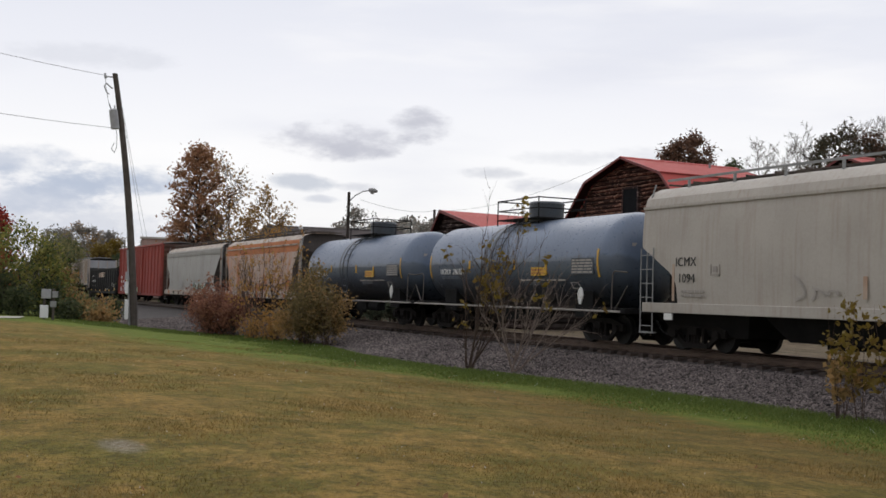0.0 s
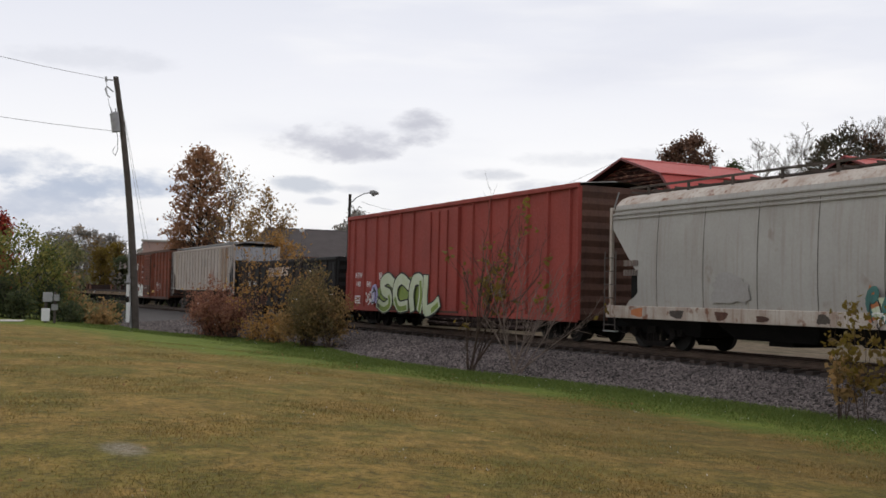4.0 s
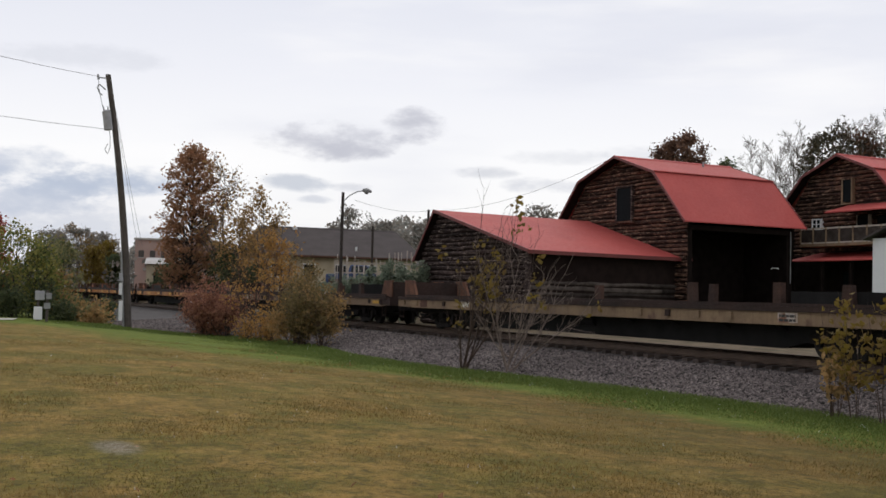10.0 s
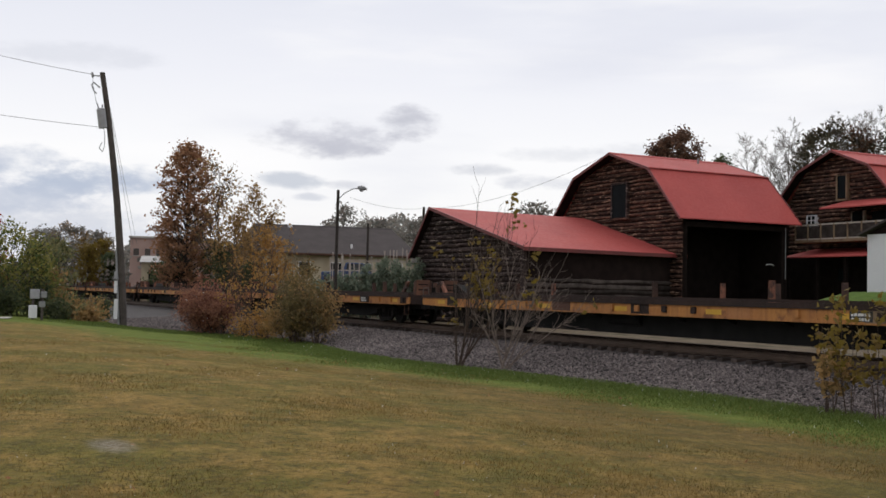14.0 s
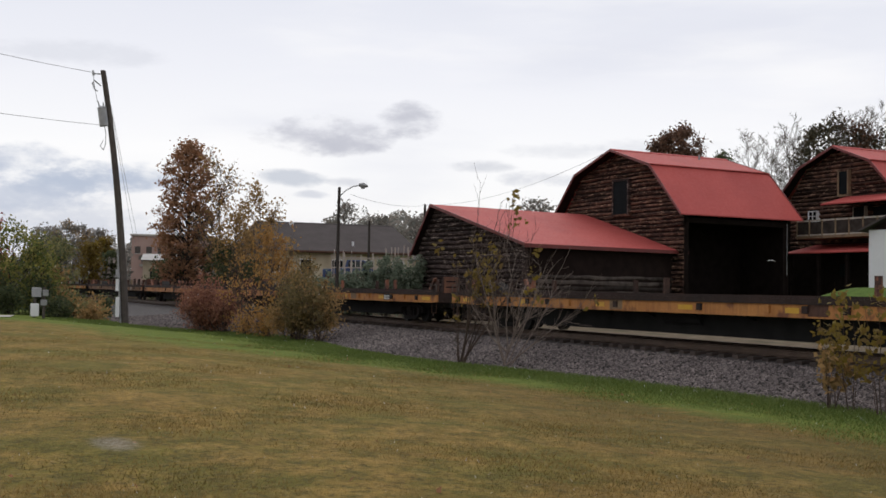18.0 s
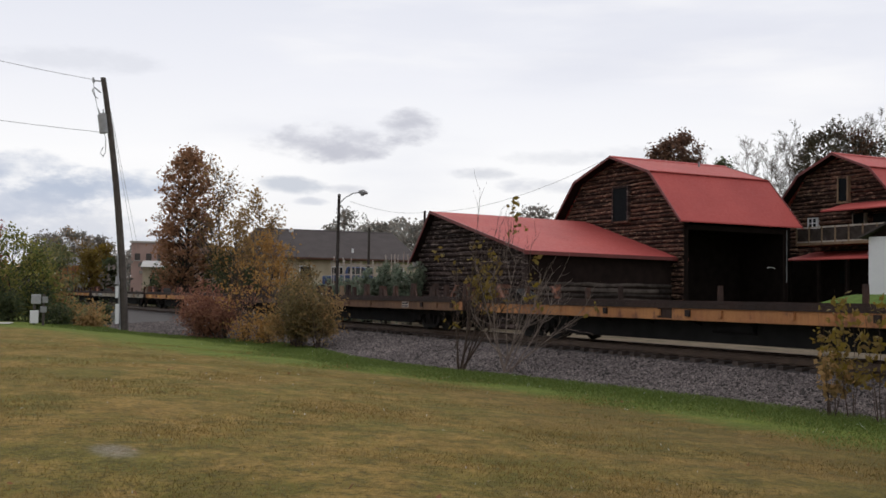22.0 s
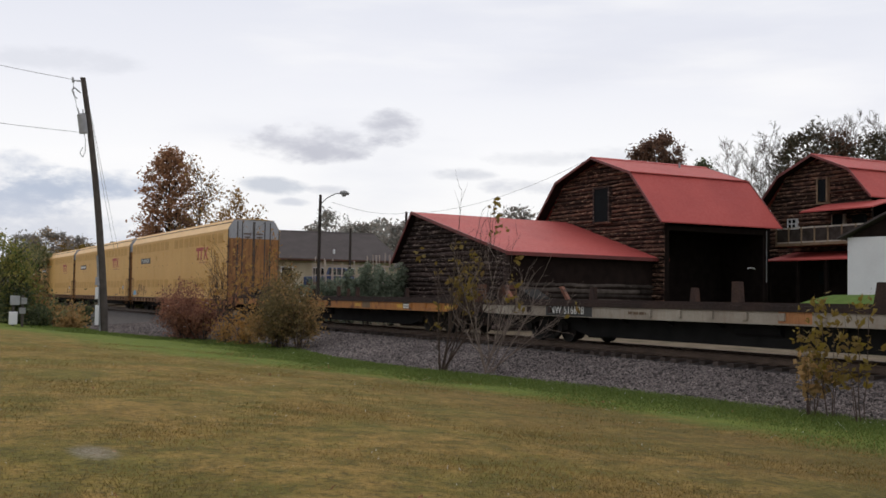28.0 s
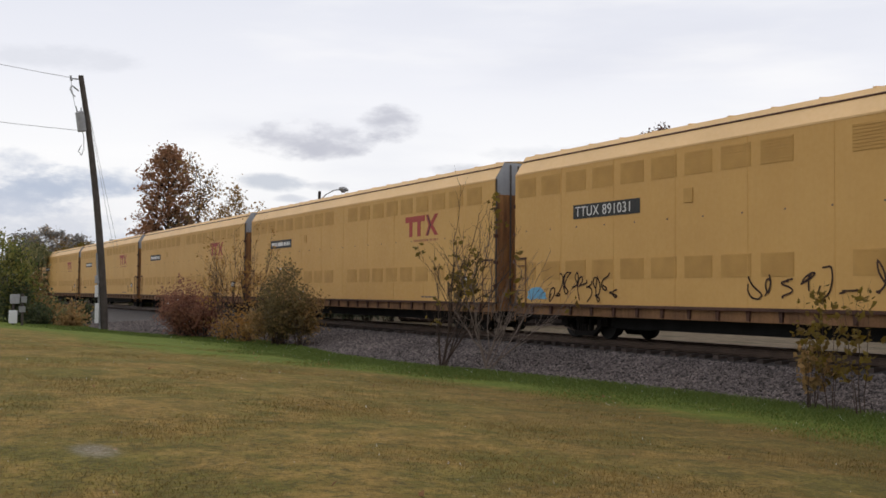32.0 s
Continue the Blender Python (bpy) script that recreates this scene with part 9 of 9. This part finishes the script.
    for k in range(9):
        x = -7.4 + 1.75 * k + rng.uniform(-0.4, 0.4)
        if not 1.0 < x < 5.2:
            blob(grey, rng.choice(("hopper_dirt", "brown_dark", "orange_band")), x, 0.90, rng.uniform(0.3, 0.7), rng.uniform(0.16, 0.30), -1.664, 80 + k, name="paint_patch")
    put(grey, 87.85)
    put(red_boxcar(), 67.65)
    put(gondola(), 47.25)
    put(ribbed_hopper(), 27.8)
    put(brown_boxcar(), 8.95)
    ends = [0.0, -28.85, -57.70, -86.1, -114.6, -143.37, -171.96, -200.98, -231.37, -259.95, -288.45, -317.94]
    kinds = [("flat_tan", "tan", "weathered tan flatcar with rusted end plates and bolsters", "NW   1  7"), ("flat_tan", "tan_marked", "weathered tan flatcar with yellow squares along its sill", "NW 516915"), ("flat_yellow", "yellow", "empty yellow flatcar with rusty deck", ""), ("flat_yellow", "yellow", "empty yellow flatcar with worn patched sill", ""), ("flat_yellow", "yellow", "empty yellow flatcar with rusty deck", ""), ("flat_yellow", "yellow", "empty yellow flatcar with worn patched sill", ""), ("flat_orange", "orange", "empty faded orange flatcar", ""), ("flat_brown", "brown", "rust-brown flatcar with wooden stakes on its deck", ""), ("flat_yellow", "yellow", "empty yellow flatcar with rusty deck", ""), ("flat_grey", "grey", "bleached grey flatcar with stanchions and black number panel", "NW 516898"), ("flat_yellow", "yellow", "empty yellow flatcar with worn patched sill", "")]
    for k, (material, variant, label, number) in enumerate(kinds):
        a, b = ends[k], ends[k + 1]
        put(flatcar(a - b, material, label, variant, number, seed=k + 3), (a + b) / 2)
    first = autorack(True, 1)
    plain = autorack(False, 2)
    for k in range(6):
        car = first if k == 0 else plain if k == 1 else copy_thing(plain, Matrix())
        put(car, -318.2 - 0.55 - 13.55 - 28.45 * k)


ROLL = [(0, -169.16), (2, -137.95), (4, -106.81), (6, -75.76), (8, -44.82), (10, -14.27), (12, 15.86), (14, 45.8), (16, 75.69), (18, 105.51), (20, 135.31), (22, 165.05), (24, 194.73), (26, 224.5), (28, 254.4), (30, 284.51), (32, 314.8)]


def motions():
    for car, middle in CARS:
        walk(car, [(t, pose(middle + s, TRACK_Y, 0)) for t, s in ROLL])


build_train()
motions()
